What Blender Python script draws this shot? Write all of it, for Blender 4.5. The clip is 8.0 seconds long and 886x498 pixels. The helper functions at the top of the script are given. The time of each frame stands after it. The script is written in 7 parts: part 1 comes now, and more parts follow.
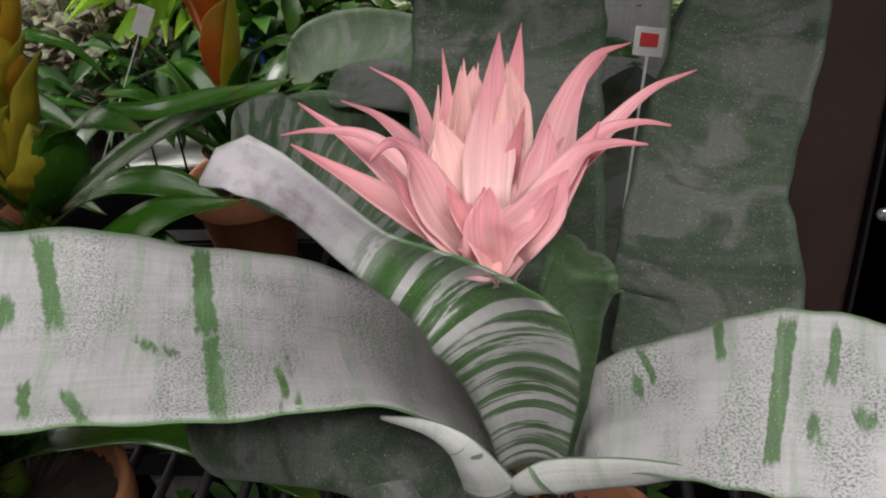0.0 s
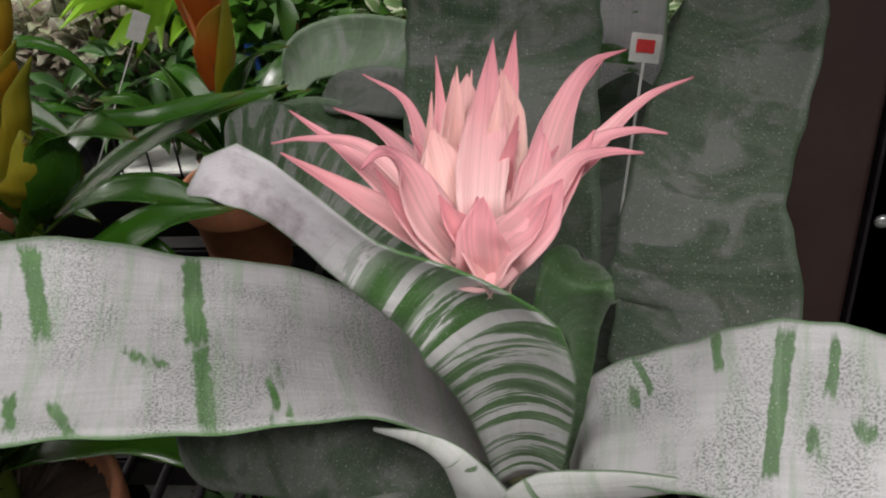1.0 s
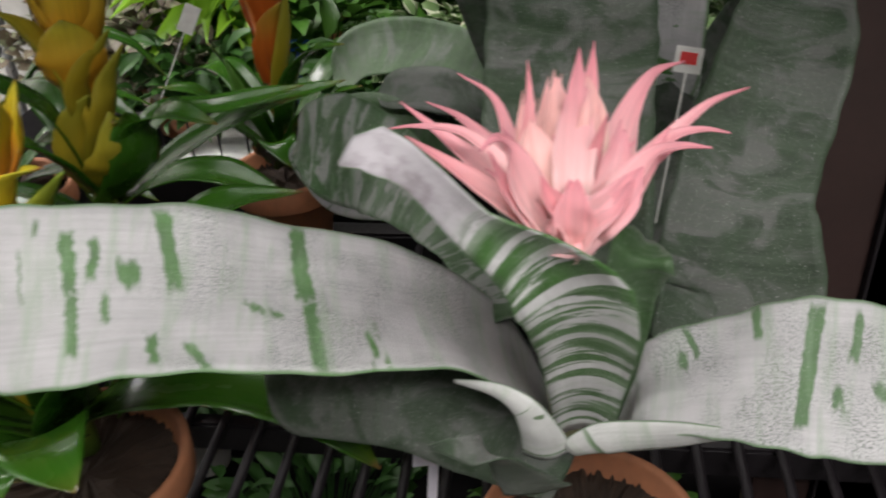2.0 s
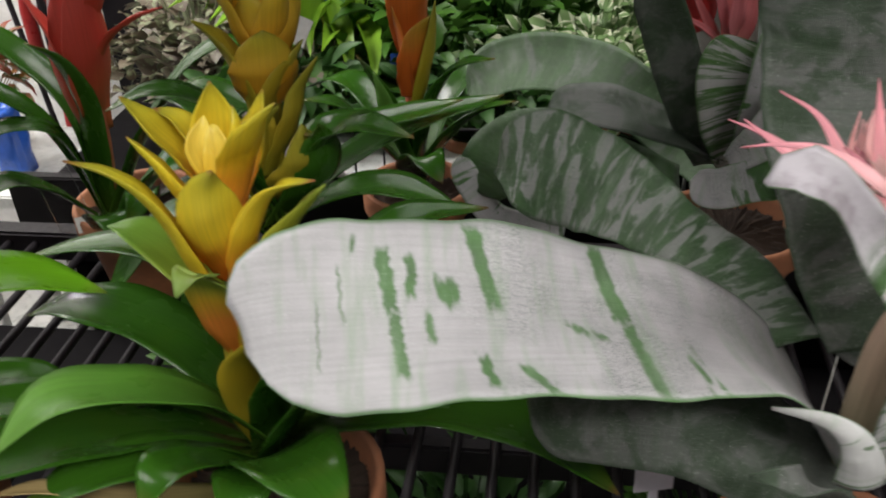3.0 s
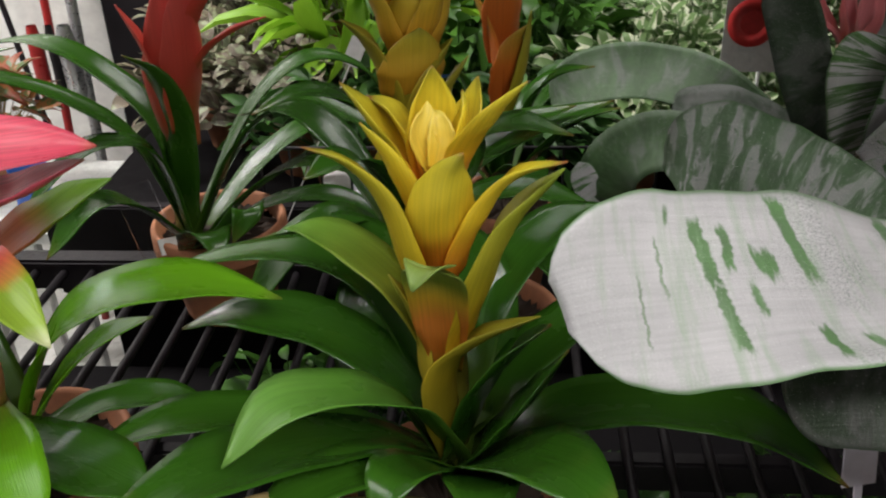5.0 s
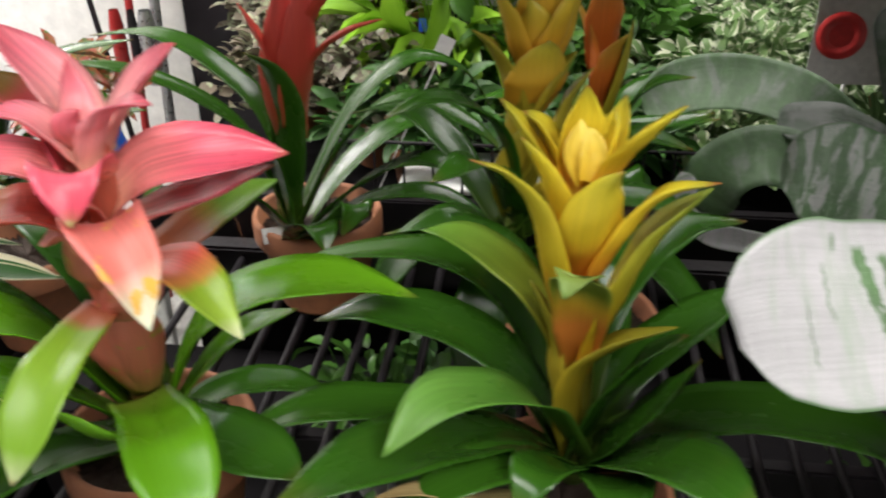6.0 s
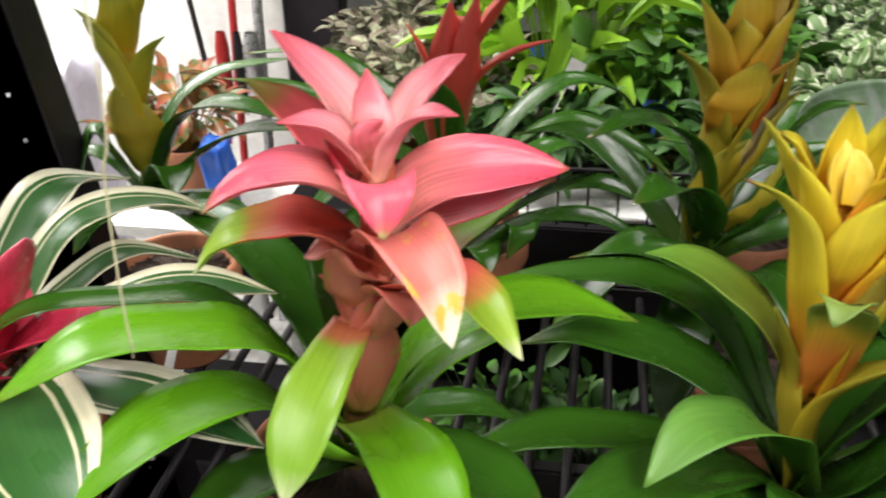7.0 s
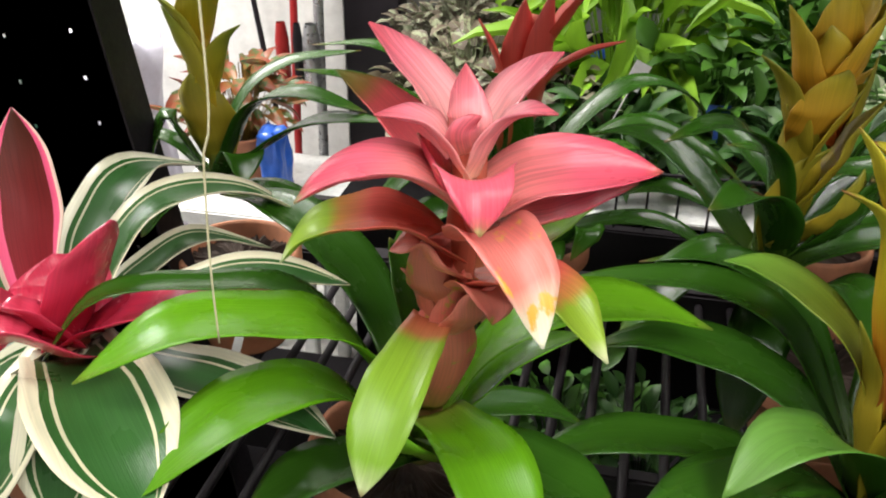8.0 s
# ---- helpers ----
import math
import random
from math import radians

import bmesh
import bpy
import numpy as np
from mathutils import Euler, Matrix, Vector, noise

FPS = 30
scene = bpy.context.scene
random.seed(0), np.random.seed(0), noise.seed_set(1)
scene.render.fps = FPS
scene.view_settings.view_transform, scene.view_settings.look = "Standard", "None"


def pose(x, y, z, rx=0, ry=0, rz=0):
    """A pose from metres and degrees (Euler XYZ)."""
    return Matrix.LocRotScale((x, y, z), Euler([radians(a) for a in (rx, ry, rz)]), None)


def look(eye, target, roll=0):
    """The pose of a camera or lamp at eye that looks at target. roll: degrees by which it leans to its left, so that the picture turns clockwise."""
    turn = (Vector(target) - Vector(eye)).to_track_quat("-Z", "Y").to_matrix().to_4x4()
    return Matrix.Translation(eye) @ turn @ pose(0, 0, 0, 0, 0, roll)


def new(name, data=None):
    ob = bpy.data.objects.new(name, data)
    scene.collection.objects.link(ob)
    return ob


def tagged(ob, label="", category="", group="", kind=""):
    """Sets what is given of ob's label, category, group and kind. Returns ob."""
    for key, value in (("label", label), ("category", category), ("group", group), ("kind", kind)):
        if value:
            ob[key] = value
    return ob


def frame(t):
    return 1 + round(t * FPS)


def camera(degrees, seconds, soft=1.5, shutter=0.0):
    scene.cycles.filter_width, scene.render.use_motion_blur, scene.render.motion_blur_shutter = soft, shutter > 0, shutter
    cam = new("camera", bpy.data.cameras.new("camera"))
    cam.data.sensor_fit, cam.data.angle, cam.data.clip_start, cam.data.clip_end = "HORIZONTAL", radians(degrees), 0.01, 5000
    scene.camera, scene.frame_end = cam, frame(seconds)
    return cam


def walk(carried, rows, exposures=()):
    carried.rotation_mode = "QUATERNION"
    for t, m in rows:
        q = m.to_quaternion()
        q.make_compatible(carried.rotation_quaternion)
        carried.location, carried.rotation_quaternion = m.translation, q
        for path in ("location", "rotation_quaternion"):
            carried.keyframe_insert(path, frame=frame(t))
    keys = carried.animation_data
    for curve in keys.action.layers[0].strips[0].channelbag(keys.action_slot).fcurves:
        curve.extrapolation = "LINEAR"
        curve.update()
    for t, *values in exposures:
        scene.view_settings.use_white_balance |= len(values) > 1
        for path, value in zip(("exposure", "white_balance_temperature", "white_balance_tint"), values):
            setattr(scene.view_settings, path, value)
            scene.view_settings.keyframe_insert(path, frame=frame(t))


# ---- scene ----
cam = camera(52.0, 8.0, soft=2.0, shutter=0.5)
PATH = [
    (0, (0.048, 0.103, 1.366), (-0.192, 1.75, 0.257), -5.5),
    (0.5, (0.046, 0.108, 1.364), (-0.211, 1.753, 0.256), -5.7),
    (1, (0.049, 0.109, 1.364), (-0.185, 1.763, 0.265), -5.4),
    (1.2, (0.05, 0.114, 1.362), (-0.17, 1.769, 0.261), -5.0),
    (2.3, (-0.025, 0.027, 1.398), (-0.291, 1.686, 0.314), -2.1),
    (2.5, (-0.063, 0.031, 1.389), (-0.348, 1.698, 0.32), -1.7),
    (3, (-0.147, 0.037, 1.392), (-0.4, 1.709, 0.325), -2.4),
    (3.5, (-0.216, 0.047, 1.389), (-0.398, 1.733, 0.329), -2.1),
    (4, (-0.281, 0.034, 1.387), (-0.384, 1.729, 0.33), -1.9),
    (4.2, (-0.299, 0.022, 1.393), (-0.387, 1.717, 0.335), -2.6),
    (5.3, (-0.329, 0.027, 1.349), (-0.508, 1.761, 0.369), -0.9),
    (5.5, (-0.335, 0.03, 1.366), (-0.52, 1.733, 0.333), -0.0),
    (6, (-0.399, -0.004, 1.385), (-0.607, 1.707, 0.37), -0.7),
    (6.5, (-0.481, -0.007, 1.389), (-0.717, 1.71, 0.391), -1.9),
    (7, (-0.532, -0.01, 1.374), (-0.834, 1.718, 0.412), -0.9),
    (7.5, (-0.551, -0.018, 1.372), (-0.929, 1.697, 0.415), -0.1),
    (8, (-0.559, -0.013, 1.373), (-0.943, 1.695, 0.406), 0.2),
]
EXPOSURES = [(0.0, -0.76), (1.2, -0.74), (2.5, -0.48), (3.5, -0.64), (4.0, -0.64), (5.5, -0.45), (6.5, 0.06), (7.0, 0.14), (8.0, -0.08)]
walk(cam, [(t, look(eye, target, roll)) for t, eye, target, roll in PATH], EXPOSURES)

# ---- light: unseen fluorescent fixtures added under the ceiling ----
world = bpy.data.worlds.new("shop_air")
scene.world = world
world.use_nodes = True
world.node_tree.nodes["Background"].inputs[0].default_value = (0.9, 0.95, 1.0, 1)
world.node_tree.nodes["Background"].inputs[1].default_value = 0.03

# Invented positions: two over the front, sheath fill, white board, back foliage.
LAMPS = [(-1.25, -0.35, 29), (0.25, -0.35, 24), (0.45, -0.8, 46), (-2.25, 1.45, 115), (-0.05, 1.68, 30)]
LAMP_Z = 2.45


def added_tube_light(x, y, watts):
    data = bpy.data.lights.new("added_tube_light", "AREA")
    data.shape, data.size, data.size_y = "RECTANGLE", 1.25, 0.26
    data.energy, data.color = watts, (1.0, 0.97, 0.93)
    lamp = new("added_tube_light", data)
    lamp.matrix_world = pose(x, y, LAMP_Z - 0.02, 0, 0, 0)
    return lamp


for lx, ly, lw in LAMPS:
    added_tube_light(lx, ly, lw)

# ---- materials ----
def material(name):
    m = bpy.data.materials.new(name)
    m.use_nodes = True
    t = m.node_tree
    return m, t, t.nodes["Principled BSDF"]


def node(t, kind, **inputs):
    n = t.nodes.new(kind)
    for key, value in inputs.items():
        socket = n.inputs[key.replace("_", " ")]
        if isinstance(value, bpy.types.NodeSocket):
            t.links.new(value, socket)
        else:
            socket.default_value = value
    return n


def maths(t, op, a, b=0.0, clamp=False):
    n = t.nodes.new("ShaderNodeMath")
    n.operation, n.use_clamp = op, clamp
    for i, v in enumerate((a, b)):
        if isinstance(v, bpy.types.NodeSocket):
            t.links.new(v, n.inputs[i])
        else:
            n.inputs[i].default_value = v
    return n.outputs[0]


def ramp(t, fac, stops):
    n = t.nodes.new("ShaderNodeValToRGB")
    e = n.color_ramp.elements
    while len(e) < len(stops):
        e.new(0.5)
    for k, (p, c) in zip(e, stops):
        k.position, k.color = p, (*c, 1) if len(c) == 3 else c
    t.links.new(fac, n.inputs[0])
    return n.outputs[0]


def mixed(t, fac, a, b, blend="MIX"):
    n = t.nodes.new("ShaderNodeMix")
    n.data_type, n.blend_type = "RGBA", blend
    for i, v in ((0, fac), (6, a), (7, b)):
        if isinstance(v, bpy.types.NodeSocket):
            t.links.new(v, n.inputs[i])
        else:
            n.inputs[i].default_value = v if i == 0 else (*v, 1)
    return n.outputs[2]


def metric(t, sx, sy):
    """Leaf coordinates in metres (across, along), scaled, with an offset of its own for each leaf."""
    uv = t.nodes.new("ShaderNodeUVMap")
    uv.uv_map = "metric"
    info = t.nodes.new("ShaderNodeObjectInfo")
    shift = node(t, "ShaderNodeCombineXYZ", X=maths(t, "MULTIPLY", info.outputs["Random"], 7.0), Y=maths(t, "MULTIPLY", info.outputs["Random"], 13.0))
    moved = node(t, "ShaderNodeVectorMath", Vector=uv.outputs[0])
    t.links.new(shift.outputs[0], moved.inputs[1])
    scaled = t.nodes.new("ShaderNodeVectorMath")
    scaled.operation = "MULTIPLY"
    t.links.new(moved.outputs[0], scaled.inputs[0])
    scaled.inputs[1].default_value = (sx, sy, 1)
    return scaled.outputs[0]


def noise_of(t, vector, scale=1.0, detail=3.0, rough=0.55, distortion=0.0):
    return node(t, "ShaderNodeTexNoise", Vector=vector, Scale=scale, Detail=detail, Roughness=rough, Distortion=distortion).outputs[0]


def along(t):
    uv = t.nodes.new("ShaderNodeUVMap")
    uv.uv_map = "grad"
    s = node(t, "ShaderNodeSeparateXYZ", Vector=uv.outputs[0])
    return s.outputs[0], s.outputs[1]


def finish(t, b, colour, height, strength, through_light, back=None):
    """Colour, fine relief and a little light let through the blade."""
    t.links.new(colour, b.inputs["Base Color"])
    bump = node(t, "ShaderNodeBump", Strength=strength, Distance=0.002, Height=height)
    t.links.new(bump.outputs[0], b.inputs["Normal"])
    if through_light:
        tr = node(t, "ShaderNodeBsdfTranslucent", Color=colour)
        mix = node(t, "ShaderNodeMixShader", Fac=through_light)
        t.links.new(b.outputs[0], mix.inputs[1])
        t.links.new(tr.outputs[0], mix.inputs[2])
        t.links.new(mix.outputs[0], t.nodes["Material Output"].inputs[0])


def leaf_paint(name, stops, rough=0.32, spread=0.1, veins=0.25, through_light=0.16, edge=None, blotch=None, vary=0.25, gloss=0.4):
    """Leaf or bract: colours from base to tip, lengthwise veins, blotches, and an edge band where there is one."""
    m, t, b = material(name)
    u, v = along(t)
    cloud = noise_of(t, metric(t, 30, 14), detail=4)
    vv = maths(t, "ADD", v, maths(t, "MULTIPLY", maths(t, "SUBTRACT", cloud, 0.5), spread * 2))
    colour = ramp(t, vv, stops)
    if blotch:
        patch = noise_of(t, metric(t, 60, 38), detail=4, rough=0.6)
        colour = mixed(t, ramp(t, patch, [(blotch[1], (0, 0, 0)), (blotch[1] + 0.06, (1, 1, 1))]), colour, blotch[0])
    if edge:
        side = maths(t, "ABSOLUTE", maths(t, "SUBTRACT", u, 0.5))
        wob = maths(t, "ADD", side, maths(t, "MULTIPLY", maths(t, "SUBTRACT", noise_of(t, metric(t, 8, 10)), 0.5), 0.05))
        for c, a, z in edge:
            inside = maths(t, "MULTIPLY", maths(t, "GREATER_THAN", wob, a), maths(t, "LESS_THAN", wob, z))
            colour = mixed(t, inside, colour, c)
    vein = noise_of(t, metric(t, 900, 9), detail=2)
    colour = mixed(t, veins, colour, mixed(t, 1.0, colour, ramp(t, vein, [(0.3, (0.45, 0.5, 0.4)), (0.7, (1.35, 1.3, 1.2))]), "MULTIPLY"))
    info = t.nodes.new("ShaderNodeObjectInfo")
    colour = mixed(t, vary, colour, mixed(t, 1.0, colour, ramp(t, info.outputs["Random"], [(0, (0.55, 0.62, 0.55)), (0.5, (1, 1, 1)), (1, (1.35, 1.25, 1.0))]), "MULTIPLY"))
    b.inputs["Roughness"].default_value = rough
    t.links.new(ramp(t, cloud, [(0.3, (rough - 0.06,) * 3), (0.75, (rough + 0.16,) * 3)]), b.inputs["Roughness"])
    b.inputs["Specular IOR Level"].default_value = gloss
    finish(t, b, colour, maths(t, "ADD", vein, maths(t, "MULTIPLY", cloud, 2.0)), 0.18, through_light)
    return m


def scaled_leaf(name, silver, green, low, high, sx, sy, fleck=0.6, rough=0.5, distortion=0.3, wide=0.05, ragged=5.0, broken=0.0, plain_from=0.0, dash=0.24, bands=(), fleck_to=1.0):
    """Grey scaly leaf with ragged green cross bands and rubbed-off flecks."""
    m, t, b = material(name)
    u, v = along(t)
    band = noise_of(t, metric(t, sx, sy), detail=ragged, rough=0.6, distortion=distortion)
    broad = noise_of(t, metric(t, 18, 16), detail=3)
    grey = ramp(t, broad, [(0.3, tuple(c * 0.72 for c in silver)), (0.7, silver)])
    streak = noise_of(t, metric(t, 420, 12), detail=3)
    grey = mixed(t, 0.2, grey, mixed(t, 1.0, grey, ramp(t, streak, [(0.35, (0.6, 0.63, 0.6)), (0.65, (1.15, 1.15, 1.15))]), "MULTIPLY"))
    mask = ramp(t, band, [(low, (1, 1, 1)), (low + wide, (0.75, 0.75, 0.75)), (high, (0, 0, 0))])
    if broken:
        gaps = noise_of(t, metric(t, 42, 40), detail=7, rough=0.72, distortion=0.6)
        mask = maths(t, "MULTIPLY", mask, ramp(t, gaps, [(broken, (0, 0, 0)), (broken + 0.035, (0.55, 0.55, 0.55)), (broken + 0.12, (1, 1, 1))]))
    bits = noise_of(t, metric(t, 48, 85), detail=2.5)
    edge_noise = noise_of(t, metric(t, 130, 70), detail=4, rough=0.7)
    end_noise = noise_of(t, metric(t, 60, 260), detail=3, rough=0.6)
    mask = maths(t, "MAXIMUM", mask, ramp(t, bits, [(dash, (0.9, 0.9, 0.9)), (dash + 0.03, (0, 0, 0))]))
    for u1, v1, u2, v2, wide_by in bands:
        # a ragged green bar drawn across the blade from (u1, v1) to (u2, v2)
        slope = (v2 - v1) / max(u2 - u1, 0.02)
        middle = maths(t, "ADD", maths(t, "MULTIPLY", u, slope), v1 - u1 * slope)
        away = maths(t, "ABSOLUTE", maths(t, "SUBTRACT", maths(t, "ADD", v, maths(t, "MULTIPLY", maths(t, "SUBTRACT", edge_noise, 0.5), 0.02)), middle))
        bar = maths(t, "DIVIDE", maths(t, "SUBTRACT", wide_by, away), 0.0035, True)
        end = maths(t, "ABSOLUTE", maths(t, "SUBTRACT", maths(t, "ADD", u, maths(t, "MULTIPLY", maths(t, "SUBTRACT", end_noise, 0.5), 0.22)), (u1 + u2) / 2))
        bar = maths(t, "MULTIPLY", bar, maths(t, "DIVIDE", maths(t, "SUBTRACT", (u2 - u1) / 2 + 0.02, end), 0.05, True))
        mask = maths(t, "MAXIMUM", mask, maths(t, "MULTIPLY", bar, 0.9))
    if plain_from:
        mask = maths(t, "MULTIPLY", mask, ramp(t, v, [(plain_from, (1, 1, 1)), (plain_from + 0.12, (0.06, 0.06, 0.06))]))
    deep = ramp(t, noise_of(t, metric(t, 60, 60)), [(0.3, tuple(c * 0.6 for c in green)), (0.7, green)])
    colour = mixed(t, mask, grey, deep)
    smear = noise_of(t, metric(t, 11, 95), detail=5, rough=0.65)
    colour = mixed(t, ramp(t, smear, [(0.5, (0, 0, 0)), (0.64, (0.5, 0.5, 0.5))]), colour, tuple(c * 0.35 + g * 0.9 for c, g in zip(silver, green)))
    fine = noise_of(t, metric(t, 1000, 720), detail=4, rough=0.75)
    where = noise_of(t, metric(t, 22, 26), detail=2)
    spots = maths(t, "MULTIPLY", ramp(t, fine, [(0.515, (0, 0, 0)), (0.545, (1, 1, 1))]), ramp(t, where, [(0.44, (0, 0, 0)), (0.57, (1, 1, 1))]))
    if fleck_to < 1.0:
        spots = maths(t, "MULTIPLY", spots, ramp(t, v, [(fleck_to, (1, 1, 1)), (fleck_to + 0.12, (0.12, 0.12, 0.12))]))
    colour = mixed(t, maths(t, "MULTIPLY", spots, fleck), colour, (0.05, 0.075, 0.05))
    dust = ramp(t, noise_of(t, metric(t, 900, 900), detail=2), [(0.64, (0, 0, 0)), (0.7, (1, 1, 1))])
    colour = mixed(t, maths(t, "MULTIPLY", dust, 0.35), colour, (0.74, 0.74, 0.73))
    if plain_from:
        # the inner face near the tip is bare and lilac-grey, with darker bruises
        bruise = ramp(t, noise_of(t, metric(t, 45, 30), detail=5, rough=0.65), [(0.35, (0.2, 0.17, 0.19)), (0.5, (0.4, 0.37, 0.41)), (0.7, (0.46, 0.44, 0.47))])
        colour = mixed(t, ramp(t, v, [(plain_from, (0, 0, 0)), (plain_from + 0.1, (0.9, 0.9, 0.9))]), colour, bruise)
    side = maths(t, "ABSOLUTE", maths(t, "SUBTRACT", u, 0.5))
    colour = mixed(t, ramp(t, side, [(0.475, (0, 0, 0)), (0.495, (0.8, 0.8, 0.8))]), colour, green)
    b.inputs["Roughness"].default_value = rough
    b.inputs["Sheen Weight"].default_value = 0.15
    finish(t, b, colour, maths(t, "ADD", maths(t, "MULTIPLY", smear, 3.0), maths(t, "ADD", streak, fine)), 0.35, 0.06)
    return m


def plain(name, colour, rough=0.5, metal=0.0, scale=60.0, depth=0.25, bump=0.2, dark=None, gloss=0.5):
    """Hard surface with stains and grain at two scales."""
    m, t, b = material(name)
    co = t.nodes.new("ShaderNodeTexCoord").outputs["Object"]
    big = noise_of(t, co, scale * 0.12, 4)
    small = noise_of(t, co, scale, 5, 0.65)
    low = dark or tuple(c * (1 - depth) for c in colour)
    base = ramp(t, big, [(0.3, low), (0.7, colour)])
    base = mixed(t, 0.5, base, mixed(t, 1.0, base, ramp(t, small, [(0.3, (0.7, 0.7, 0.7)), (0.7, (1.2, 1.2, 1.2))]), "MULTIPLY"))
    b.inputs["Metallic"].default_value = metal
    b.inputs["Specular IOR Level"].default_value = gloss
    t.links.new(ramp(t, small, [(0.3, (max(rough - 0.1, 0.02),) * 3), (0.7, (min(rough + 0.12, 1),) * 3)]), b.inputs["Roughness"])
    finish(t, b, base, small, bump, 0)
    return m


GREEN = leaf_paint("green_leaf", [(0, (0.055, 0.1, 0.012)), (0.25, (0.024, 0.082, 0.007)), (0.9, (0.033, 0.112, 0.009)), (0.97, (0.07, 0.12, 0.015)), (1, (0.16, 0.1, 0.03))], 0.2, spread=0.05, gloss=0.5)
GREEN_BRIGHT = leaf_paint("bright_green_leaf", [(0, (0.13, 0.2, 0.02)), (0.25, (0.095, 0.28, 0.006)), (0.93, (0.12, 0.33, 0.01)), (1, (0.16, 0.25, 0.03))], 0.25, spread=0.05)
GREEN_LIGHT = leaf_paint("light_green_leaf", [(0, (0.08, 0.17, 0.02)), (0.6, (0.09, 0.25, 0.03)), (1, (0.14, 0.3, 0.06))], 0.3)
GREEN_YELLOW = leaf_paint("yellowing_green_leaf", [(0, (0.36, 0.26, 0.02)), (0.35, (0.24, 0.3, 0.03)), (1, (0.14, 0.33, 0.04))], 0.3)
GREEN_RED = leaf_paint("red_based_green_leaf", [(0, (0.45, 0.1, 0.05)), (0.16, (0.38, 0.13, 0.05)), (0.24, (0.2, 0.34, 0.025)), (0.85, (0.2, 0.38, 0.03)), (0.95, (0.42, 0.5, 0.24)), (1, (0.35, 0.2, 0.1))], 0.3)
OLIVE = leaf_paint("olive_bract", [(0, (0.26, 0.24, 0.02)), (0.5, (0.36, 0.27, 0.02)), (1, (0.26, 0.26, 0.025))], 0.38)
YELLOW = leaf_paint("yellow_bract", [(0, (0.78, 0.26, 0.04)), (0.3, (0.8, 0.38, 0.03)), (0.5, (0.76, 0.55, 0.03)), (0.85, (0.66, 0.57, 0.04)), (0.95, (0.45, 0.42, 0.04)), (1, (0.25, 0.1, 0.03))], 0.36, through_light=0.24, vary=0.35)
YELLOW_GREEN = leaf_paint("yellow_green_bract", [(0, (0.7, 0.36, 0.02)), (0.4, (0.5, 0.4, 0.02)), (1, (0.22, 0.3, 0.03))], 0.38)
YELLOW_PALE = leaf_paint("pale_yellow_bract", [(0, (0.75, 0.5, 0.03)), (1, (0.8, 0.66, 0.12))], 0.4, through_light=0.22)
ORANGE = leaf_paint("orange_bract", [(0, (0.6, 0.25, 0.02)), (0.5, (0.62, 0.33, 0.025)), (0.9, (0.5, 0.4, 0.03)), (1, (0.3, 0.28, 0.03))], 0.4)
ORANGE_RED = leaf_paint("orange_red_bract", [(0, (0.5, 0.1, 0.02)), (0.55, (0.6, 0.15, 0.02)), (1, (0.4, 0.3, 0.03))], 0.4)
RED = leaf_paint("red_bract", [(0, (0.35, 0.1, 0.03)), (0.4, (0.52, 0.06, 0.04)), (1, (0.56, 0.075, 0.065))], 0.4)
ROSE = leaf_paint("rose_bract", [(0, (0.88, 0.5, 0.38)), (0.22, (0.86, 0.3, 0.3)), (0.6, (0.82, 0.145, 0.225)), (0.9, (0.7, 0.085, 0.15)), (0.97, (0.5, 0.12, 0.1)), (1, (0.4, 0.28, 0.12))], 0.27, spread=0.14, vary=0.15, veins=0.4, through_light=0.22)
ROSE_GREEN = leaf_paint("green_tipped_rose_bract", [(0, (0.65, 0.13, 0.08)), (0.5, (0.7, 0.12, 0.1)), (0.66, (0.5, 0.24, 0.06)), (0.72, (0.26, 0.42, 0.03)), (0.9, (0.34, 0.52, 0.06)), (1, (0.75, 0.8, 0.5))], 0.3, spread=0.1, through_light=0.22)
ROSE_WHITE = leaf_paint("white_tipped_rose_bract", [(0, (0.76, 0.16, 0.12)), (0.5, (0.8, 0.22, 0.2)), (0.74, (0.8, 0.24, 0.2)), (0.86, (0.78, 0.66, 0.5)), (1, (0.82, 0.84, 0.66))], 0.3, spread=0.08, blotch=((0.78, 0.45, 0.08), 0.6), through_light=0.22)
ROSE_PALE = leaf_paint("pale_rose_bract", [(0, (0.92, 0.62, 0.5)), (0.35, (0.88, 0.42, 0.44)), (0.75, (0.82, 0.22, 0.3)), (1, (0.6, 0.1, 0.14))], 0.27, spread=0.16, vary=0.15, veins=0.5, through_light=0.25)
ROSE_OLIVE = leaf_paint("olive_tipped_rose_bract", [(0, (0.85, 0.3, 0.28)), (0.5, (0.8, 0.14, 0.18)), (0.72, (0.6, 0.1, 0.11)), (0.84, (0.24, 0.13, 0.04)), (1, (0.12, 0.14, 0.03))], 0.32, through_light=0.22)
APRICOT = leaf_paint("apricot_bract", [(0, (0.6, 0.34, 0.03)), (0.18, (0.74, 0.25, 0.045)), (0.42, (0.78, 0.26, 0.05)), (0.58, (0.6, 0.36, 0.03)), (0.7, (0.24, 0.3, 0.035)), (1, (0.24, 0.36, 0.09))], 0.38, spread=0.06, through_light=0.22)
OLIVE_RED = leaf_paint("red_flushed_olive_bract", [(0, (0.4, 0.1, 0.05)), (0.45, (0.35, 0.1, 0.04)), (0.65, (0.14, 0.26, 0.02)), (1, (0.12, 0.28, 0.02))], 0.35, spread=0.14)
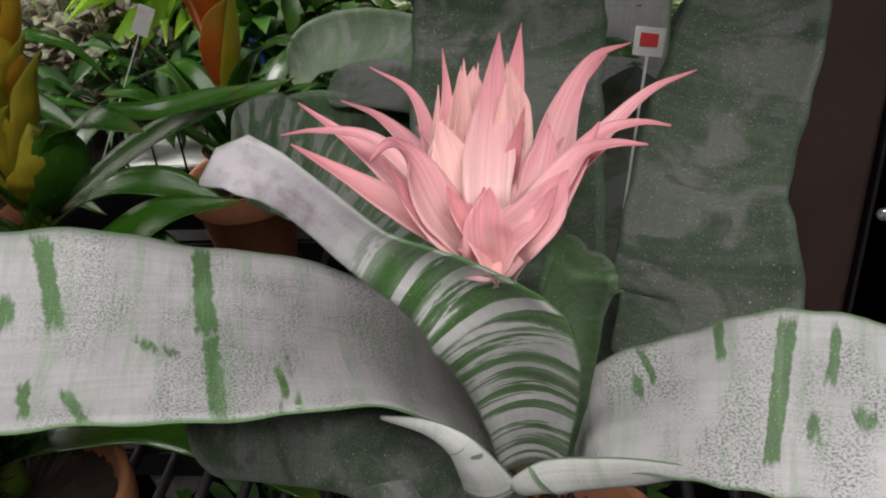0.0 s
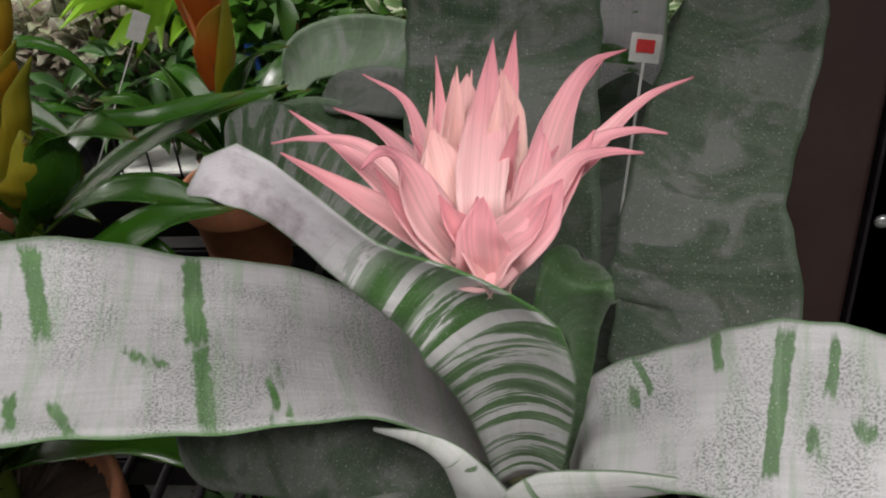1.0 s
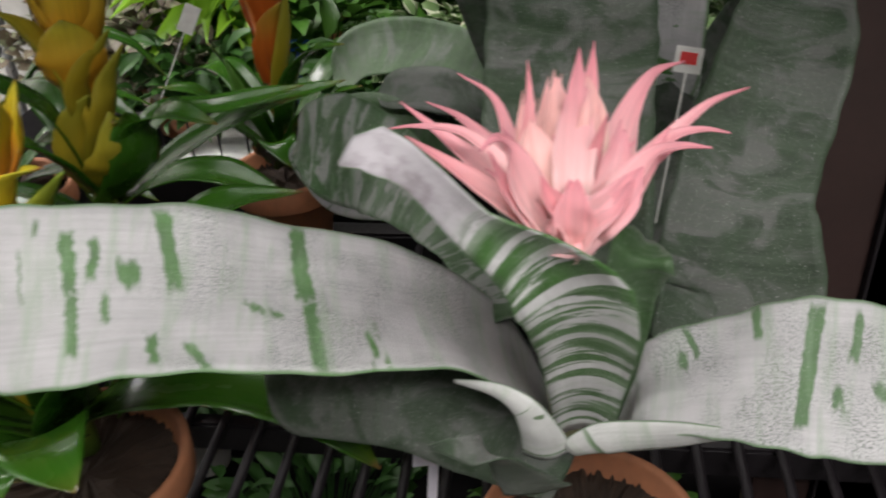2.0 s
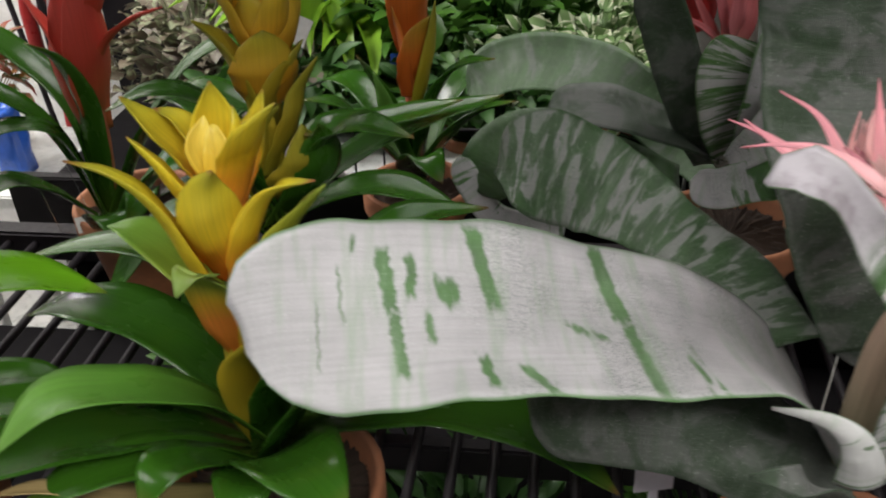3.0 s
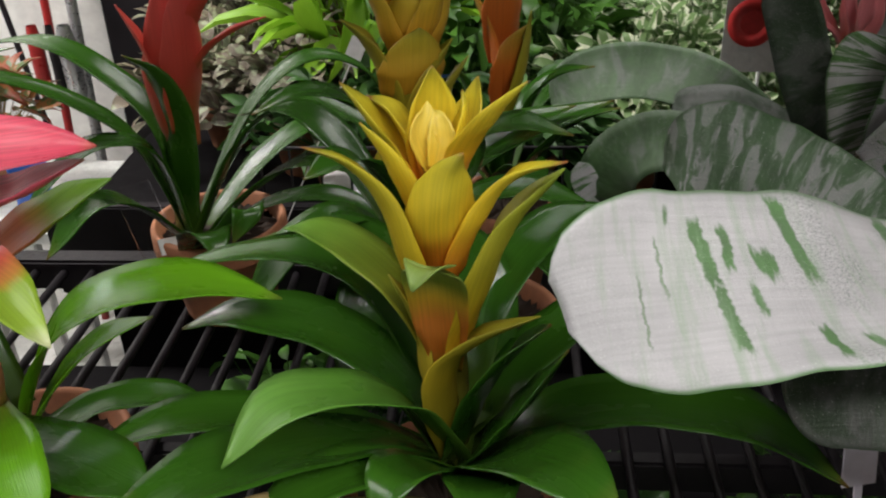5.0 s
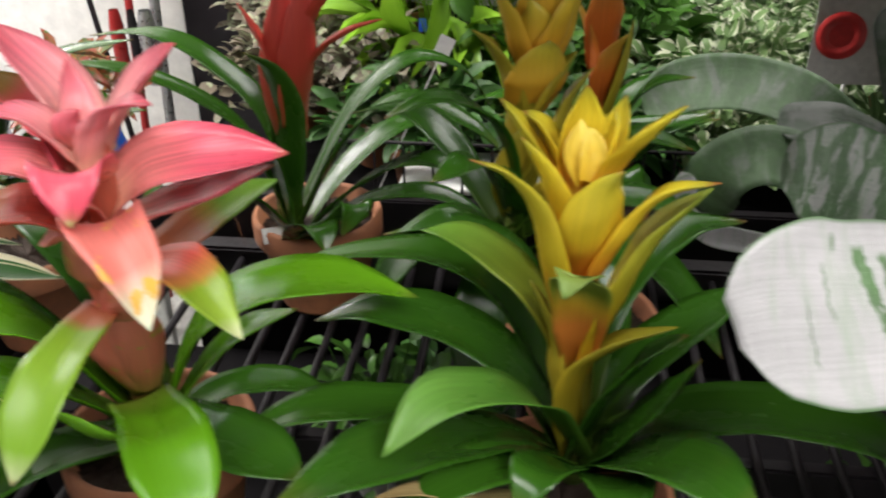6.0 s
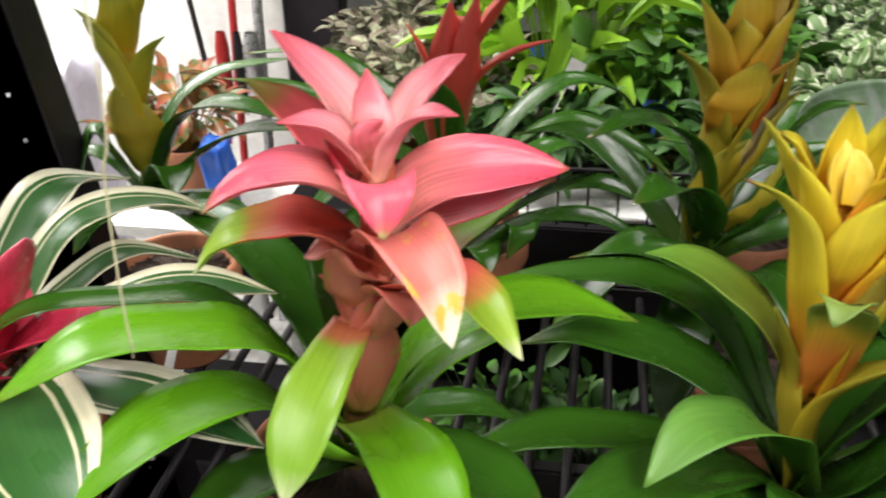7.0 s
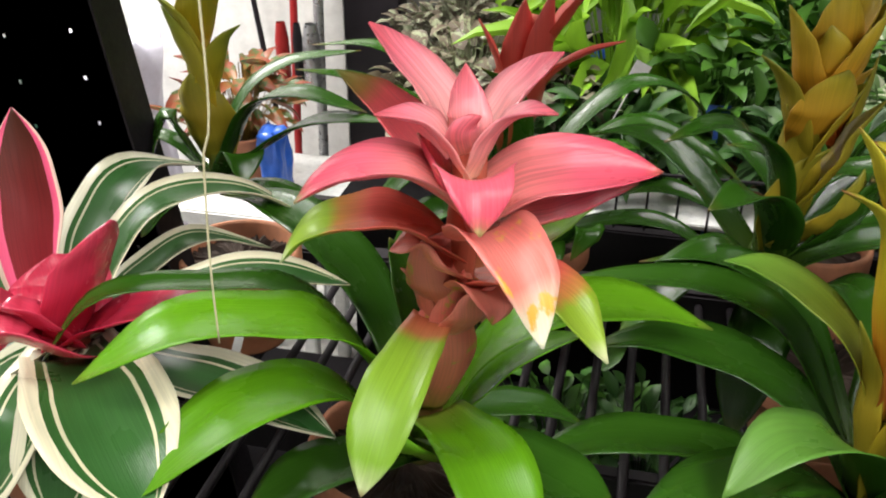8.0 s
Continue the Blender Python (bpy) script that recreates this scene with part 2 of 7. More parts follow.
ROSE_BASE = leaf_paint("red_brown_sheath", [(0, (0.4, 0.3, 0.05)), (0.3, (0.7, 0.22, 0.15)), (1, (0.8, 0.24, 0.21))], 0.34, blotch=((0.5, 0.4, 0.06), 0.6), through_light=0.22)
PINK = leaf_paint("pink_bract", [(0, (0.95, 0.78, 0.72)), (0.3, (0.94, 0.62, 0.65)), (0.7, (0.88, 0.42, 0.49)), (1, (0.7, 0.26, 0.33))], 0.42, vary=0.12, veins=0.3, through_light=0.28)
PINK_DUSKY = leaf_paint("dusky_pink_bract", [(0, (0.6, 0.3, 0.28)), (0.4, (0.55, 0.17, 0.19)), (1, (0.4, 0.1, 0.12))], 0.45, vary=0.3, veins=0.3, through_light=0.2)
PINK_PALE = leaf_paint("pale_pink_bract", [(0, (0.93, 0.8, 0.7)), (0.6, (0.9, 0.58, 0.57)), (1, (0.78, 0.4, 0.42))], 0.45, vary=0.06, through_light=0.25)
NEO_RED = leaf_paint("red_edged_dark_leaf", [(0, (0.55, 0.03, 0.06)), (0.25, (0.2, 0.012, 0.02)), (1, (0.045, 0.018, 0.01))], 0.42, veins=0.3, vary=0.0, through_light=0.05, gloss=0.08, edge=[((0.66, 0.09, 0.19), 0.34, 0.45), ((0.7, 0.5, 0.42), 0.45, 0.6)])
NEO_RED2 = leaf_paint("crimson_leaf", [(0, (0.5, 0.02, 0.05)), (0.5, (0.66, 0.04, 0.1)), (1, (0.55, 0.06, 0.11))], 0.22)
VARIEGATED = leaf_paint("cream_edged_leaf", [(0, (0.2, 0.13, 0.09)), (0.15, (0.04, 0.12, 0.03)), (1, (0.035, 0.12, 0.03))], 0.28, edge=[((0.66, 0.64, 0.46), 0.27, 0.30), ((0.78, 0.75, 0.58), 0.37, 0.6)])
SILVER = scaled_leaf("silver_scaled_leaf", (0.5, 0.49, 0.51), (0.05, 0.17, 0.022), 0.385, 0.405, 6.5, 30, wide=0.01, fleck=0.75, ragged=3.5, distortion=0.2, broken=0.36, dash=0.28)
SILVER_LONG = scaled_leaf("long_silver_leaf", (0.5, 0.49, 0.51), (0.05, 0.17, 0.022), 0.33, 0.35, 6.5, 30, wide=0.01, fleck=0.75, ragged=3.5, distortion=0.2, broken=0.4, dash=0.22, fleck_to=0.62, bands=[(0.52, 0.673, 0.97, 0.702, 0.0126), (0.00, 0.618, 0.20, 0.649, 0.0086), (0.50, 0.806, 0.85, 0.818, 0.0110), (0.15, 0.794, 0.50, 0.806, 0.0102), (0.47, 0.510, 0.97, 0.517, 0.0079), (0.47, 0.500, 1.00, 0.512, 0.0120), (0.02, 0.492, 0.47, 0.500, 0.0110), (0.57, 0.781, 0.80, 0.781, 0.0086), (0.52, 0.732, 0.68, 0.738, 0.0086), (0.32, 0.757, 0.50, 0.763, 0.0063), (0.20, 0.899, 0.57, 0.899, 0.0031), (0.47, 0.869, 0.78, 0.873, 0.0031), (0.35, 0.539, 0.42, 0.546, 0.0094), (0.38, 0.560, 0.47, 0.580, 0.0110), (0.07, 0.685, 0.27, 0.697, 0.0086), (0.55, 0.732, 0.68, 0.738, 0.0157)])
SILVER_SHORT = scaled_leaf("short_silver_leaf", (0.5, 0.49, 0.51), (0.05, 0.15, 0.03), 0.33, 0.35, 6.5, 30, wide=0.01, fleck=0.75, ragged=3.5, distortion=0.2, broken=0.4, dash=0.22, bands=[(0.05, 0.655, 0.83, 0.624, 0.0174), (0.00, 0.359, 0.30, 0.386, 0.0102), (0.23, 0.346, 0.40, 0.353, 0.0131), (0.00, 0.527, 0.25, 0.533, 0.0116), (0.08, 0.736, 0.38, 0.729, 0.0116), (0.55, 0.698, 0.70, 0.704, 0.0131), (0.50, 0.786, 0.60, 0.792, 0.0203)])
SILVER_PALE = scaled_leaf("pale_leaf_underside", (0.56, 0.56, 0.56), (0.07, 0.15, 0.05), 0.33, 0.36, 10, 60, fleck=0.15, ragged=3.0)
SHEATH = scaled_leaf("banded_silver_sheath", (0.64, 0.63, 0.65), (0.05, 0.15, 0.025), 0.455, 0.49, 10, 110, fleck=0.1, distortion=0.5, plain_from=0.7)
# Mottled silver of back and lower leaves, with their shade darkened into the colour.
SILVER_SHADED = scaled_leaf("shaded_silver_leaf", (0.092, 0.098, 0.09), (0.012, 0.036, 0.009), 0.43, 0.55, 20, 26, fleck=0.8, distortion=0.8)
STRIPED = scaled_leaf("banded_silver_leaf", (0.5, 0.49, 0.495), (0.06, 0.16, 0.03), 0.45, 0.52, 9, 150, fleck=0.1, distortion=0.6)
# Green-banded leaf whose grey is lowered to carry the shade around it.
STRIPED_SHADED = scaled_leaf("shaded_banded_leaf", (0.2, 0.21, 0.2), (0.028, 0.075, 0.02), 0.46, 0.54, 22, 80, fleck=0.3, distortion=0.9)
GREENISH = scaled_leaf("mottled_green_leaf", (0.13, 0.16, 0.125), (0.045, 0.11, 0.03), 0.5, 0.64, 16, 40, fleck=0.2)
STEM_PALE = leaf_paint("pale_stem", [(0, (0.3, 0.3, 0.18)), (1, (0.7, 0.45, 0.38))], 0.5)
STEM_GREEN = leaf_paint("green_stem", [(0, (0.08, 0.14, 0.02)), (0.6, (0.3, 0.22, 0.02)), (1, (0.6, 0.3, 0.03))], 0.45)
STEM_RED = leaf_paint("red_stem", [(0, (0.12, 0.14, 0.03)), (0.4, (0.42, 0.13, 0.06)), (1, (0.6, 0.15, 0.1))], 0.45)
TERRACOTTA = plain("terracotta", (0.48, 0.19, 0.09), 0.75, scale=90, depth=0.3, dark=(0.36, 0.15, 0.08))
SOIL = plain("potting_soil", (0.05, 0.03, 0.02), 0.95, scale=220, depth=0.5, bump=1.0)
BLACK_METAL = plain("black_painted_steel", (0.016, 0.013, 0.016), 0.5, scale=120, depth=0.4, gloss=0.25)
BROWN_METAL = plain("brown_painted_steel", (0.045, 0.024, 0.022), 0.45, scale=100)
BOARD = plain("dark_shelf_board", (0.007, 0.006, 0.007), 0.8, scale=40, gloss=0.08)
WHITE_WALL = plain("white_painted_board", (0.8, 0.79, 0.76), 0.6, scale=20, depth=0.06, bump=0.05)
TILE = plain("pale_floor_tile", (0.66, 0.65, 0.62), 0.3, scale=30, depth=0.1, bump=0.05)
GREY_PAINT = plain("pale_wall_paint", (0.5, 0.5, 0.49), 0.7, scale=20, depth=0.1, bump=0.05)
DRY = leaf_paint("dry_tan_leaf", [(0, (0.4, 0.36, 0.12)), (0.5, (0.55, 0.42, 0.2)), (1, (0.4, 0.28, 0.12))], 0.6)
CARD_WHITE = plain("white_plastic_card", (0.78, 0.78, 0.76), 0.35, scale=80, depth=0.05, bump=0.03)
CARD_RED = plain("red_card", (0.75, 0.05, 0.05), 0.4, scale=80, depth=0.1, bump=0.03)
CARD_BLUE = plain("blue_plastic", (0.03, 0.13, 0.6), 0.35, scale=60, depth=0.25)
DARK_GREEN = plain("dark_green_plastic", (0.02, 0.07, 0.05), 0.45, scale=40)
CHROME = plain("grey_tube_metal", (0.55, 0.56, 0.57), 0.3, 0.8, scale=80, depth=0.1)
RED_PAINT = plain("red_lacquered_handle", (0.35, 0.02, 0.02), 0.35, scale=60)
LILAC = plain("lilac_plastic_sheet", (0.66, 0.64, 0.74), 0.35, scale=30, depth=0.12)
ROOT = plain("dry_pale_root", (0.62, 0.58, 0.36), 0.7, scale=300)
POTHOS = leaf_paint("foliage_green", [(0, (0.04, 0.11, 0.016)), (1, (0.075, 0.2, 0.025))], 0.35)
LIME = leaf_paint("foliage_lime", [(0, (0.18, 0.36, 0.02)), (1, (0.3, 0.55, 0.04))], 0.38, through_light=0.25)
FERN = leaf_paint("foliage_dark", [(0, (0.03, 0.09, 0.02)), (1, (0.05, 0.14, 0.025))], 0.4)
IVY = leaf_paint("foliage_pale", [(0, (0.14, 0.24, 0.09)), (1, (0.2, 0.32, 0.12))], 0.42, edge=[((0.62, 0.66, 0.5), 0.26, 0.6)])
MAUVE = leaf_paint("foliage_mauve", [(0, (0.12, 0.09, 0.07)), (1, (0.2, 0.17, 0.13))], 0.45, blotch=((0.32, 0.36, 0.24), 0.52))
CROTON = leaf_paint("foliage_croton", [(0, (0.25, 0.12, 0.02)), (1, (0.22, 0.03, 0.03))], 0.35, blotch=((0.06, 0.1, 0.02), 0.5))


def clear_plastic():
    m, t, b = material("clear_plastic")
    b.inputs["Base Color"].default_value = (0.95, 0.95, 0.95, 1)
    b.inputs["Roughness"].default_value = 0.06
    b.inputs["Transmission Weight"].default_value = 1.0
    b.inputs["IOR"].default_value = 1.15
    return m


CLEAR = clear_plastic()

# ---- mesh helpers ----
def link_mesh(name, verts, faces, mat, parent=None, label="", uvs=None, smooth=True):
    me = bpy.data.meshes.new(name)
    me.from_pydata([tuple(v) for v in verts], [], faces)
    me.materials.append(mat)
    if smooth:
        me.polygons.foreach_set("use_smooth", [True] * len(me.polygons))
    for layer, table in (uvs or {}).items():
        uv = me.uv_layers.new(name=layer)
        idx = np.zeros(len(me.loops), int)
        me.loops.foreach_get("vertex_index", idx)
        uv.data.foreach_set("uv", np.asarray(table, float)[idx].ravel())
    ob = new(name, me)
    ob.parent = parent
    if label:
        tagged(ob, label)
    return ob


def part(name, bm, mat, parent=None, label="", smooth=False):
    me = bpy.data.meshes.new(name)
    bm.to_mesh(me)
    bm.free()
    me.materials.append(mat)
    if smooth:
        me.polygons.foreach_set("use_smooth", [True] * len(me.polygons))
    ob = new(name, me)
    ob.parent = parent
    if label:
        tagged(ob, label)
    return ob


def thing(name, place, label, category, group="", kind=""):
    ob = new(name)
    ob.location = place
    return tagged(ob, label, category, group, kind)


def spline(points, n):
    """Catmull-Rom through the points, n samples evenly spaced in length."""
    p = np.asarray(points, float)
    q = np.vstack([2 * p[0] - p[1], p, 2 * p[-1] - p[-2]])
    dense, knots = [], []
    for i in range(len(p) - 1):
        for s in np.linspace(0, 1, 16, endpoint=i == len(p) - 2):
            a, b, c, d = q[i:i + 4]
            dense.append(0.5 * (2 * b + (c - a) * s + (2 * a - 5 * b + 4 * c - d) * s * s + (3 * b - a - 3 * c + d) * s ** 3))
            knots.append(i + s)
    dense, knots = np.array(dense), np.array(knots)
    run = np.r_[0, np.cumsum(np.linalg.norm(np.diff(dense, axis=0), axis=1))]
    at = np.linspace(0, run[-1], n)
    return np.stack([np.interp(at, run, dense[:, k]) for k in range(3)], 1), np.interp(at, run, knots), run[-1]


def unit(v):
    return v / np.maximum(np.linalg.norm(v, axis=-1, keepdims=True), 1e-9)


def width_of(prof, s, knots):
    if isinstance(prof, (list, tuple)):
        w = np.interp(knots, range(len(prof)), prof)
    elif prof == "round":
        w = np.interp(s, [0, 0.12, 0.3, 0.55, 0.8, 1], [0.5, 0.72, 0.9, 1, 0.98, 0.9])
        w = w * np.sqrt(np.clip(1 - np.clip((s - 0.86) / 0.14, 0, 1) ** 2.4, 0.0, 1))
    elif prof == "strap":
        w = np.interp(s, [0, 0.2, 0.5, 0.75, 1], [0.75, 0.8, 1, 1.0, 0.95])
        w = w * np.clip(1 - np.clip((s - 0.62) / 0.38, 0, 1) ** 2.2, 0.0, 1)
    elif prof == "spear":
        w = np.interp(s, [0, 0.2, 0.4, 0.55, 0.75, 0.9, 1], [0.35, 0.75, 1, 0.8, 0.45, 0.18, 0.01])
    elif prof == "petal":
        w = np.interp(s, [0, 0.2, 0.5, 0.75, 0.9, 1], [0.3, 0.65, 1, 0.75, 0.36, 0.02])
    elif prof == "lance":
        w = np.interp(s, [0, 0.15, 0.35, 0.55, 0.75, 0.9, 1], [0.7, 0.95, 1, 0.74, 0.42, 0.18, 0.01])
    else:
        w = np.interp(s, [0, 0.25, 0.5, 0.75, 0.9, 1], [0.62, 0.9, 1, 0.72, 0.34, 0.02])
    return np.maximum(w, 0.02)


def blade(parent, name, mat, points, width, prof="bract", cup=0.15, face=None, wave=0.0, seed=0, thick=0.0009, label=""):
    """A leaf or bract along a curve: tapered width, gutter-shaped section, wavy margin and real thickness."""
    nu, nv = (84, 16) if width > 0.07 else (32, 8)
    c, knots, length = spline(points, nu)
    s = np.linspace(0, 1, nu)
    tan = unit(np.gradient(c, axis=0))
    if face is None:
        flat = np.array(points[-1][:2]) - np.array(points[0][:2])
        flat = flat / (np.linalg.norm(flat) + 1e-9)
        side = np.tile((flat[1], -flat[0], 0.0), (nu, 1))
        side = unit(side - tan * np.sum(side * tan, 1, keepdims=True))
        norm = unit(np.cross(side, tan))
    else:
        f = np.stack([np.interp(knots, range(len(face)), [v[k] for v in face]) for k in range(3)], 1)
        side = unit(np.cross(tan, f))
        norm = unit(np.cross(side, tan))
    half = width / 2 * width_of(prof, s, knots)
    rng = np.random.RandomState(seed + int(abs(points[-1][0]) * 1e4) % 9973)
    ph = rng.uniform(0, 6.28, 4)
    a = np.linspace(-1, 1, nv)
    top, uv0, uv1 = [], [], []
    for i in range(nu):
        for x in a:
            lift = cup * half[i] * 2 * (x * x - 0.3)
            lift += wave * abs(x) ** 2 * math.sin(s[i] * 17 + ph[0] + (1.3 if x > 0 else 0)) * min(1, 4 * s[i])
            lift += 0.02 * half[i] * math.sin(s[i] * 23 + ph[1] + x * 2)
            rim = 1 + (0.012 * math.sin(s[i] * 19 + ph[2] + x) + (0.012 * math.sin(s[i] * 61 + ph[3]) if wave else 0.0)) * abs(x)
            top.append(c[i] + side[i] * half[i] * x * rim + norm[i] * lift)
            uv0.append(((x + 1) / 2, s[i]))
            uv1.append((x * half[i], s[i] * length))
    top = np.array(top)
    nn = np.repeat(norm, nv, axis=0)
    verts = np.vstack([top + nn * thick / 2, top - nn * thick / 2])
    n = nu * nv
    faces = []
    for i in range(nu - 1):
        for j in range(nv - 1):
            k = i * nv + j
            faces += [(k, k + 1, k + nv + 1, k + nv), (n + k, n + k + nv, n + k + nv + 1, n + k + 1)]
    ring = [i * nv for i in range(nu)] + [(nu - 1) * nv + j for j in range(1, nv)] + [i * nv + nv - 1 for i in range(nu - 2, -1, -1)] + list(range(nv - 2, 0, -1))
    for p, q in zip(ring, ring[1:] + ring[:1]):
        faces.append((p, q, n + q, n + p))
    return link_mesh(name, verts, faces, mat, parent, label, {"grad": uv0 * 2, "metric": uv1 * 2})


def tube(name, points, radius, mat, parent=None, label="", sides=10, n=24, taper=1.0):
    """A round rod or stem along a curve."""
    c, _, length = spline(points, n)
    tan = unit(np.gradient(c, axis=0))
    ref = np.array((0.0, 1.0, 0.0)) if abs(tan[0][1]) < 0.8 else np.array((1.0, 0.0, 0.0))
    verts, faces, g, m = [], [], [], []
    for i in range(n):
        x = unit(np.cross(tan[i], ref))
        y = np.cross(tan[i], x)
        r = radius * (1 + (taper - 1) * i / (n - 1))
        for j in range(sides):
            a = 2 * math.pi * j / sides
            verts.append(c[i] + (x * math.cos(a) + y * math.sin(a)) * r)
            g.append((j / sides, i / (n - 1)))
            m.append((j / sides * radius * 6, i / (n - 1) * length))
    for i in range(n - 1):
        for j in range(sides):
            faces.append((i * sides + j, i * sides + (j + 1) % sides, (i + 1) * sides + (j + 1) % sides, (i + 1) * sides + j))
    faces += [tuple(range(sides - 1, -1, -1)), tuple((n - 1) * sides + j for j in range(sides))]
    return link_mesh(name, verts, faces, mat, parent, label, {"grad": g, "metric": m})


def stem(plant, mat, points, radius):
    return tube("flower_stem", points, radius, mat, plant, taper=0.8)


def lathe(name, outline, mat, parent, label="", sides=40):
    verts, faces = [], []
    for r, z in outline:
        for j in range(sides):
            a = 2 * math.pi * j / sides
            verts.append((r * math.cos(a), r * math.sin(a), z))
    for i in range(len(outline) - 1):
        for j in range(sides):
            faces.append((i * sides + j, i * sides + (j + 1) % sides, (i + 1) * sides + (j + 1) % sides, (i + 1) * sides + j))
    faces.append(tuple(range(sides - 1, -1, -1)))
    ob = link_mesh(name, verts, faces, mat, parent, label)
    return ob


def pot(plant, r=0.085, h=0.125, x=0.0, y=0.0, mat=None):
    """Clay pot with a thick rim, and the crumbly soil in it."""
    w = 0.006
    p = lathe("pot", [(0.0, 0.004), (0.68 * r, 0.0), (0.7 * r, 0.004), (0.88 * r, h * 0.72), (0.97 * r, h * 0.73), (r, h * 0.76), (r, h * 0.97), (r - 0.002, h), (r - w, h), (r - w - 0.002, h * 0.97), (0.85 * r - w, h * 0.7), (0.7 * r, h * 0.4)], mat or TERRACOTTA, plant)
    p.location = (x, y, 0)
    rng = np.random.RandomState(int(r * 1e4))
    bm = bmesh.new()
    bmesh.ops.create_circle(bm, cap_ends=True, cap_tris=True, segments=36, radius=0.86 * r)
    bmesh.ops.subdivide_edges(bm, edges=bm.edges[:], cuts=4, use_grid_fill=True)
    for v in bm.verts:
        v.co.z = h * 0.84 + rng.uniform(-0.004, 0.005)
    s = part("soil", bm, SOIL, plant)
    s.location = (x, y, 0)
    return p


def box(bm, x0, y0, z0, x1, y1, z1, bevel=0.0):
    made = bmesh.ops.create_cube(bm, size=1, matrix=Matrix.LocRotScale(((x0 + x1) / 2, (y0 + y1) / 2, (z0 + z1) / 2), None, (x1 - x0, y1 - y0, z1 - z0)))
    if bevel:
        edges = {e for v in made["verts"] for e in v.link_edges}
        bmesh.ops.bevel(bm, geom=list(edges), offset=bevel, segments=2, affect="EDGES")


def slab(name, x0, y0, z0, x1, y1, z1, mat, parent=None, bevel=0.0, label="", category="", kind=""):
    bm = bmesh.new()
    box(bm, x0, y0, z0, x1, y1, z1, bevel)
    return tagged(part(name, bm, mat, parent), label, category, "", kind)


# ---- room shell ----
slab("floor", -5, -3.5, -0.05, 4, 5, 0, TILE, label="pale shop floor of large tiles", category="floor", kind="structure")
slab("ceiling", -5, -3.5, 3.0, 4, 5, 3.08, GREY_PAINT, label="plain pale shop ceiling", category="ceiling", kind="structure")
slab("wall_north", -5, 5, 0, 4, 5.1, 3.0, GREY_PAINT, label="plain painted shop wall", category="wall", kind="structure")
slab("wall_south", -5, -3.6, 0, 4, -3.5, 3.0, GREY_PAINT, label="plain painted shop wall", category="wall", kind="structure")
slab("wall_west", -5.1, -3.5, 0, -5, 5, 3.0, GREY_PAINT, label="plain painted shop wall", category="wall", kind="structure")
slab("wall_east", 4, -3.5, 0, 4.1, 5, 3.0, GREY_PAINT, label="plain painted shop wall", category="wall", kind="structure")
for lx, ly, lw in LAMPS:
    fixture = thing("added_ceiling_light", (lx, ly, LAMP_Z), "unseen long white fluorescent fixture added below the ceiling for its light", "light", "shop lights")
    bm = bmesh.new()
    box(bm, -0.64, -0.14, 0, 0.64, 0.14, 0.05, 0.006)
    part("housing", bm, CARD_WHITE, fixture)
    for hx in (-0.45, 0.45):
        tube("hanger", [(hx, 0, 0.05), (hx, 0, 0.3), (hx, 0, 3.0 - LAMP_Z)], 0.004, CHROME, fixture, n=4)

# ---- plant bench: wire shelf on a steel frame ----
BENCH = 0.72
bench = thing("plant_bench", (0, 0, 0), "black steel plant bench with a wire-bar shelf", "bench")
for ry, z0, z1 in ((0.02, -0.05, 0.0), (1.07, -0.035, 0.012)):
    bm = bmesh.new()
    box(bm, -1.7, ry, BENCH + z0, 0.75, ry + 0.035, BENCH + z1, 0.004)
    part("rail", bm, BLACK_METAL, bench)
for cy in (0.36, 0.72):
    bm = bmesh.new()
    box(bm, -1.7, cy, BENCH - 0.05, 0.75, cy + 0.02, BENCH - 0.011, 0.003)
    part("cross_rail", bm, BLACK_METAL, bench)
for lx in (-1.66, 0.7):
    for ly in (0.03, 1.06):
        bm = bmesh.new()
        box(bm, lx, ly, 0, lx + 0.04, ly + 0.04, BENCH - 0.05, 0.003)
        part("leg", bm, BLACK_METAL, bench)
bar_mesh = None
for i in range(60):
    x = -1.68 + i * 0.041
    if bar_mesh is None:
        first = tube("bar", [(0, 0.03, 0), (0, 0.5, 0), (0, 1.09, 0)], 0.0055, BLACK_METAL, bench, sides=8, n=6)
        bar_mesh = first.data
    else:
        first = new("bar", bar_mesh)
        first.parent = bench
    first.location = (x, 0, BENCH - 0.0055)
slab("lower_shelf", -1.62, 0.0, 0.34, 0.7, 1.06, 0.37, BOARD, bench, 0.003)

# Extra dark board, added over bright floor to stand in for under-bench shade.
slab("lower_shelf", -1.25, 1.065, 0.34, 0.7, 1.31, 0.37, BOARD, bench, 0.003)

# back bench with a low wire fence along its front
back = thing("back_bench", (0, 0, 0), "dark steel display bench behind the wire shelf", "bench")
slab("top", -1.1, 1.34, 0.585, 1.4, 2.75, 0.62, BOARD, back, 0.004)
# Added black sheet in place of the shaded space under this bench.
slab("shade_panel", -1.02, 1.318, 0.0, 1.4, 1.336, 0.515, BOARD, back, 0.003)
slab("front_rail", -1.1, 1.315, 0.52, 1.4, 1.338, 0.69, BLACK_METAL, back, 0.003)
for lx in (-1.05, 0.1, 1.33):
    slab("leg", lx, 1.4, 0, lx + 0.045, 1.445, 0.585, BLACK_METAL, back, 0.003)
    slab("leg", lx, 2.65, 0, lx + 0.045, 2.695, 0.585, BLACK_METAL, back, 0.003)
slab("ledge", -0.64, 1.345, 0.69, -0.25, 1.50, 0.70, CARD_WHITE, back, 0.002, "white shelf lip")
wire_mesh = None
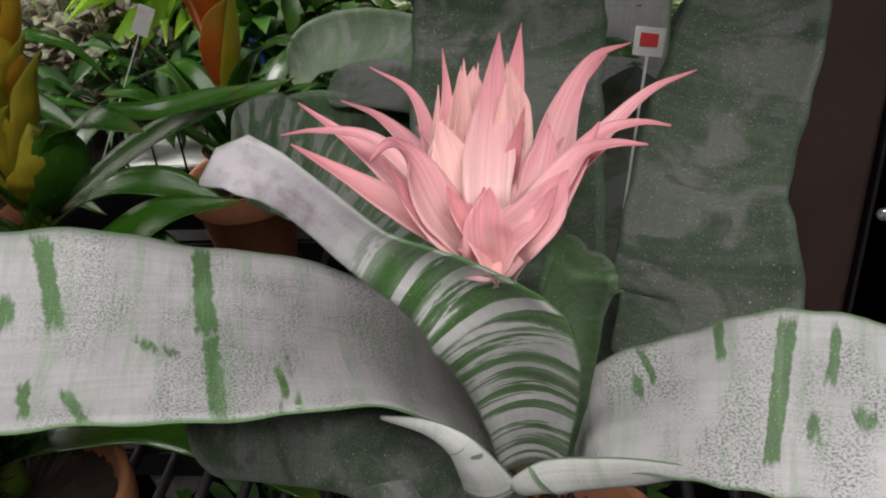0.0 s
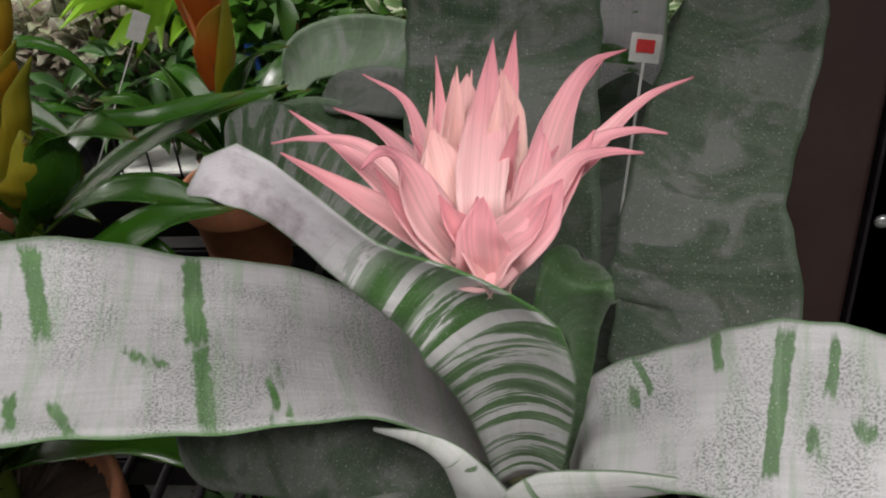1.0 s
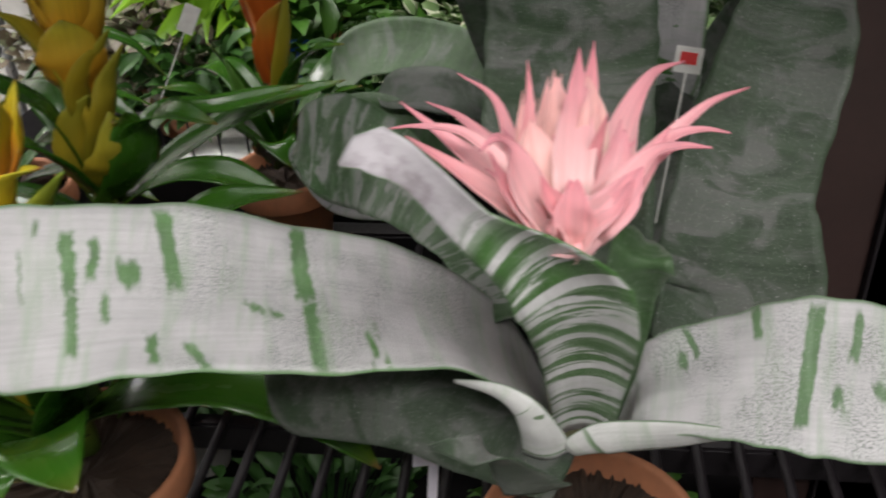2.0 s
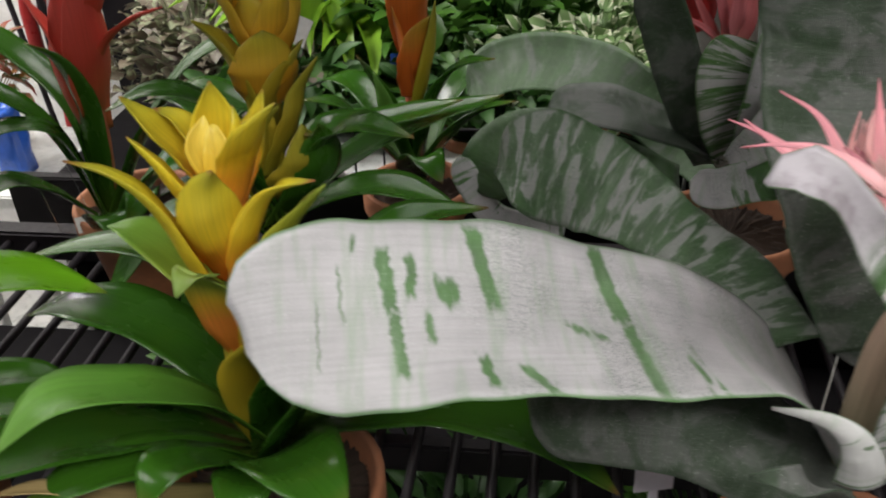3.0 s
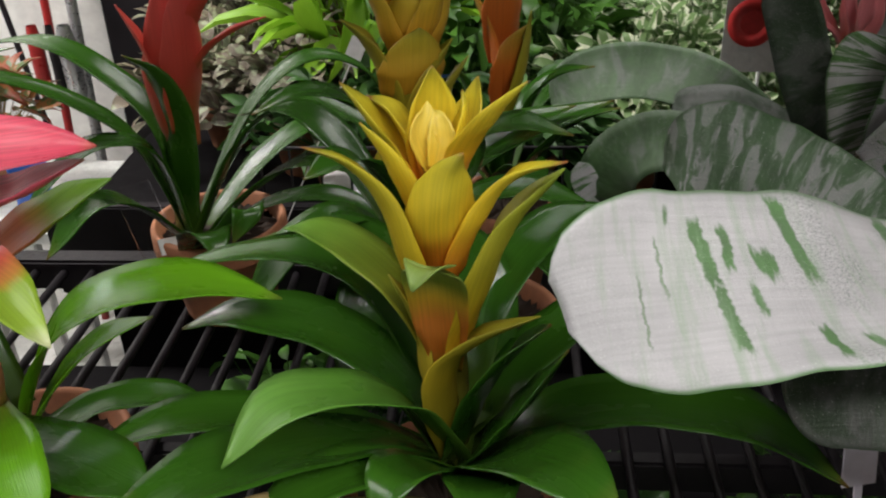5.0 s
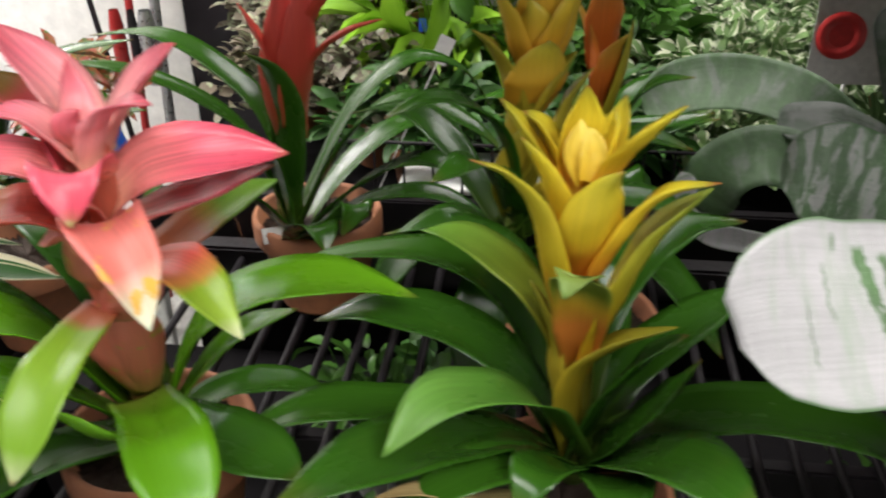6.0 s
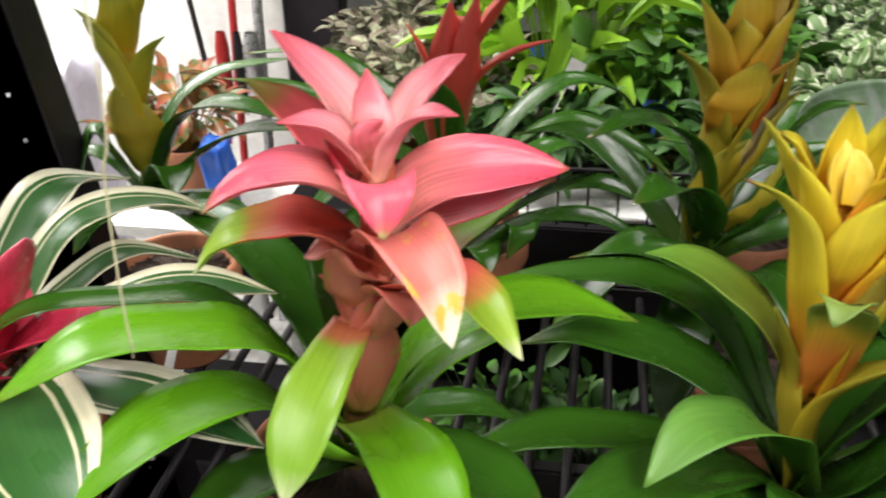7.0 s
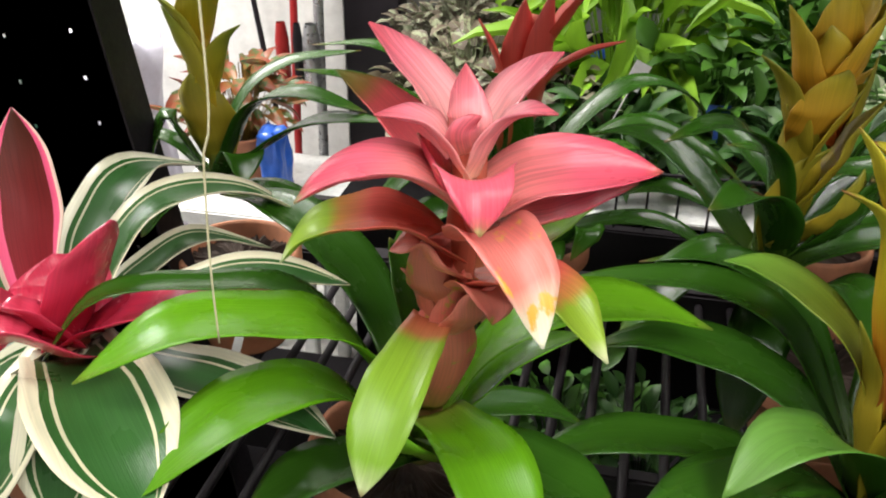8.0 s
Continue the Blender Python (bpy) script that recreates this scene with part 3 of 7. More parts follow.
for i in range(14):
    if wire_mesh is None:
        w = tube("wire", [(0, 0, 0), (0, 0, 0.05), (0, 0, 0.10)], 0.002, BLACK_METAL, back, sides=6, n=4)
        wire_mesh = w.data
    else:
        w = new("wire", wire_mesh)
        w.parent = back
    w.location = (-0.72 + i * 0.048, 1.328, 0.69)
tube("wire_rail", [(-0.73, 1.328, 0.79), (-0.4, 1.328, 0.79), (-0.09, 1.328, 0.79)], 0.003, BLACK_METAL, back, n=4)

# ---- potted bromeliads on the bench ----
def plant(name, x, y, label, pr=0.085, px=0.0, py=0.0):
    ob = thing(name, (x, y, BENCH), label, "potted plant", "bromeliads on the bench")
    pot(ob, pr, 0.125, px, py)
    return ob


A_PLANT = plant("silver_vase_plant", 0.03, 0.44, "silver-banded urn plant with a pink spiky flower head", 0.085, 0.02, 0.06)
Y_PLANT = plant("yellow_bromeliad", -0.37, 0.55, "green bromeliad with a yellow and orange bract spike", 0.09, 0.0, -0.01)
P_PLANT = plant("pink_bromeliad", -0.715, 0.545, "glossy green bromeliad with a rose-pink star of bracts", 0.085, -0.01, 0.03)
N_PLANT = plant("striped_bromeliad", -1.0, 0.53, "cream-edged bromeliad with a crimson heart", 0.085, -0.03, 0.02)
G_PLANT = plant("olive_bromeliad", -1.01, 0.87, "dark green bromeliad with an olive-yellow spike", 0.075)
R_PLANT = plant("red_bromeliad", -0.68, 0.99, "dark green bromeliad with a tall red spike", 0.082)
O_PLANT = plant("orange_bromeliad", -0.405, 0.79, "dark green bromeliad with an orange and olive spike", 0.08, 0.055, 0.0)
Q_PLANT = plant("orange_red_bromeliad", -0.33, 1.09, "green bromeliad with an orange-red spike", 0.07, 0, -0.04)
B_PLANT = plant("silver_vase_plant", 0.05, 0.98, "grey-leaved urn plant with a small dusky pink flower", 0.085)

A_STEM = stem(A_PLANT, STEM_PALE, [(0.0, 0.02, 0.267), (-0.0077, -0.0130, 0.3768), (-0.0057, -0.0480, 0.4368)], 0.012)
blade(A_PLANT, "leaf", SILVER_LONG, [(-0.0109, 0.0325, 0.2615), (-0.031, 0.0225, 0.3109), (-0.0657, 0.01, 0.3492), (-0.1102, -0.0075, 0.3768), (-0.1708, -0.0275, 0.3954), (-0.2266, -0.0405, 0.4044), (-0.2799, -0.0525, 0.4079), (-0.3086, -0.059, 0.4086), (-0.3226, -0.063, 0.4077), (-0.3314, -0.0625, 0.4039)], 0.112, face=[(0.92, 0.08, 0.39), (0.81, 0.19, 0.55), (0.61, 0.11, 0.78), (0.41, -0.01, 0.91), (0.26, -0.13, 0.96), (0.19, -0.38, 0.9), (0.18, -0.64, 0.74), (0.18, -0.76, 0.63), (0.02, -0.84, 0.54), (-0.23, -0.88, 0.42)], prof=[0.34, 0.73, 0.82, 0.96, 1, 0.92, 0.89, 0.76, 0.56, 0.23], cup=0.06, wave=0.0025, seed=1)
blade(A_PLANT, "leaf", SHEATH, [(0.006, -0.015, 0.2962), (0.0058, -0.035, 0.3554), (0.0034, -0.0535, 0.4013), (-0.0045, -0.0635, 0.43), (-0.0213, -0.068, 0.45), (-0.0452, -0.072, 0.4676), (-0.0603, -0.077, 0.4872), (-0.0713, -0.0805, 0.5005), (-0.0806, -0.0805, 0.5068), (-0.0889, -0.0795, 0.507), (-0.099, -0.0815, 0.5022)], 0.056, face=[(0.03, -0.95, -0.32), (0.03, -0.94, -0.34), (0.01, -0.93, -0.36), (-0.03, -0.95, -0.3), (-0.02, -0.97, -0.24), (0.18, -0.98, -0.05), (0.37, -0.93, 0.05), (0.46, -0.82, 0.33), (0.19, -0.76, 0.63), (-0.12, -0.74, 0.66), (-0.43, 0.03, 0.9)], prof=[0.54, 0.75, 0.9, 1, 0.77, 0.38, 0.29, 0.29, 0.37, 0.34, 0.055], cup=0.2, wave=0.0012, seed=2)
blade(A_PLANT, "leaf", SILVER_SHORT, [(0.0274, -0.005, 0.2949), (0.0356, -0.0225, 0.3357), (0.0595, -0.0375, 0.3576), (0.0876, -0.0475, 0.3713), (0.1117, -0.0525, 0.3755), (0.1424, -0.06, 0.3792), (0.1711, -0.0625, 0.3809), (0.1853, -0.0625, 0.3787)], 0.078, face=[(-0.98, -0.07, 0.17), (-0.91, -0.25, 0.33), (-0.63, -0.32, 0.7), (-0.4, -0.4, 0.82), (-0.24, -0.52, 0.82), (-0.17, -0.58, 0.8), (-0.02, -0.56, 0.83), (0.11, -0.71, 0.69)], prof=[0.42, 0.55, 0.76, 0.95, 1, 0.97, 0.71, 0.28], cup=0.05, wave=0.003, seed=3)
blade(A_PLANT, "leaf", SILVER_SHADED, [(0.0681, 0.055, 0.2906), (0.0979, 0.0775, 0.3146), (0.1028, 0.095, 0.3372), (0.1071, 0.125, 0.3708), (0.1194, 0.155, 0.4122), (0.1394, 0.195, 0.4565), (0.1517, 0.235, 0.4961), (0.1574, 0.26, 0.5141)], 0.112, face=[(-0.04, -0.71, 0.71), (-0.2, -0.67, 0.72), (-0.08, -0.75, 0.65), (-0.09, -0.77, 0.63), (-0.18, -0.73, 0.66), (-0.12, -0.7, 0.71), (-0.17, -0.63, 0.76), (0.05, -0.59, 0.81)], prof=[0.44, 1, 0.94, 0.77, 0.78, 0.7, 0.44, 0.044], cup=0.1, wave=0.004, seed=4)
blade(A_PLANT, "leaf", SILVER_SHADED, [(0.011, 0.035, 0.3358), (0.0026, 0.065, 0.3798), (-0.0051, 0.1075, 0.4242), (-0.0053, 0.1475, 0.4545), (-0.0041, 0.1875, 0.4875), (-0.0033, 0.22, 0.5169)], 0.108, face=[(-0.28, -0.82, 0.51), (-0.12, -0.78, 0.62), (-0.03, -0.67, 0.74), (0.01, -0.62, 0.78), (-0, -0.65, 0.76), (0.04, -0.67, 0.74)], prof=[0.57, 0.82, 0.95, 1, 0.98, 0.45], cup=0.08, wave=0.003, seed=5)
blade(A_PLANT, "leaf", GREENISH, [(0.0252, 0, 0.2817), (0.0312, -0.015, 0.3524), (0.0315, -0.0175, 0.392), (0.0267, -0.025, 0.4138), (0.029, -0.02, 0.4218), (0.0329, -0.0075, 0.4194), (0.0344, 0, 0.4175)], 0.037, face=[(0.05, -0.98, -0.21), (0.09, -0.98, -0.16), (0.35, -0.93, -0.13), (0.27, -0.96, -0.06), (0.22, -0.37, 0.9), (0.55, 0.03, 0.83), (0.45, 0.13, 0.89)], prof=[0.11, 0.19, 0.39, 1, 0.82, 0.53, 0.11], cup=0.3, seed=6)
blade(A_PLANT, "leaf", STRIPED_SHADED, [(-0.0377, 0.045, 0.3283), (-0.0629, 0.105, 0.3378), (-0.1034, 0.165, 0.3376), (-0.1515, 0.225, 0.3362), (-0.1922, 0.255, 0.3352), (-0.2185, 0.2625, 0.3355), (-0.2292, 0.27, 0.3293)], 0.095, face=[(-0.04, -0.17, 0.98), (-0.13, -0.15, 0.98), (-0.47, -0.34, 0.82), (-0.62, -0.6, 0.5), (-0.45, -0.8, 0.39), (-0.4, -0.82, 0.41), (-0.67, -0.48, 0.57)], prof=[0.47, 0.48, 0.53, 0.84, 1, 0.7, 0.18], cup=-0.06, wave=0.004, seed=7)
blade(A_PLANT, "leaf", SILVER_PALE, [(-0.013, -0.04, 0.3007), (-0.0181, -0.045, 0.3233), (-0.0266, -0.045, 0.3396), (-0.041, -0.04, 0.3464), (-0.0641, -0.03, 0.3436)], 0.028, face=[(0.01, -0.98, -0.21), (0.02, -0.99, -0.12), (-0.1, -0.99, 0.11), (-0.34, -0.92, 0.21), (-0.41, -0.9, 0.17)], prof=[1, 0.75, 0.54, 0.32, 0.071], cup=-0.2, seed=9)
blade(A_PLANT, "leaf", SILVER_PALE, [(-0.0016, -0.04, 0.3056), (0.0147, -0.0475, 0.322), (0.0435, -0.055, 0.3336), (0.0667, -0.065, 0.3468), (0.0857, -0.075, 0.3561), (0.1028, -0.085, 0.3583)], 0.020, face=[(-0.26, -0.95, -0.17), (-0.41, -0.9, 0.18), (-0.28, -0.96, -0.08), (-0.38, -0.92, -0.11), (-0.47, -0.88, -0.05), (-0.5, -0.87, -0.06)], prof=[0.63, 0.91, 1, 0.51, 0.16, 0.097], cup=-0.15, seed=10)
blade(A_PLANT, "leaf", SILVER_SHADED, [(-0.0187, -0.04, 0.2713), (-0.0386, -0.055, 0.3126), (-0.0576, -0.0575, 0.321), (-0.0755, -0.055, 0.3181)], 0.042, face=[(-0.01, 0.94, 0.33), (0.28, 0.81, 0.51), (0.09, -0.79, 0.61), (-0.13, -0.99, -0.07)], prof=[1, 0.61, 0.33, 0.1], cup=0.05, seed=11)
blade(A_PLANT, "leaf", SILVER_SHADED, [(-0.0018, -0.0023, 0.2466), (-0.0491, 0.0046, 0.2776), (-0.0968, 0.0112, 0.2986), (-0.1416, 0.0175, 0.2984), (-0.1926, 0.023, 0.2905)], 0.075, face=[(0.086, -0.574, 0.814), (0.09, -0.677, 0.717), (0.09, -0.677, 0.717), (0.09, -0.677, 0.717), (0.09, -0.677, 0.717)], prof='round', cup=-0.12, seed=8)
blade(A_PLANT, "leaf", SILVER_SHADED, [(0.0223, 0.081, 0.2842), (0.0604, 0.2041, 0.2629), (0.0628, 0.2852, 0.2865), (0.0792, 0.3675, 0.3094), (0.123, 0.4318, 0.3266)], 0.075, face=[(-0.201, -0.907, 0.536), (-0.201, -0.907, 0.536), (-0.201, -0.907, 0.536), (-0.201, -0.907, 0.536), (-0.201, -0.907, 0.536)], prof='strap', cup=0.1, seed=12)
blade(A_STEM, "bract", PINK, [(-0.0097, -0.0469, 0.4359), (-0.0177, -0.0305, 0.448), (-0.0122, -0.01, 0.4685), (0.001, 0.0107, 0.4849), (0.0056, 0.055, 0.502)], 0.0172, cup=0.2, prof='spear', face=[(0.074, -0.32, 1.01), (0.074, -0.32, 1.01), (0.074, -0.32, 1.01), (0.074, -0.32, 1.01), (0.074, -0.32, 1.01)])
blade(A_STEM, "bract", PINK, [(-0.0135, -0.0456, 0.438), (-0.026, -0.0156, 0.4531), (-0.026, 0.0186, 0.4786), (-0.0277, 0.0321, 0.5012)], 0.0132, cup=0.2, prof='spear', face=[(0.074, -0.32, 1.01), (0.074, -0.32, 1.01), (0.074, -0.32, 1.01), (0.074, -0.32, 1.01)])
blade(A_STEM, "bract", PINK, [(-0.0129, -0.0493, 0.4412), (-0.0267, -0.0489, 0.4599), (-0.0502, -0.0435, 0.4753), (-0.0781, -0.0425, 0.4956)], 0.0145, cup=0.2, prof='spear', face=[(0.074, -0.32, 1.01), (0.074, -0.32, 1.01), (0.074, -0.32, 1.01), (0.074, -0.32, 1.01)])
blade(A_STEM, "bract", PINK, [(-0.0033, -0.0521, 0.4449), (-0.0053, -0.0529, 0.4714), (-0.005, -0.0427, 0.4845), (-0.0026, 0.0244, 0.5103)], 0.0198, cup=0.2, prof='spear', face=[(0.074, -0.32, 1.01), (0.074, -0.32, 1.01), (0.074, -0.32, 1.01), (0.074, -0.32, 1.01)])
blade(A_STEM, "bract", PINK, [(-0.0058, -0.0528, 0.4387), (-0.0031, -0.061, 0.4642), (-0.0053, -0.0584, 0.475), (-0.0065, -0.0515, 0.4803)], 0.029, cup=0.2, prof='spear', face=[(0.074, -0.32, 1.01), (0.074, -0.32, 1.01), (0.074, -0.32, 1.01), (0.074, -0.32, 1.01)])
blade(A_STEM, "bract", PINK, [(-0.0162, -0.0437, 0.4426), (-0.0306, 0.0091, 0.449), (-0.0447, 0.05, 0.4704), (-0.0659, 0.0586, 0.4831)], 0.0119, cup=0.2, prof='spear', face=[(0.074, -0.32, 1.01), (0.074, -0.32, 1.01), (0.074, -0.32, 1.01), (0.074, -0.32, 1.01)])
blade(A_STEM, "bract", PINK, [(-0.0162, -0.0437, 0.4426), (-0.0338, -0.0241, 0.4583), (-0.0636, 0.0072, 0.4671), (-0.0905, 0.0165, 0.4854)], 0.0145, cup=0.2, prof='spear', face=[(0.074, -0.32, 1.01), (0.074, -0.32, 1.01), (0.074, -0.32, 1.01), (0.074, -0.32, 1.01)])
blade(A_STEM, "bract", PINK, [(-0.0202, -0.0208, 0.4326), (-0.0403, 0.0351, 0.4428), (-0.0652, 0.0679, 0.4517), (-0.0866, 0.0763, 0.4585)], 0.0145, cup=0.2, prof='spear', face=[(0.074, -0.32, 1.01), (0.074, -0.32, 1.01), (0.074, -0.32, 1.01), (0.074, -0.32, 1.01)])
blade(A_STEM, "bract", PINK, [(-0.0161, -0.0429, 0.445), (-0.0295, -0.0314, 0.4678), (-0.0543, -0.0117, 0.4813), (-0.0775, -0.0076, 0.4835), (-0.0941, -0.0041, 0.4802)], 0.0086, cup=0.2, prof='spear', face=[(0.074, -0.32, 1.01), (0.074, -0.32, 1.01), (0.074, -0.32, 1.01), (0.074, -0.32, 1.01), (0.074, -0.32, 1.01)])
blade(A_STEM, "bract", PINK, [(-0.0097, -0.0551, 0.4475), (-0.0218, -0.0569, 0.4714), (-0.0311, -0.0537, 0.4928), (-0.0372, -0.059, 0.5032), (-0.044, -0.0646, 0.4997)], 0.0198, cup=0.2, prof='spear', face=[(0.074, -0.32, 1.01), (0.074, -0.32, 1.01), (0.074, -0.32, 1.01), (0.074, -0.32, 1.01), (0.074, -0.32, 1.01)])
blade(A_STEM, "bract", PINK, [(-0.0078, -0.0558, 0.4451), (-0.0202, -0.0599, 0.4636), (-0.0347, -0.0563, 0.4805), (-0.0405, -0.0594, 0.4974)], 0.0145, cup=0.2, prof='spear', face=[(0.074, -0.32, 1.01), (0.074, -0.32, 1.01), (0.074, -0.32, 1.01), (0.074, -0.32, 1.01)])
blade(A_STEM, "bract", PINK, [(-0.0026, -0.0339, 0.4325), (0.0127, 0.0107, 0.4382), (0.0246, 0.0555, 0.4591), (0.0386, 0.0772, 0.4749), (0.0569, 0.0888, 0.4777)], 0.0224, cup=0.2, prof='spear', face=[(0.074, -0.32, 1.01), (0.074, -0.32, 1.01), (0.074, -0.32, 1.01), (0.074, -0.32, 1.01), (0.074, -0.32, 1.01)])
blade(A_STEM, "bract", PINK, [(-0.0025, -0.0205, 0.4266), (0.0128, 0.0631, 0.4156), (0.0202, 0.0947, 0.4341), (0.0487, 0.1178, 0.4622)], 0.0158, cup=0.2, prof='spear', face=[(0.074, -0.32, 1.01), (0.074, -0.32, 1.01), (0.074, -0.32, 1.01), (0.074, -0.32, 1.01)])
blade(A_STEM, "bract", PINK, [(-0.0014, -0.0524, 0.4431), (0.0118, -0.0493, 0.4643), (0.0275, -0.0412, 0.4844), (0.0356, -0.033, 0.4962)], 0.0211, cup=0.2, prof='spear', face=[(0.074, -0.32, 1.01), (0.074, -0.32, 1.01), (0.074, -0.32, 1.01), (0.074, -0.32, 1.01)])
blade(A_STEM, "bract", PINK, [(0.0004, -0.0451, 0.4377), (0.0161, -0.0299, 0.4633), (0.0388, -0.0104, 0.48), (0.057, -0.0011, 0.4933), (0.0762, 0.0106, 0.4961)], 0.0106, cup=0.2, prof='spear', face=[(0.074, -0.32, 1.01), (0.074, -0.32, 1.01), (0.074, -0.32, 1.01), (0.074, -0.32, 1.01), (0.074, -0.32, 1.01)])
blade(A_STEM, "bract", PINK, [(0.0014, -0.0526, 0.4402), (0.0188, -0.0405, 0.4706), (0.0354, -0.0331, 0.4902), (0.0495, -0.0318, 0.4946), (0.0609, -0.0359, 0.4952)], 0.0132, cup=0.2, prof='spear', face=[(0.074, -0.32, 1.01), (0.074, -0.32, 1.01), (0.074, -0.32, 1.01), (0.074, -0.32, 1.01), (0.074, -0.32, 1.01)])
blade(A_STEM, "bract", PINK, [(0.0011, -0.0551, 0.4445), (0.0115, -0.052, 0.4679), (0.0271, -0.0445, 0.4873), (0.0388, -0.0478, 0.4945), (0.0512, -0.0517, 0.4961)], 0.0145, cup=0.2, prof='spear', face=[(0.074, -0.32, 1.01), (0.074, -0.32, 1.01), (0.074, -0.32, 1.01), (0.074, -0.32, 1.01), (0.074, -0.32, 1.01)])
blade(A_STEM, "bract", PINK, [(-0.0012, -0.0429, 0.4453), (0.0071, -0.0319, 0.4646), (0.0135, -0.0192, 0.4771), (0.0168, -0.0077, 0.4885)], 0.0145, cup=0.2, prof='spear', face=[(0.074, -0.32, 1.01), (0.074, -0.32, 1.01), (0.074, -0.32, 1.01), (0.074, -0.32, 1.01)])
blade(A_STEM, "bract", PINK, [(-0.0015, -0.0592, 0.4431), (-0.0049, -0.0638, 0.463), (-0.0146, -0.0626, 0.4768), (-0.0189, -0.0602, 0.4866)], 0.0224, cup=0.2, prof='spear', face=[(0.074, -0.32, 1.01), (0.074, -0.32, 1.01), (0.074, -0.32, 1.01), (0.074, -0.32, 1.01)])
blade(A_STEM, "bract", PINK, [(-0.0055, -0.0596, 0.4433), (0.0015, -0.0644, 0.4655), (0.0121, -0.0615, 0.4733), (0.0199, -0.0574, 0.4841)], 0.0224, cup=0.2, prof='spear', face=[(0.074, -0.32, 1.01), (0.074, -0.32, 1.01), (0.074, -0.32, 1.01), (0.074, -0.32, 1.01)])
blade(A_STEM, "bract", PINK, [(-0.0061, -0.0569, 0.4408), (-0.0047, -0.0666, 0.4609), (-0.005, -0.0687, 0.4756), (-0.0035, -0.0627, 0.4869)], 0.0208, cup=0.14, prof='petal', face=[(0.094, -0.674, 0.817), (0.094, -0.674, 0.817), (0.094, -0.674, 0.817), (0.094, -0.674, 0.817)])
blade(A_STEM, "bract", PINK, [(-0.0029, -0.0558, 0.4441), (0.0043, -0.0629, 0.4648), (0.0142, -0.0606, 0.4747), (0.0237, -0.0523, 0.4873)], 0.0208, cup=0.14, prof='petal', face=[(0.094, -0.674, 0.817), (0.094, -0.674, 0.817), (0.094, -0.674, 0.817), (0.094, -0.674, 0.817)])
blade(A_STEM, "bract", PINK_PALE, [(-0.0084, -0.0501, 0.4468), (-0.0153, -0.0472, 0.4683), (-0.0193, -0.0384, 0.4849), (-0.024, -0.028, 0.4968)], 0.0192, cup=0.14, prof='petal', face=[(0.094, -0.674, 0.817), (0.094, -0.674, 0.817), (0.094, -0.674, 0.817), (0.094, -0.674, 0.817)])
blade(A_STEM, "bract", PINK, [(0.0006, -0.0493, 0.4463), (0.0083, -0.045, 0.4643), (0.0139, -0.0356, 0.4782), (0.0174, -0.0248, 0.4913)], 0.0176, cup=0.14, prof='petal', face=[(0.094, -0.674, 0.817), (0.094, -0.674, 0.817), (0.094, -0.674, 0.817), (0.094, -0.674, 0.817)])
blade(A_STEM, "bract", PINK_PALE, [(-0.0051, -0.0431, 0.456), (-0.0121, -0.0277, 0.4776), (-0.0134, -0.0103, 0.4873), (-0.0127, 0.0083, 0.5022)], 0.0192, cup=0.14, prof='petal', face=[(0.094, -0.674, 0.817), (0.094, -0.674, 0.817), (0.094, -0.674, 0.817), (0.094, -0.674, 0.817)])
blade(A_STEM, "bract", PINK_PALE, [(-0.0038, -0.045, 0.4573), (-0.0001, -0.0297, 0.4757), (0.0025, -0.0091, 0.4867), (0.0013, 0.0095, 0.5025)], 0.0192, cup=0.14, prof='petal', face=[(0.094, -0.674, 0.817), (0.094, -0.674, 0.817), (0.094, -0.674, 0.817), (0.094, -0.674, 0.817)])
blade(A_STEM, "bract", PINK, [(-0.0057, -0.048, 0.4368), (-0.0165, -0.0415, 0.4528), (-0.0257, -0.0374, 0.462), (-0.0446, -0.0313, 0.474)], 0.013, cup=0.25, prof='spear', face=[(0.078, -0.369, 1.01), (0.078, -0.369, 1.01), (0.078, -0.369, 1.01), (0.078, -0.369, 1.01)])
blade(A_STEM, "bract", PINK, [(-0.0057, -0.048, 0.4368), (-0.0126, -0.0429, 0.4508), (-0.0187, -0.0415, 0.4587), (-0.0315, -0.0407, 0.4698)], 0.013, cup=0.25, prof='spear', face=[(0.078, -0.369, 1.01), (0.078, -0.369, 1.01), (0.078, -0.369, 1.01), (0.078, -0.369, 1.01)])
blade(A_STEM, "bract", PINK, [(-0.0057, -0.048, 0.4368), (-0.0131, -0.039, 0.459), (-0.0226, -0.0117, 0.4612), (-0.0406, 0.0202, 0.4703)], 0.013, cup=0.25, prof='spear', face=[(0.078, -0.369, 1.01), (0.078, -0.369, 1.01), (0.078, -0.369, 1.01), (0.078, -0.369, 1.01)])
blade(A_STEM, "bract", PINK, [(-0.0057, -0.048, 0.4368), (-0.0105, -0.0415, 0.4538), (-0.0139, -0.0361, 0.4627), (-0.0229, -0.0304, 0.4758)], 0.013, cup=0.25, prof='spear', face=[(0.078, -0.369, 1.01), (0.078, -0.369, 1.01), (0.078, -0.369, 1.01), (0.078, -0.369, 1.01)])
blade(A_STEM, "bract", PINK, [(-0.0057, -0.048, 0.4368), (-0.0111, -0.0389, 0.4591), (-0.0189, -0.0102, 0.4595), (-0.0341, 0.024, 0.4683)], 0.013, cup=0.25, prof='spear', face=[(0.078, -0.369, 1.01), (0.078, -0.369, 1.01), (0.078, -0.369, 1.01), (0.078, -0.369, 1.01)])
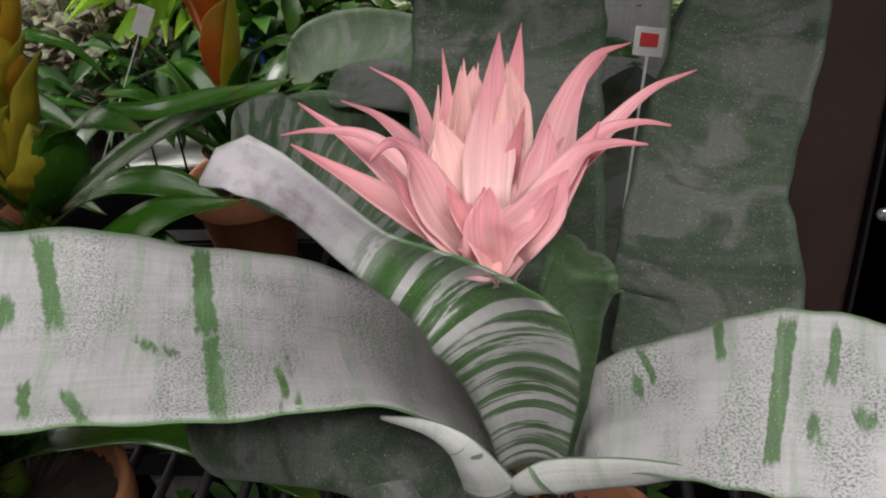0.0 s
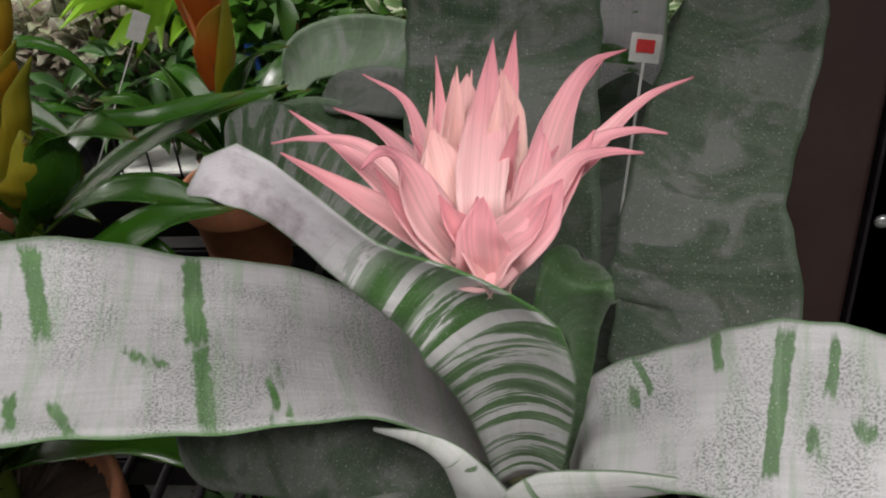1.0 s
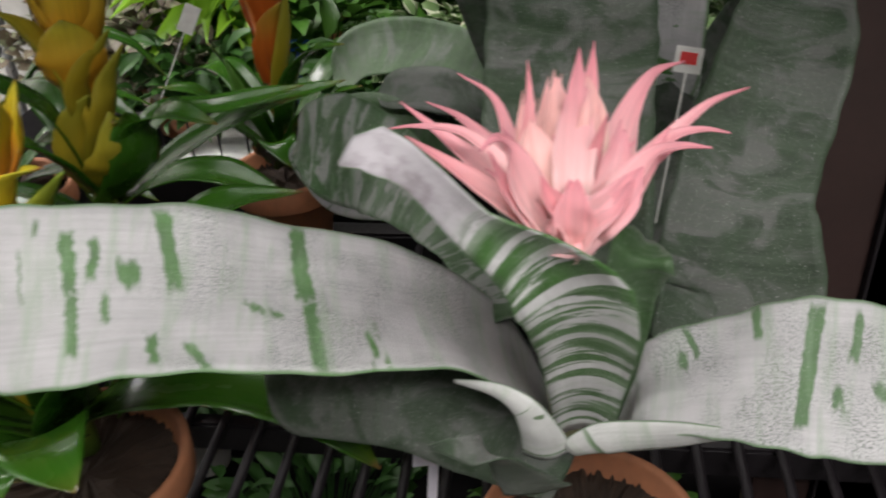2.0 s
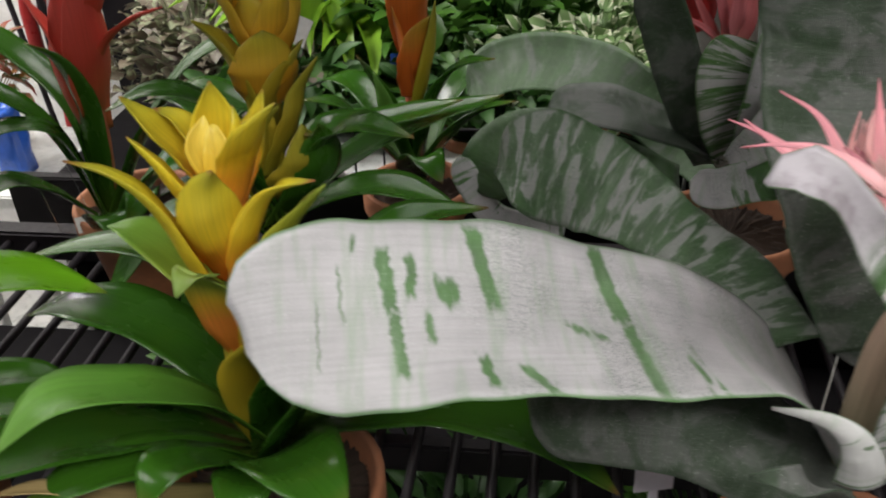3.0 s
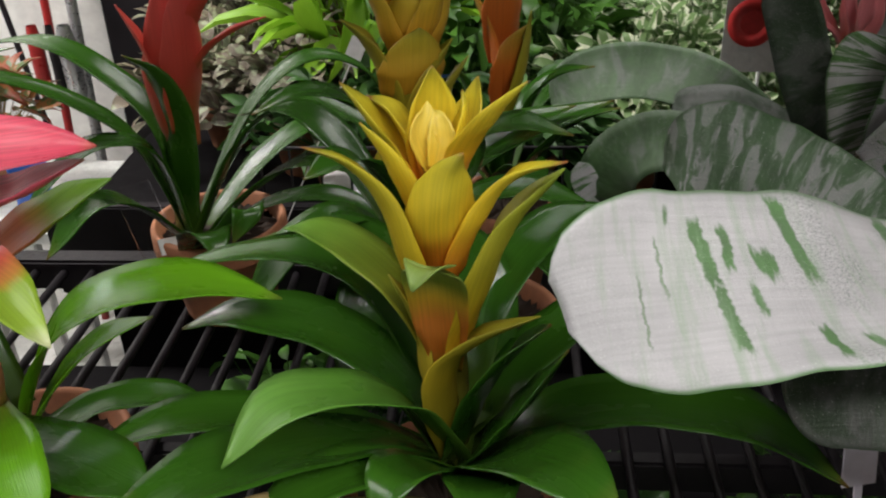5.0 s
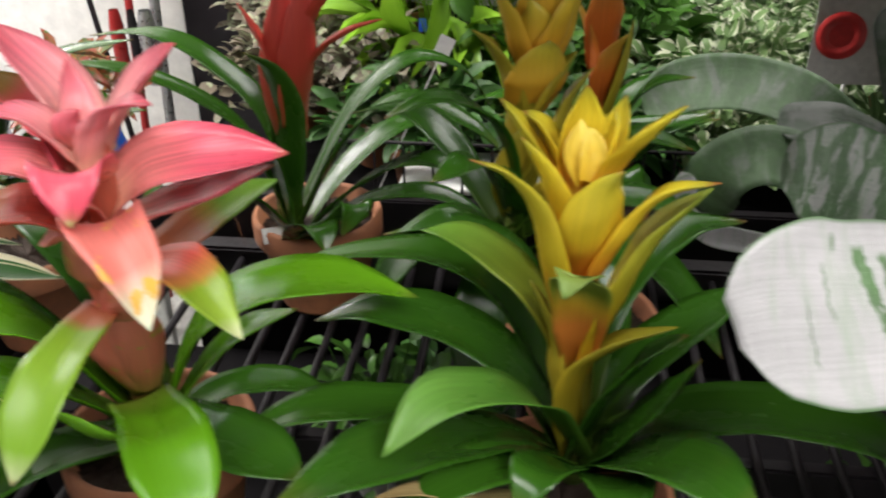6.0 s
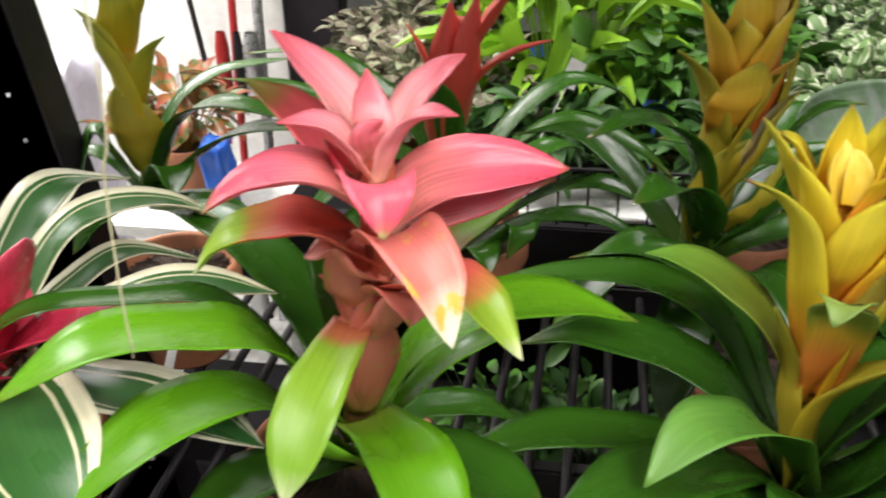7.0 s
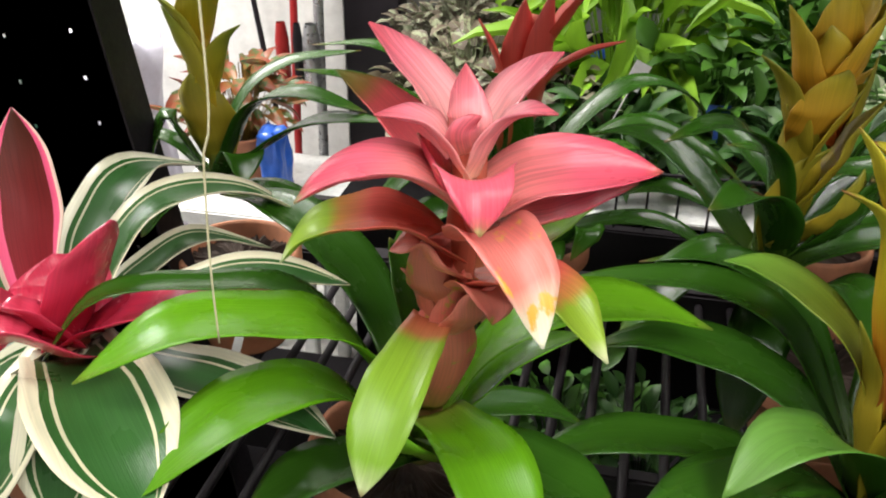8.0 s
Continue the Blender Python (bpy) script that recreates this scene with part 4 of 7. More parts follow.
blade(A_STEM, "bract", PINK, [(-0.0057, -0.048, 0.4368), (-0.0075, -0.0415, 0.4539), (-0.0104, -0.0248, 0.4566), (-0.0169, -0.0063, 0.4632)], 0.013, cup=0.25, prof='spear', face=[(0.078, -0.369, 1.01), (0.078, -0.369, 1.01), (0.078, -0.369, 1.01), (0.078, -0.369, 1.01)])
blade(A_STEM, "bract", PINK, [(-0.0057, -0.048, 0.4368), (-0.0082, -0.0393, 0.4583), (-0.0098, -0.0371, 0.4724), (-0.014, -0.0338, 0.4924)], 0.013, cup=0.25, prof='spear', face=[(0.078, -0.369, 1.01), (0.078, -0.369, 1.01), (0.078, -0.369, 1.01), (0.078, -0.369, 1.01)])
blade(A_STEM, "bract", PINK, [(-0.0057, -0.048, 0.4368), (-0.0064, -0.0411, 0.4546), (-0.0109, -0.0091, 0.4474), (-0.0169, 0.027, 0.4459)], 0.013, cup=0.25, prof='spear', face=[(0.078, -0.369, 1.01), (0.078, -0.369, 1.01), (0.078, -0.369, 1.01), (0.078, -0.369, 1.01)])
blade(A_STEM, "bract", PINK, [(-0.0057, -0.048, 0.4368), (-0.0052, -0.0387, 0.459), (-0.0043, -0.031, 0.4722), (-0.004, -0.0232, 0.4915)], 0.013, cup=0.25, prof='spear', face=[(0.078, -0.369, 1.01), (0.078, -0.369, 1.01), (0.078, -0.369, 1.01), (0.078, -0.369, 1.01)])
blade(A_STEM, "bract", PINK, [(-0.0057, -0.048, 0.4368), (-0.0031, -0.0382, 0.4596), (-0.0031, -0.0068, 0.4597), (-0.0024, 0.0274, 0.4677)], 0.013, cup=0.25, prof='spear', face=[(0.078, -0.369, 1.01), (0.078, -0.369, 1.01), (0.078, -0.369, 1.01), (0.078, -0.369, 1.01)])
blade(A_STEM, "bract", PINK, [(-0.0057, -0.048, 0.4368), (-0.0022, -0.0385, 0.4588), (-0, -0.0269, 0.4688), (0.0038, -0.0149, 0.4854)], 0.013, cup=0.25, prof='spear', face=[(0.078, -0.369, 1.01), (0.078, -0.369, 1.01), (0.078, -0.369, 1.01), (0.078, -0.369, 1.01)])
blade(A_STEM, "bract", PINK, [(-0.0057, -0.048, 0.4368), (-0.0023, -0.0392, 0.4573), (0.0012, -0.0373, 0.472), (0.005, -0.0339, 0.4909)], 0.013, cup=0.25, prof='spear', face=[(0.078, -0.369, 1.01), (0.078, -0.369, 1.01), (0.078, -0.369, 1.01), (0.078, -0.369, 1.01)])
blade(A_STEM, "bract", PINK, [(-0.0057, -0.048, 0.4368), (-0.001, -0.0372, 0.461), (0.0031, -0.0377, 0.4799), (0.0087, -0.041, 0.5067)], 0.013, cup=0.25, prof='spear', face=[(0.078, -0.369, 1.01), (0.078, -0.369, 1.01), (0.078, -0.369, 1.01), (0.078, -0.369, 1.01)])
blade(A_STEM, "bract", PINK, [(-0.0057, -0.048, 0.4368), (-0.0011, -0.038, 0.4595), (0.0018, -0.031, 0.4726), (0.0082, -0.0232, 0.4922)], 0.013, cup=0.25, prof='spear', face=[(0.078, -0.369, 1.01), (0.078, -0.369, 1.01), (0.078, -0.369, 1.01), (0.078, -0.369, 1.01)])
blade(A_STEM, "bract", PINK, [(-0.0057, -0.048, 0.4368), (0.0017, -0.039, 0.4563), (0.0062, -0.0313, 0.4662), (0.0161, -0.0207, 0.4815)], 0.013, cup=0.25, prof='spear', face=[(0.078, -0.369, 1.01), (0.078, -0.369, 1.01), (0.078, -0.369, 1.01), (0.078, -0.369, 1.01)])
blade(A_STEM, "bract", PINK, [(-0.0057, -0.048, 0.4368), (0.0024, -0.0407, 0.4524), (0.0083, -0.0306, 0.4574), (0.0207, -0.0196, 0.4668)], 0.013, cup=0.25, prof='spear', face=[(0.078, -0.369, 1.01), (0.078, -0.369, 1.01), (0.078, -0.369, 1.01), (0.078, -0.369, 1.01)])
blade(A_STEM, "bract", PINK, [(-0.0057, -0.048, 0.4368), (0.0037, -0.0383, 0.4568), (0.0096, -0.0323, 0.4689), (0.0228, -0.0233, 0.4854)], 0.013, cup=0.25, prof='spear', face=[(0.078, -0.369, 1.01), (0.078, -0.369, 1.01), (0.078, -0.369, 1.01), (0.078, -0.369, 1.01)])
blade(A_STEM, "bract", PINK, [(-0.0057, -0.048, 0.4368), (0.0057, -0.038, 0.4566), (0.0144, -0.0301, 0.4667), (0.0313, -0.0184, 0.4817)], 0.013, cup=0.25, prof='spear', face=[(0.078, -0.369, 1.01), (0.078, -0.369, 1.01), (0.078, -0.369, 1.01), (0.078, -0.369, 1.01)])
blade(A_STEM, "bract", PINK, [(-0.0057, -0.048, 0.4368), (0.0087, -0.0373, 0.4561), (0.0193, -0.0361, 0.4699), (0.0403, -0.0338, 0.488)], 0.013, cup=0.25, prof='spear', face=[(0.078, -0.369, 1.01), (0.078, -0.369, 1.01), (0.078, -0.369, 1.01), (0.078, -0.369, 1.01)])
blade(A_STEM, "bract", PINK_PALE, [(-0.0132, -0.0354, 0.4512), (-0.0234, -0.022, 0.467), (-0.0318, 0.0234, 0.4581), (-0.0292, 0.0354, 0.4761)], 0.011, cup=0.3, prof='spear', face=[(0.086, -0.469, 1.01), (0.086, -0.469, 1.01), (0.086, -0.469, 1.01), (0.086, -0.469, 1.01)])
blade(A_STEM, "bract", PINK_PALE, [(-0.0112, -0.0354, 0.4513), (-0.0185, -0.0222, 0.4673), (-0.0189, -0.0145, 0.4899), (-0.0174, -0.005, 0.5058)], 0.011, cup=0.3, prof='spear', face=[(0.086, -0.469, 1.01), (0.086, -0.469, 1.01), (0.086, -0.469, 1.01), (0.086, -0.469, 1.01)])
blade(A_STEM, "bract", PINK_PALE, [(-0.0132, -0.0354, 0.4512), (-0.0244, -0.022, 0.4669), (-0.0346, 0.0308, 0.4345), (-0.032, 0.041, 0.4549)], 0.011, cup=0.3, prof='spear', face=[(0.086, -0.469, 1.01), (0.086, -0.469, 1.01), (0.086, -0.469, 1.01), (0.086, -0.469, 1.01)])
blade(A_STEM, "bract", PINK_PALE, [(-0.0052, -0.0352, 0.4513), (-0.0045, -0.0218, 0.4672), (-0.0023, -0.0271, 0.4855), (-0.0019, -0.0149, 0.4994)], 0.011, cup=0.3, prof='spear', face=[(0.086, -0.469, 1.01), (0.086, -0.469, 1.01), (0.086, -0.469, 1.01), (0.086, -0.469, 1.01)])
blade(A_STEM, "bract", PINK_PALE, [(-0.0032, -0.0351, 0.4511), (0.0014, -0.0211, 0.4668), (0.0037, -0.0088, 0.4545), (0.0062, 0.0042, 0.4708)], 0.011, cup=0.3, prof='spear', face=[(0.086, -0.469, 1.01), (0.086, -0.469, 1.01), (0.086, -0.469, 1.01), (0.086, -0.469, 1.01)])
blade(A_STEM, "bract", PINK_PALE, [(-0.0072, -0.0354, 0.4513), (-0.0085, -0.0221, 0.4673), (-0.0073, -0.0093, 0.4794), (-0.0077, 0.0038, 0.4947)], 0.011, cup=0.3, prof='spear', face=[(0.086, -0.469, 1.01), (0.086, -0.469, 1.01), (0.086, -0.469, 1.01), (0.086, -0.469, 1.01)])
blade(A_STEM, "bract", PINK_PALE, [(-0.0092, -0.0355, 0.4514), (-0.0135, -0.0223, 0.4673), (-0.0133, 0.0006, 0.4864), (-0.0108, 0.0105, 0.503)], 0.011, cup=0.3, prof='spear', face=[(0.086, -0.469, 1.01), (0.086, -0.469, 1.01), (0.086, -0.469, 1.01), (0.086, -0.469, 1.01)])
blade(A_STEM, "bract", PINK_PALE, [(-0.0102, -0.0355, 0.4513), (-0.0165, -0.0222, 0.4673), (-0.0147, -0.0201, 0.4969), (-0.0143, -0.0136, 0.5149)], 0.011, cup=0.3, prof='spear', face=[(0.086, -0.469, 1.01), (0.086, -0.469, 1.01), (0.086, -0.469, 1.01), (0.086, -0.469, 1.01)])
blade(A_STEM, "bract", PINK_PALE, [(-0.0052, -0.0352, 0.4513), (-0.0035, -0.0216, 0.4671), (-0.0008, -0.007, 0.4852), (-0.0014, 0.0042, 0.5008)], 0.011, cup=0.3, prof='spear', face=[(0.086, -0.469, 1.01), (0.086, -0.469, 1.01), (0.086, -0.469, 1.01), (0.086, -0.469, 1.01)])
blade(A_STEM, "bract", PINK_PALE, [(-0.0032, -0.0351, 0.4511), (0.0024, -0.021, 0.4667), (0.0048, -0.0179, 0.4725), (0.0043, -0.0053, 0.4871)], 0.011, cup=0.3, prof='spear', face=[(0.086, -0.469, 1.01), (0.086, -0.469, 1.01), (0.086, -0.469, 1.01), (0.086, -0.469, 1.01)])
blade(A_STEM, "bract", PINK_PALE, [(-0.0132, -0.0354, 0.4512), (-0.0244, -0.022, 0.4669), (-0.031, 0.0159, 0.4637), (-0.0304, 0.0282, 0.4805)], 0.011, cup=0.3, prof='spear', face=[(0.086, -0.469, 1.01), (0.086, -0.469, 1.01), (0.086, -0.469, 1.01), (0.086, -0.469, 1.01)])
blade(A_STEM, "bract", PINK_PALE, [(-0.0132, -0.0354, 0.4512), (-0.0244, -0.022, 0.4669), (-0.0284, -0.0178, 0.4704), (-0.0249, -0.0053, 0.4861)], 0.011, cup=0.3, prof='spear', face=[(0.086, -0.469, 1.01), (0.086, -0.469, 1.01), (0.086, -0.469, 1.01), (0.086, -0.469, 1.01)])
blade(A_STEM, "bract", PINK_PALE, [(-0.0122, -0.0354, 0.4513), (-0.0224, -0.022, 0.4671), (-0.0304, 0.0206, 0.4469), (-0.0287, 0.0321, 0.4663)], 0.011, cup=0.3, prof='spear', face=[(0.086, -0.469, 1.01), (0.086, -0.469, 1.01), (0.086, -0.469, 1.01), (0.086, -0.469, 1.01)])
blade(A_STEM, "bract", PINK_PALE, [(-0.0032, -0.0351, 0.4511), (0.0024, -0.021, 0.4667), (0.0055, -0.0166, 0.47), (0.006, -0.004, 0.4845)], 0.011, cup=0.3, prof='spear', face=[(0.086, -0.469, 1.01), (0.086, -0.469, 1.01), (0.086, -0.469, 1.01), (0.086, -0.469, 1.01)])
blade(A_STEM, "bract", PINK_PALE, [(-0.0132, -0.0354, 0.4512), (-0.0244, -0.022, 0.4669), (-0.0283, -0.0171, 0.4719), (-0.0248, -0.0047, 0.4876)], 0.011, cup=0.3, prof='spear', face=[(0.086, -0.469, 1.01), (0.086, -0.469, 1.01), (0.086, -0.469, 1.01), (0.086, -0.469, 1.01)])
blade(A_STEM, "bract", PINK_PALE, [(-0.0042, -0.0352, 0.4512), (-0.0025, -0.0216, 0.4671), (0.0019, -0.023, 0.4904), (0.0014, -0.0135, 0.5062)], 0.011, cup=0.3, prof='spear', face=[(0.086, -0.469, 1.01), (0.086, -0.469, 1.01), (0.086, -0.469, 1.01), (0.086, -0.469, 1.01)])
blade(A_STEM, "bract", PINK_PALE, [(-0.0112, -0.0354, 0.4513), (-0.0185, -0.0222, 0.4673), (-0.0192, -0.0103, 0.4896), (-0.0167, -0.0009, 0.5066)], 0.011, cup=0.3, prof='spear', face=[(0.086, -0.469, 1.01), (0.086, -0.469, 1.01), (0.086, -0.469, 1.01), (0.086, -0.469, 1.01)])
blade(A_STEM, "bract", PINK_PALE, [(-0.0122, -0.0354, 0.4513), (-0.0215, -0.022, 0.4671), (-0.0297, 0.0373, 0.4565), (-0.028, 0.0466, 0.4777)], 0.011, cup=0.3, prof='spear', face=[(0.086, -0.469, 1.01), (0.086, -0.469, 1.01), (0.086, -0.469, 1.01), (0.086, -0.469, 1.01)])
blade(A_STEM, "bract", PINK_PALE, [(-0.0032, -0.0351, 0.4511), (0.0024, -0.021, 0.4667), (0.0037, 0.0342, 0.4437), (0.0054, 0.0458, 0.4631)], 0.011, cup=0.3, prof='spear', face=[(0.086, -0.469, 1.01), (0.086, -0.469, 1.01), (0.086, -0.469, 1.01), (0.086, -0.469, 1.01)])
blade(A_STEM, "bract", PINK_PALE, [(-0.0052, -0.0352, 0.4513), (-0.0035, -0.0216, 0.4671), (-0.0017, 0.0054, 0.4736), (-0.0031, 0.018, 0.489)], 0.011, cup=0.3, prof='spear', face=[(0.086, -0.469, 1.01), (0.086, -0.469, 1.01), (0.086, -0.469, 1.01), (0.086, -0.469, 1.01)])
blade(A_STEM, "bract", PINK_PALE, [(-0.0112, -0.0354, 0.4513), (-0.0195, -0.0222, 0.4672), (-0.0266, 0.0345, 0.4562), (-0.023, 0.0449, 0.4755)], 0.011, cup=0.3, prof='spear', face=[(0.086, -0.469, 1.01), (0.086, -0.469, 1.01), (0.086, -0.469, 1.01), (0.086, -0.469, 1.01)])
blade(A_STEM, "bract", PINK_PALE, [(-0.0102, -0.0355, 0.4513), (-0.0165, -0.0222, 0.4673), (-0.0207, 0.0275, 0.4638), (-0.0191, 0.0384, 0.4826)], 0.011, cup=0.3, prof='spear', face=[(0.086, -0.469, 1.01), (0.086, -0.469, 1.01), (0.086, -0.469, 1.01), (0.086, -0.469, 1.01)])
blade(A_STEM, "bract", PINK_PALE, [(-0.0052, -0.0352, 0.4513), (-0.0025, -0.0216, 0.4671), (-0.0016, 0.0182, 0.4709), (-0.0001, 0.0301, 0.487)], 0.011, cup=0.3, prof='spear', face=[(0.086, -0.469, 1.01), (0.086, -0.469, 1.01), (0.086, -0.469, 1.01), (0.086, -0.469, 1.01)])
blade(A_STEM, "bract", PINK_PALE, [(-0.0102, -0.0355, 0.4513), (-0.0185, -0.0222, 0.4673), (-0.0251, 0.0391, 0.4527), (-0.0254, 0.0487, 0.4725)], 0.011, cup=0.3, prof='spear', face=[(0.086, -0.469, 1.01), (0.086, -0.469, 1.01), (0.086, -0.469, 1.01), (0.086, -0.469, 1.01)])
blade(A_STEM, "bract", PINK_PALE, [(-0.0032, -0.0351, 0.4511), (0.0014, -0.0211, 0.4668), (0.0024, 0.0107, 0.4344), (0.001, 0.0213, 0.4546)], 0.011, cup=0.3, prof='spear', face=[(0.086, -0.469, 1.01), (0.086, -0.469, 1.01), (0.086, -0.469, 1.01), (0.086, -0.469, 1.01)])
blade(A_STEM, "bract", PINK_PALE, [(-0.0042, -0.0352, 0.4512), (-0.0005, -0.0214, 0.4669), (0.0004, 0.0454, 0.4643), (0.002, 0.0523, 0.4852)], 0.011, cup=0.3, prof='spear', face=[(0.086, -0.469, 1.01), (0.086, -0.469, 1.01), (0.086, -0.469, 1.01), (0.086, -0.469, 1.01)])
blade(A_STEM, "bract", PINK_PALE, [(-0.0132, -0.0354, 0.4512), (-0.0234, -0.022, 0.467), (-0.0297, 0.0128, 0.466), (-0.0281, 0.0252, 0.4826)], 0.011, cup=0.3, prof='spear', face=[(0.086, -0.469, 1.01), (0.086, -0.469, 1.01), (0.086, -0.469, 1.01), (0.086, -0.469, 1.01)])
blade(A_STEM, "bract", PINK_PALE, [(-0.0052, -0.0352, 0.4513), (-0.0045, -0.0218, 0.4672), (-0.0027, -0.015, 0.4804), (-0.0032, -0.0024, 0.4949)], 0.011, cup=0.3, prof='spear', face=[(0.086, -0.469, 1.01), (0.086, -0.469, 1.01), (0.086, -0.469, 1.01), (0.086, -0.469, 1.01)])
blade(A_STEM, "bract", PINK_PALE, [(-0.0032, -0.0351, 0.4511), (0.0004, -0.0212, 0.4669), (0.0016, 0.0348, 0.4592), (0.0013, 0.045, 0.4785)], 0.011, cup=0.3, prof='spear', face=[(0.086, -0.469, 1.01), (0.086, -0.469, 1.01), (0.086, -0.469, 1.01), (0.086, -0.469, 1.01)])
blade(A_STEM, "bract", PINK_PALE, [(-0.0052, -0.0352, 0.4513), (-0.0025, -0.0216, 0.4671), (-0.0025, 0.0335, 0.457), (-0.0019, 0.0447, 0.4756)], 0.011, cup=0.3, prof='spear', face=[(0.086, -0.469, 1.01), (0.086, -0.469, 1.01), (0.086, -0.469, 1.01), (0.086, -0.469, 1.01)])
blade(A_STEM, "bract", PINK_PALE, [(-0.0042, -0.0352, 0.4512), (-0.0005, -0.0214, 0.4669), (0.0015, 0.0213, 0.4744), (0.0011, 0.0313, 0.4929)], 0.011, cup=0.3, prof='spear', face=[(0.086, -0.469, 1.01), (0.086, -0.469, 1.01), (0.086, -0.469, 1.01), (0.086, -0.469, 1.01)])
blade(A_STEM, "bract", PINK_PALE, [(-0.0042, -0.0352, 0.4512), (-0.0005, -0.0214, 0.4669), (0.0015, 0.0033, 0.4736), (0.003, 0.0164, 0.4889)], 0.011, cup=0.3, prof='spear', face=[(0.086, -0.469, 1.01), (0.086, -0.469, 1.01), (0.086, -0.469, 1.01), (0.086, -0.469, 1.01)])
blade(A_STEM, "bract", PINK_PALE, [(-0.0132, -0.0354, 0.4512), (-0.0244, -0.022, 0.4669), (-0.0302, 0.0121, 0.471), (-0.0297, 0.0236, 0.4885)], 0.011, cup=0.3, prof='spear', face=[(0.086, -0.469, 1.01), (0.086, -0.469, 1.01), (0.086, -0.469, 1.01), (0.086, -0.469, 1.01)])
blade(A_STEM, "bract", PINK_PALE, [(-0.0042, -0.0352, 0.4512), (-0.0015, -0.0215, 0.467), (0.002, -0.0168, 0.4864), (0.0025, -0.0055, 0.5009)], 0.011, cup=0.3, prof='spear', face=[(0.086, -0.469, 1.01), (0.086, -0.469, 1.01), (0.086, -0.469, 1.01), (0.086, -0.469, 1.01)])
blade(A_STEM, "bract", PINK_PALE, [(-0.0052, -0.0352, 0.4513), (-0.0035, -0.0216, 0.4671), (-0.0009, -0.024, 0.4913), (0.0014, -0.0145, 0.5062)], 0.011, cup=0.3, prof='spear', face=[(0.086, -0.469, 1.01), (0.086, -0.469, 1.01), (0.086, -0.469, 1.01), (0.086, -0.469, 1.01)])
blade(A_STEM, "bract", PINK_PALE, [(-0.0042, -0.0352, 0.4512), (-0.0025, -0.0216, 0.4671), (-0.0005, 0.0122, 0.4808), (0, 0.0223, 0.4982)], 0.011, cup=0.3, prof='spear', face=[(0.086, -0.469, 1.01), (0.086, -0.469, 1.01), (0.086, -0.469, 1.01), (0.086, -0.469, 1.01)])
blade(A_STEM, "bract", PINK_PALE, [(-0.0052, -0.0352, 0.4513), (-0.0035, -0.0216, 0.4671), (-0.0004, -0.0101, 0.4877), (0.0001, 0.0004, 0.5039)], 0.011, cup=0.3, prof='spear', face=[(0.086, -0.469, 1.01), (0.086, -0.469, 1.01), (0.086, -0.469, 1.01), (0.086, -0.469, 1.01)])
blade(A_STEM, "bract", PINK_PALE, [(-0.0032, -0.0351, 0.4511), (0.0014, -0.0211, 0.4668), (0.005, -0.0197, 0.4841), (0.0065, -0.0073, 0.4978)], 0.011, cup=0.3, prof='spear', face=[(0.086, -0.469, 1.01), (0.086, -0.469, 1.01), (0.086, -0.469, 1.01), (0.086, -0.469, 1.01)])
blade(A_STEM, "bract", PINK_PALE, [(-0.0042, -0.0352, 0.4512), (-0.0005, -0.0214, 0.4669), (0.002, 0.002, 0.4786), (0.0035, 0.0145, 0.4943)], 0.011, cup=0.3, prof='spear', face=[(0.086, -0.469, 1.01), (0.086, -0.469, 1.01), (0.086, -0.469, 1.01), (0.086, -0.469, 1.01)])
blade(A_STEM, "bract", PINK_PALE, [(-0.0052, -0.0352, 0.4513), (-0.0035, -0.0216, 0.4671), (-0.0039, 0.0383, 0.4693), (-0.0043, 0.0458, 0.4897)], 0.011, cup=0.3, prof='spear', face=[(0.086, -0.469, 1.01), (0.086, -0.469, 1.01), (0.086, -0.469, 1.01), (0.086, -0.469, 1.01)])
Y_STEM = stem(Y_PLANT, STEM_GREEN, [(0.0072, -0.0057, 0.1326), (0.0063, -0.004, 0.2376), (0.0003, -0.0023, 0.3406), (-0.0016, -0.0012, 0.4096)], 0.011)
blade(Y_PLANT, "leaf", GREEN, [(0.0072, -0.0054, 0.1506), (-0.0409, 0.0053, 0.2265), (-0.093, 0.0201, 0.2553), (-0.1551, 0.0294, 0.2611), (-0.2052, 0.0335, 0.2431)], 0.058, cup=0.12, prof='strap')
blade(Y_PLANT, "leaf", GREEN_LIGHT, [(0.0074, -0.0151, 0.1658), (-0.0211, -0.0542, 0.2464), (-0.0546, -0.0939, 0.2871), (-0.0882, -0.1241, 0.3006), (-0.1169, -0.1499, 0.2761)], 0.052, cup=0.12, prof='strap')
blade(Y_PLANT, "leaf", GREEN, [(0.0085, -0.0251, 0.1639), (-0.0411, -0.0549, 0.2145), (-0.0895, -0.105, 0.2513), (-0.1298, -0.1551, 0.2731), (-0.1723, -0.1956, 0.2758)], 0.062, cup=0.12, prof='strap')
blade(Y_PLANT, "leaf", GREEN_YELLOW, [(-0.0067, -0.0039, 0.2516), (-0.0278, 0.0026, 0.2965), (-0.061, 0.0186, 0.3223), (-0.0921, 0.0314, 0.3321), (-0.1162, 0.038, 0.329)], 0.042, cup=0.12, prof='strap')
blade(Y_PLANT, "leaf", GREEN, [(0.006, 0.0145, 0.1433), (-0.0465, 0.0556, 0.2526), (-0.1038, 0.0854, 0.2792), (-0.1751, 0.1043, 0.2689), (-0.2532, 0.1129, 0.2448)], 0.044, cup=0.12, prof='strap')
blade(Y_PLANT, "leaf", GREEN, [(0.0036, 0.0448, 0.1638), (-0.0441, 0.1057, 0.2568), (-0.1016, 0.1453, 0.2742), (-0.1728, 0.164, 0.2509)], 0.042, cup=0.12, prof='strap')
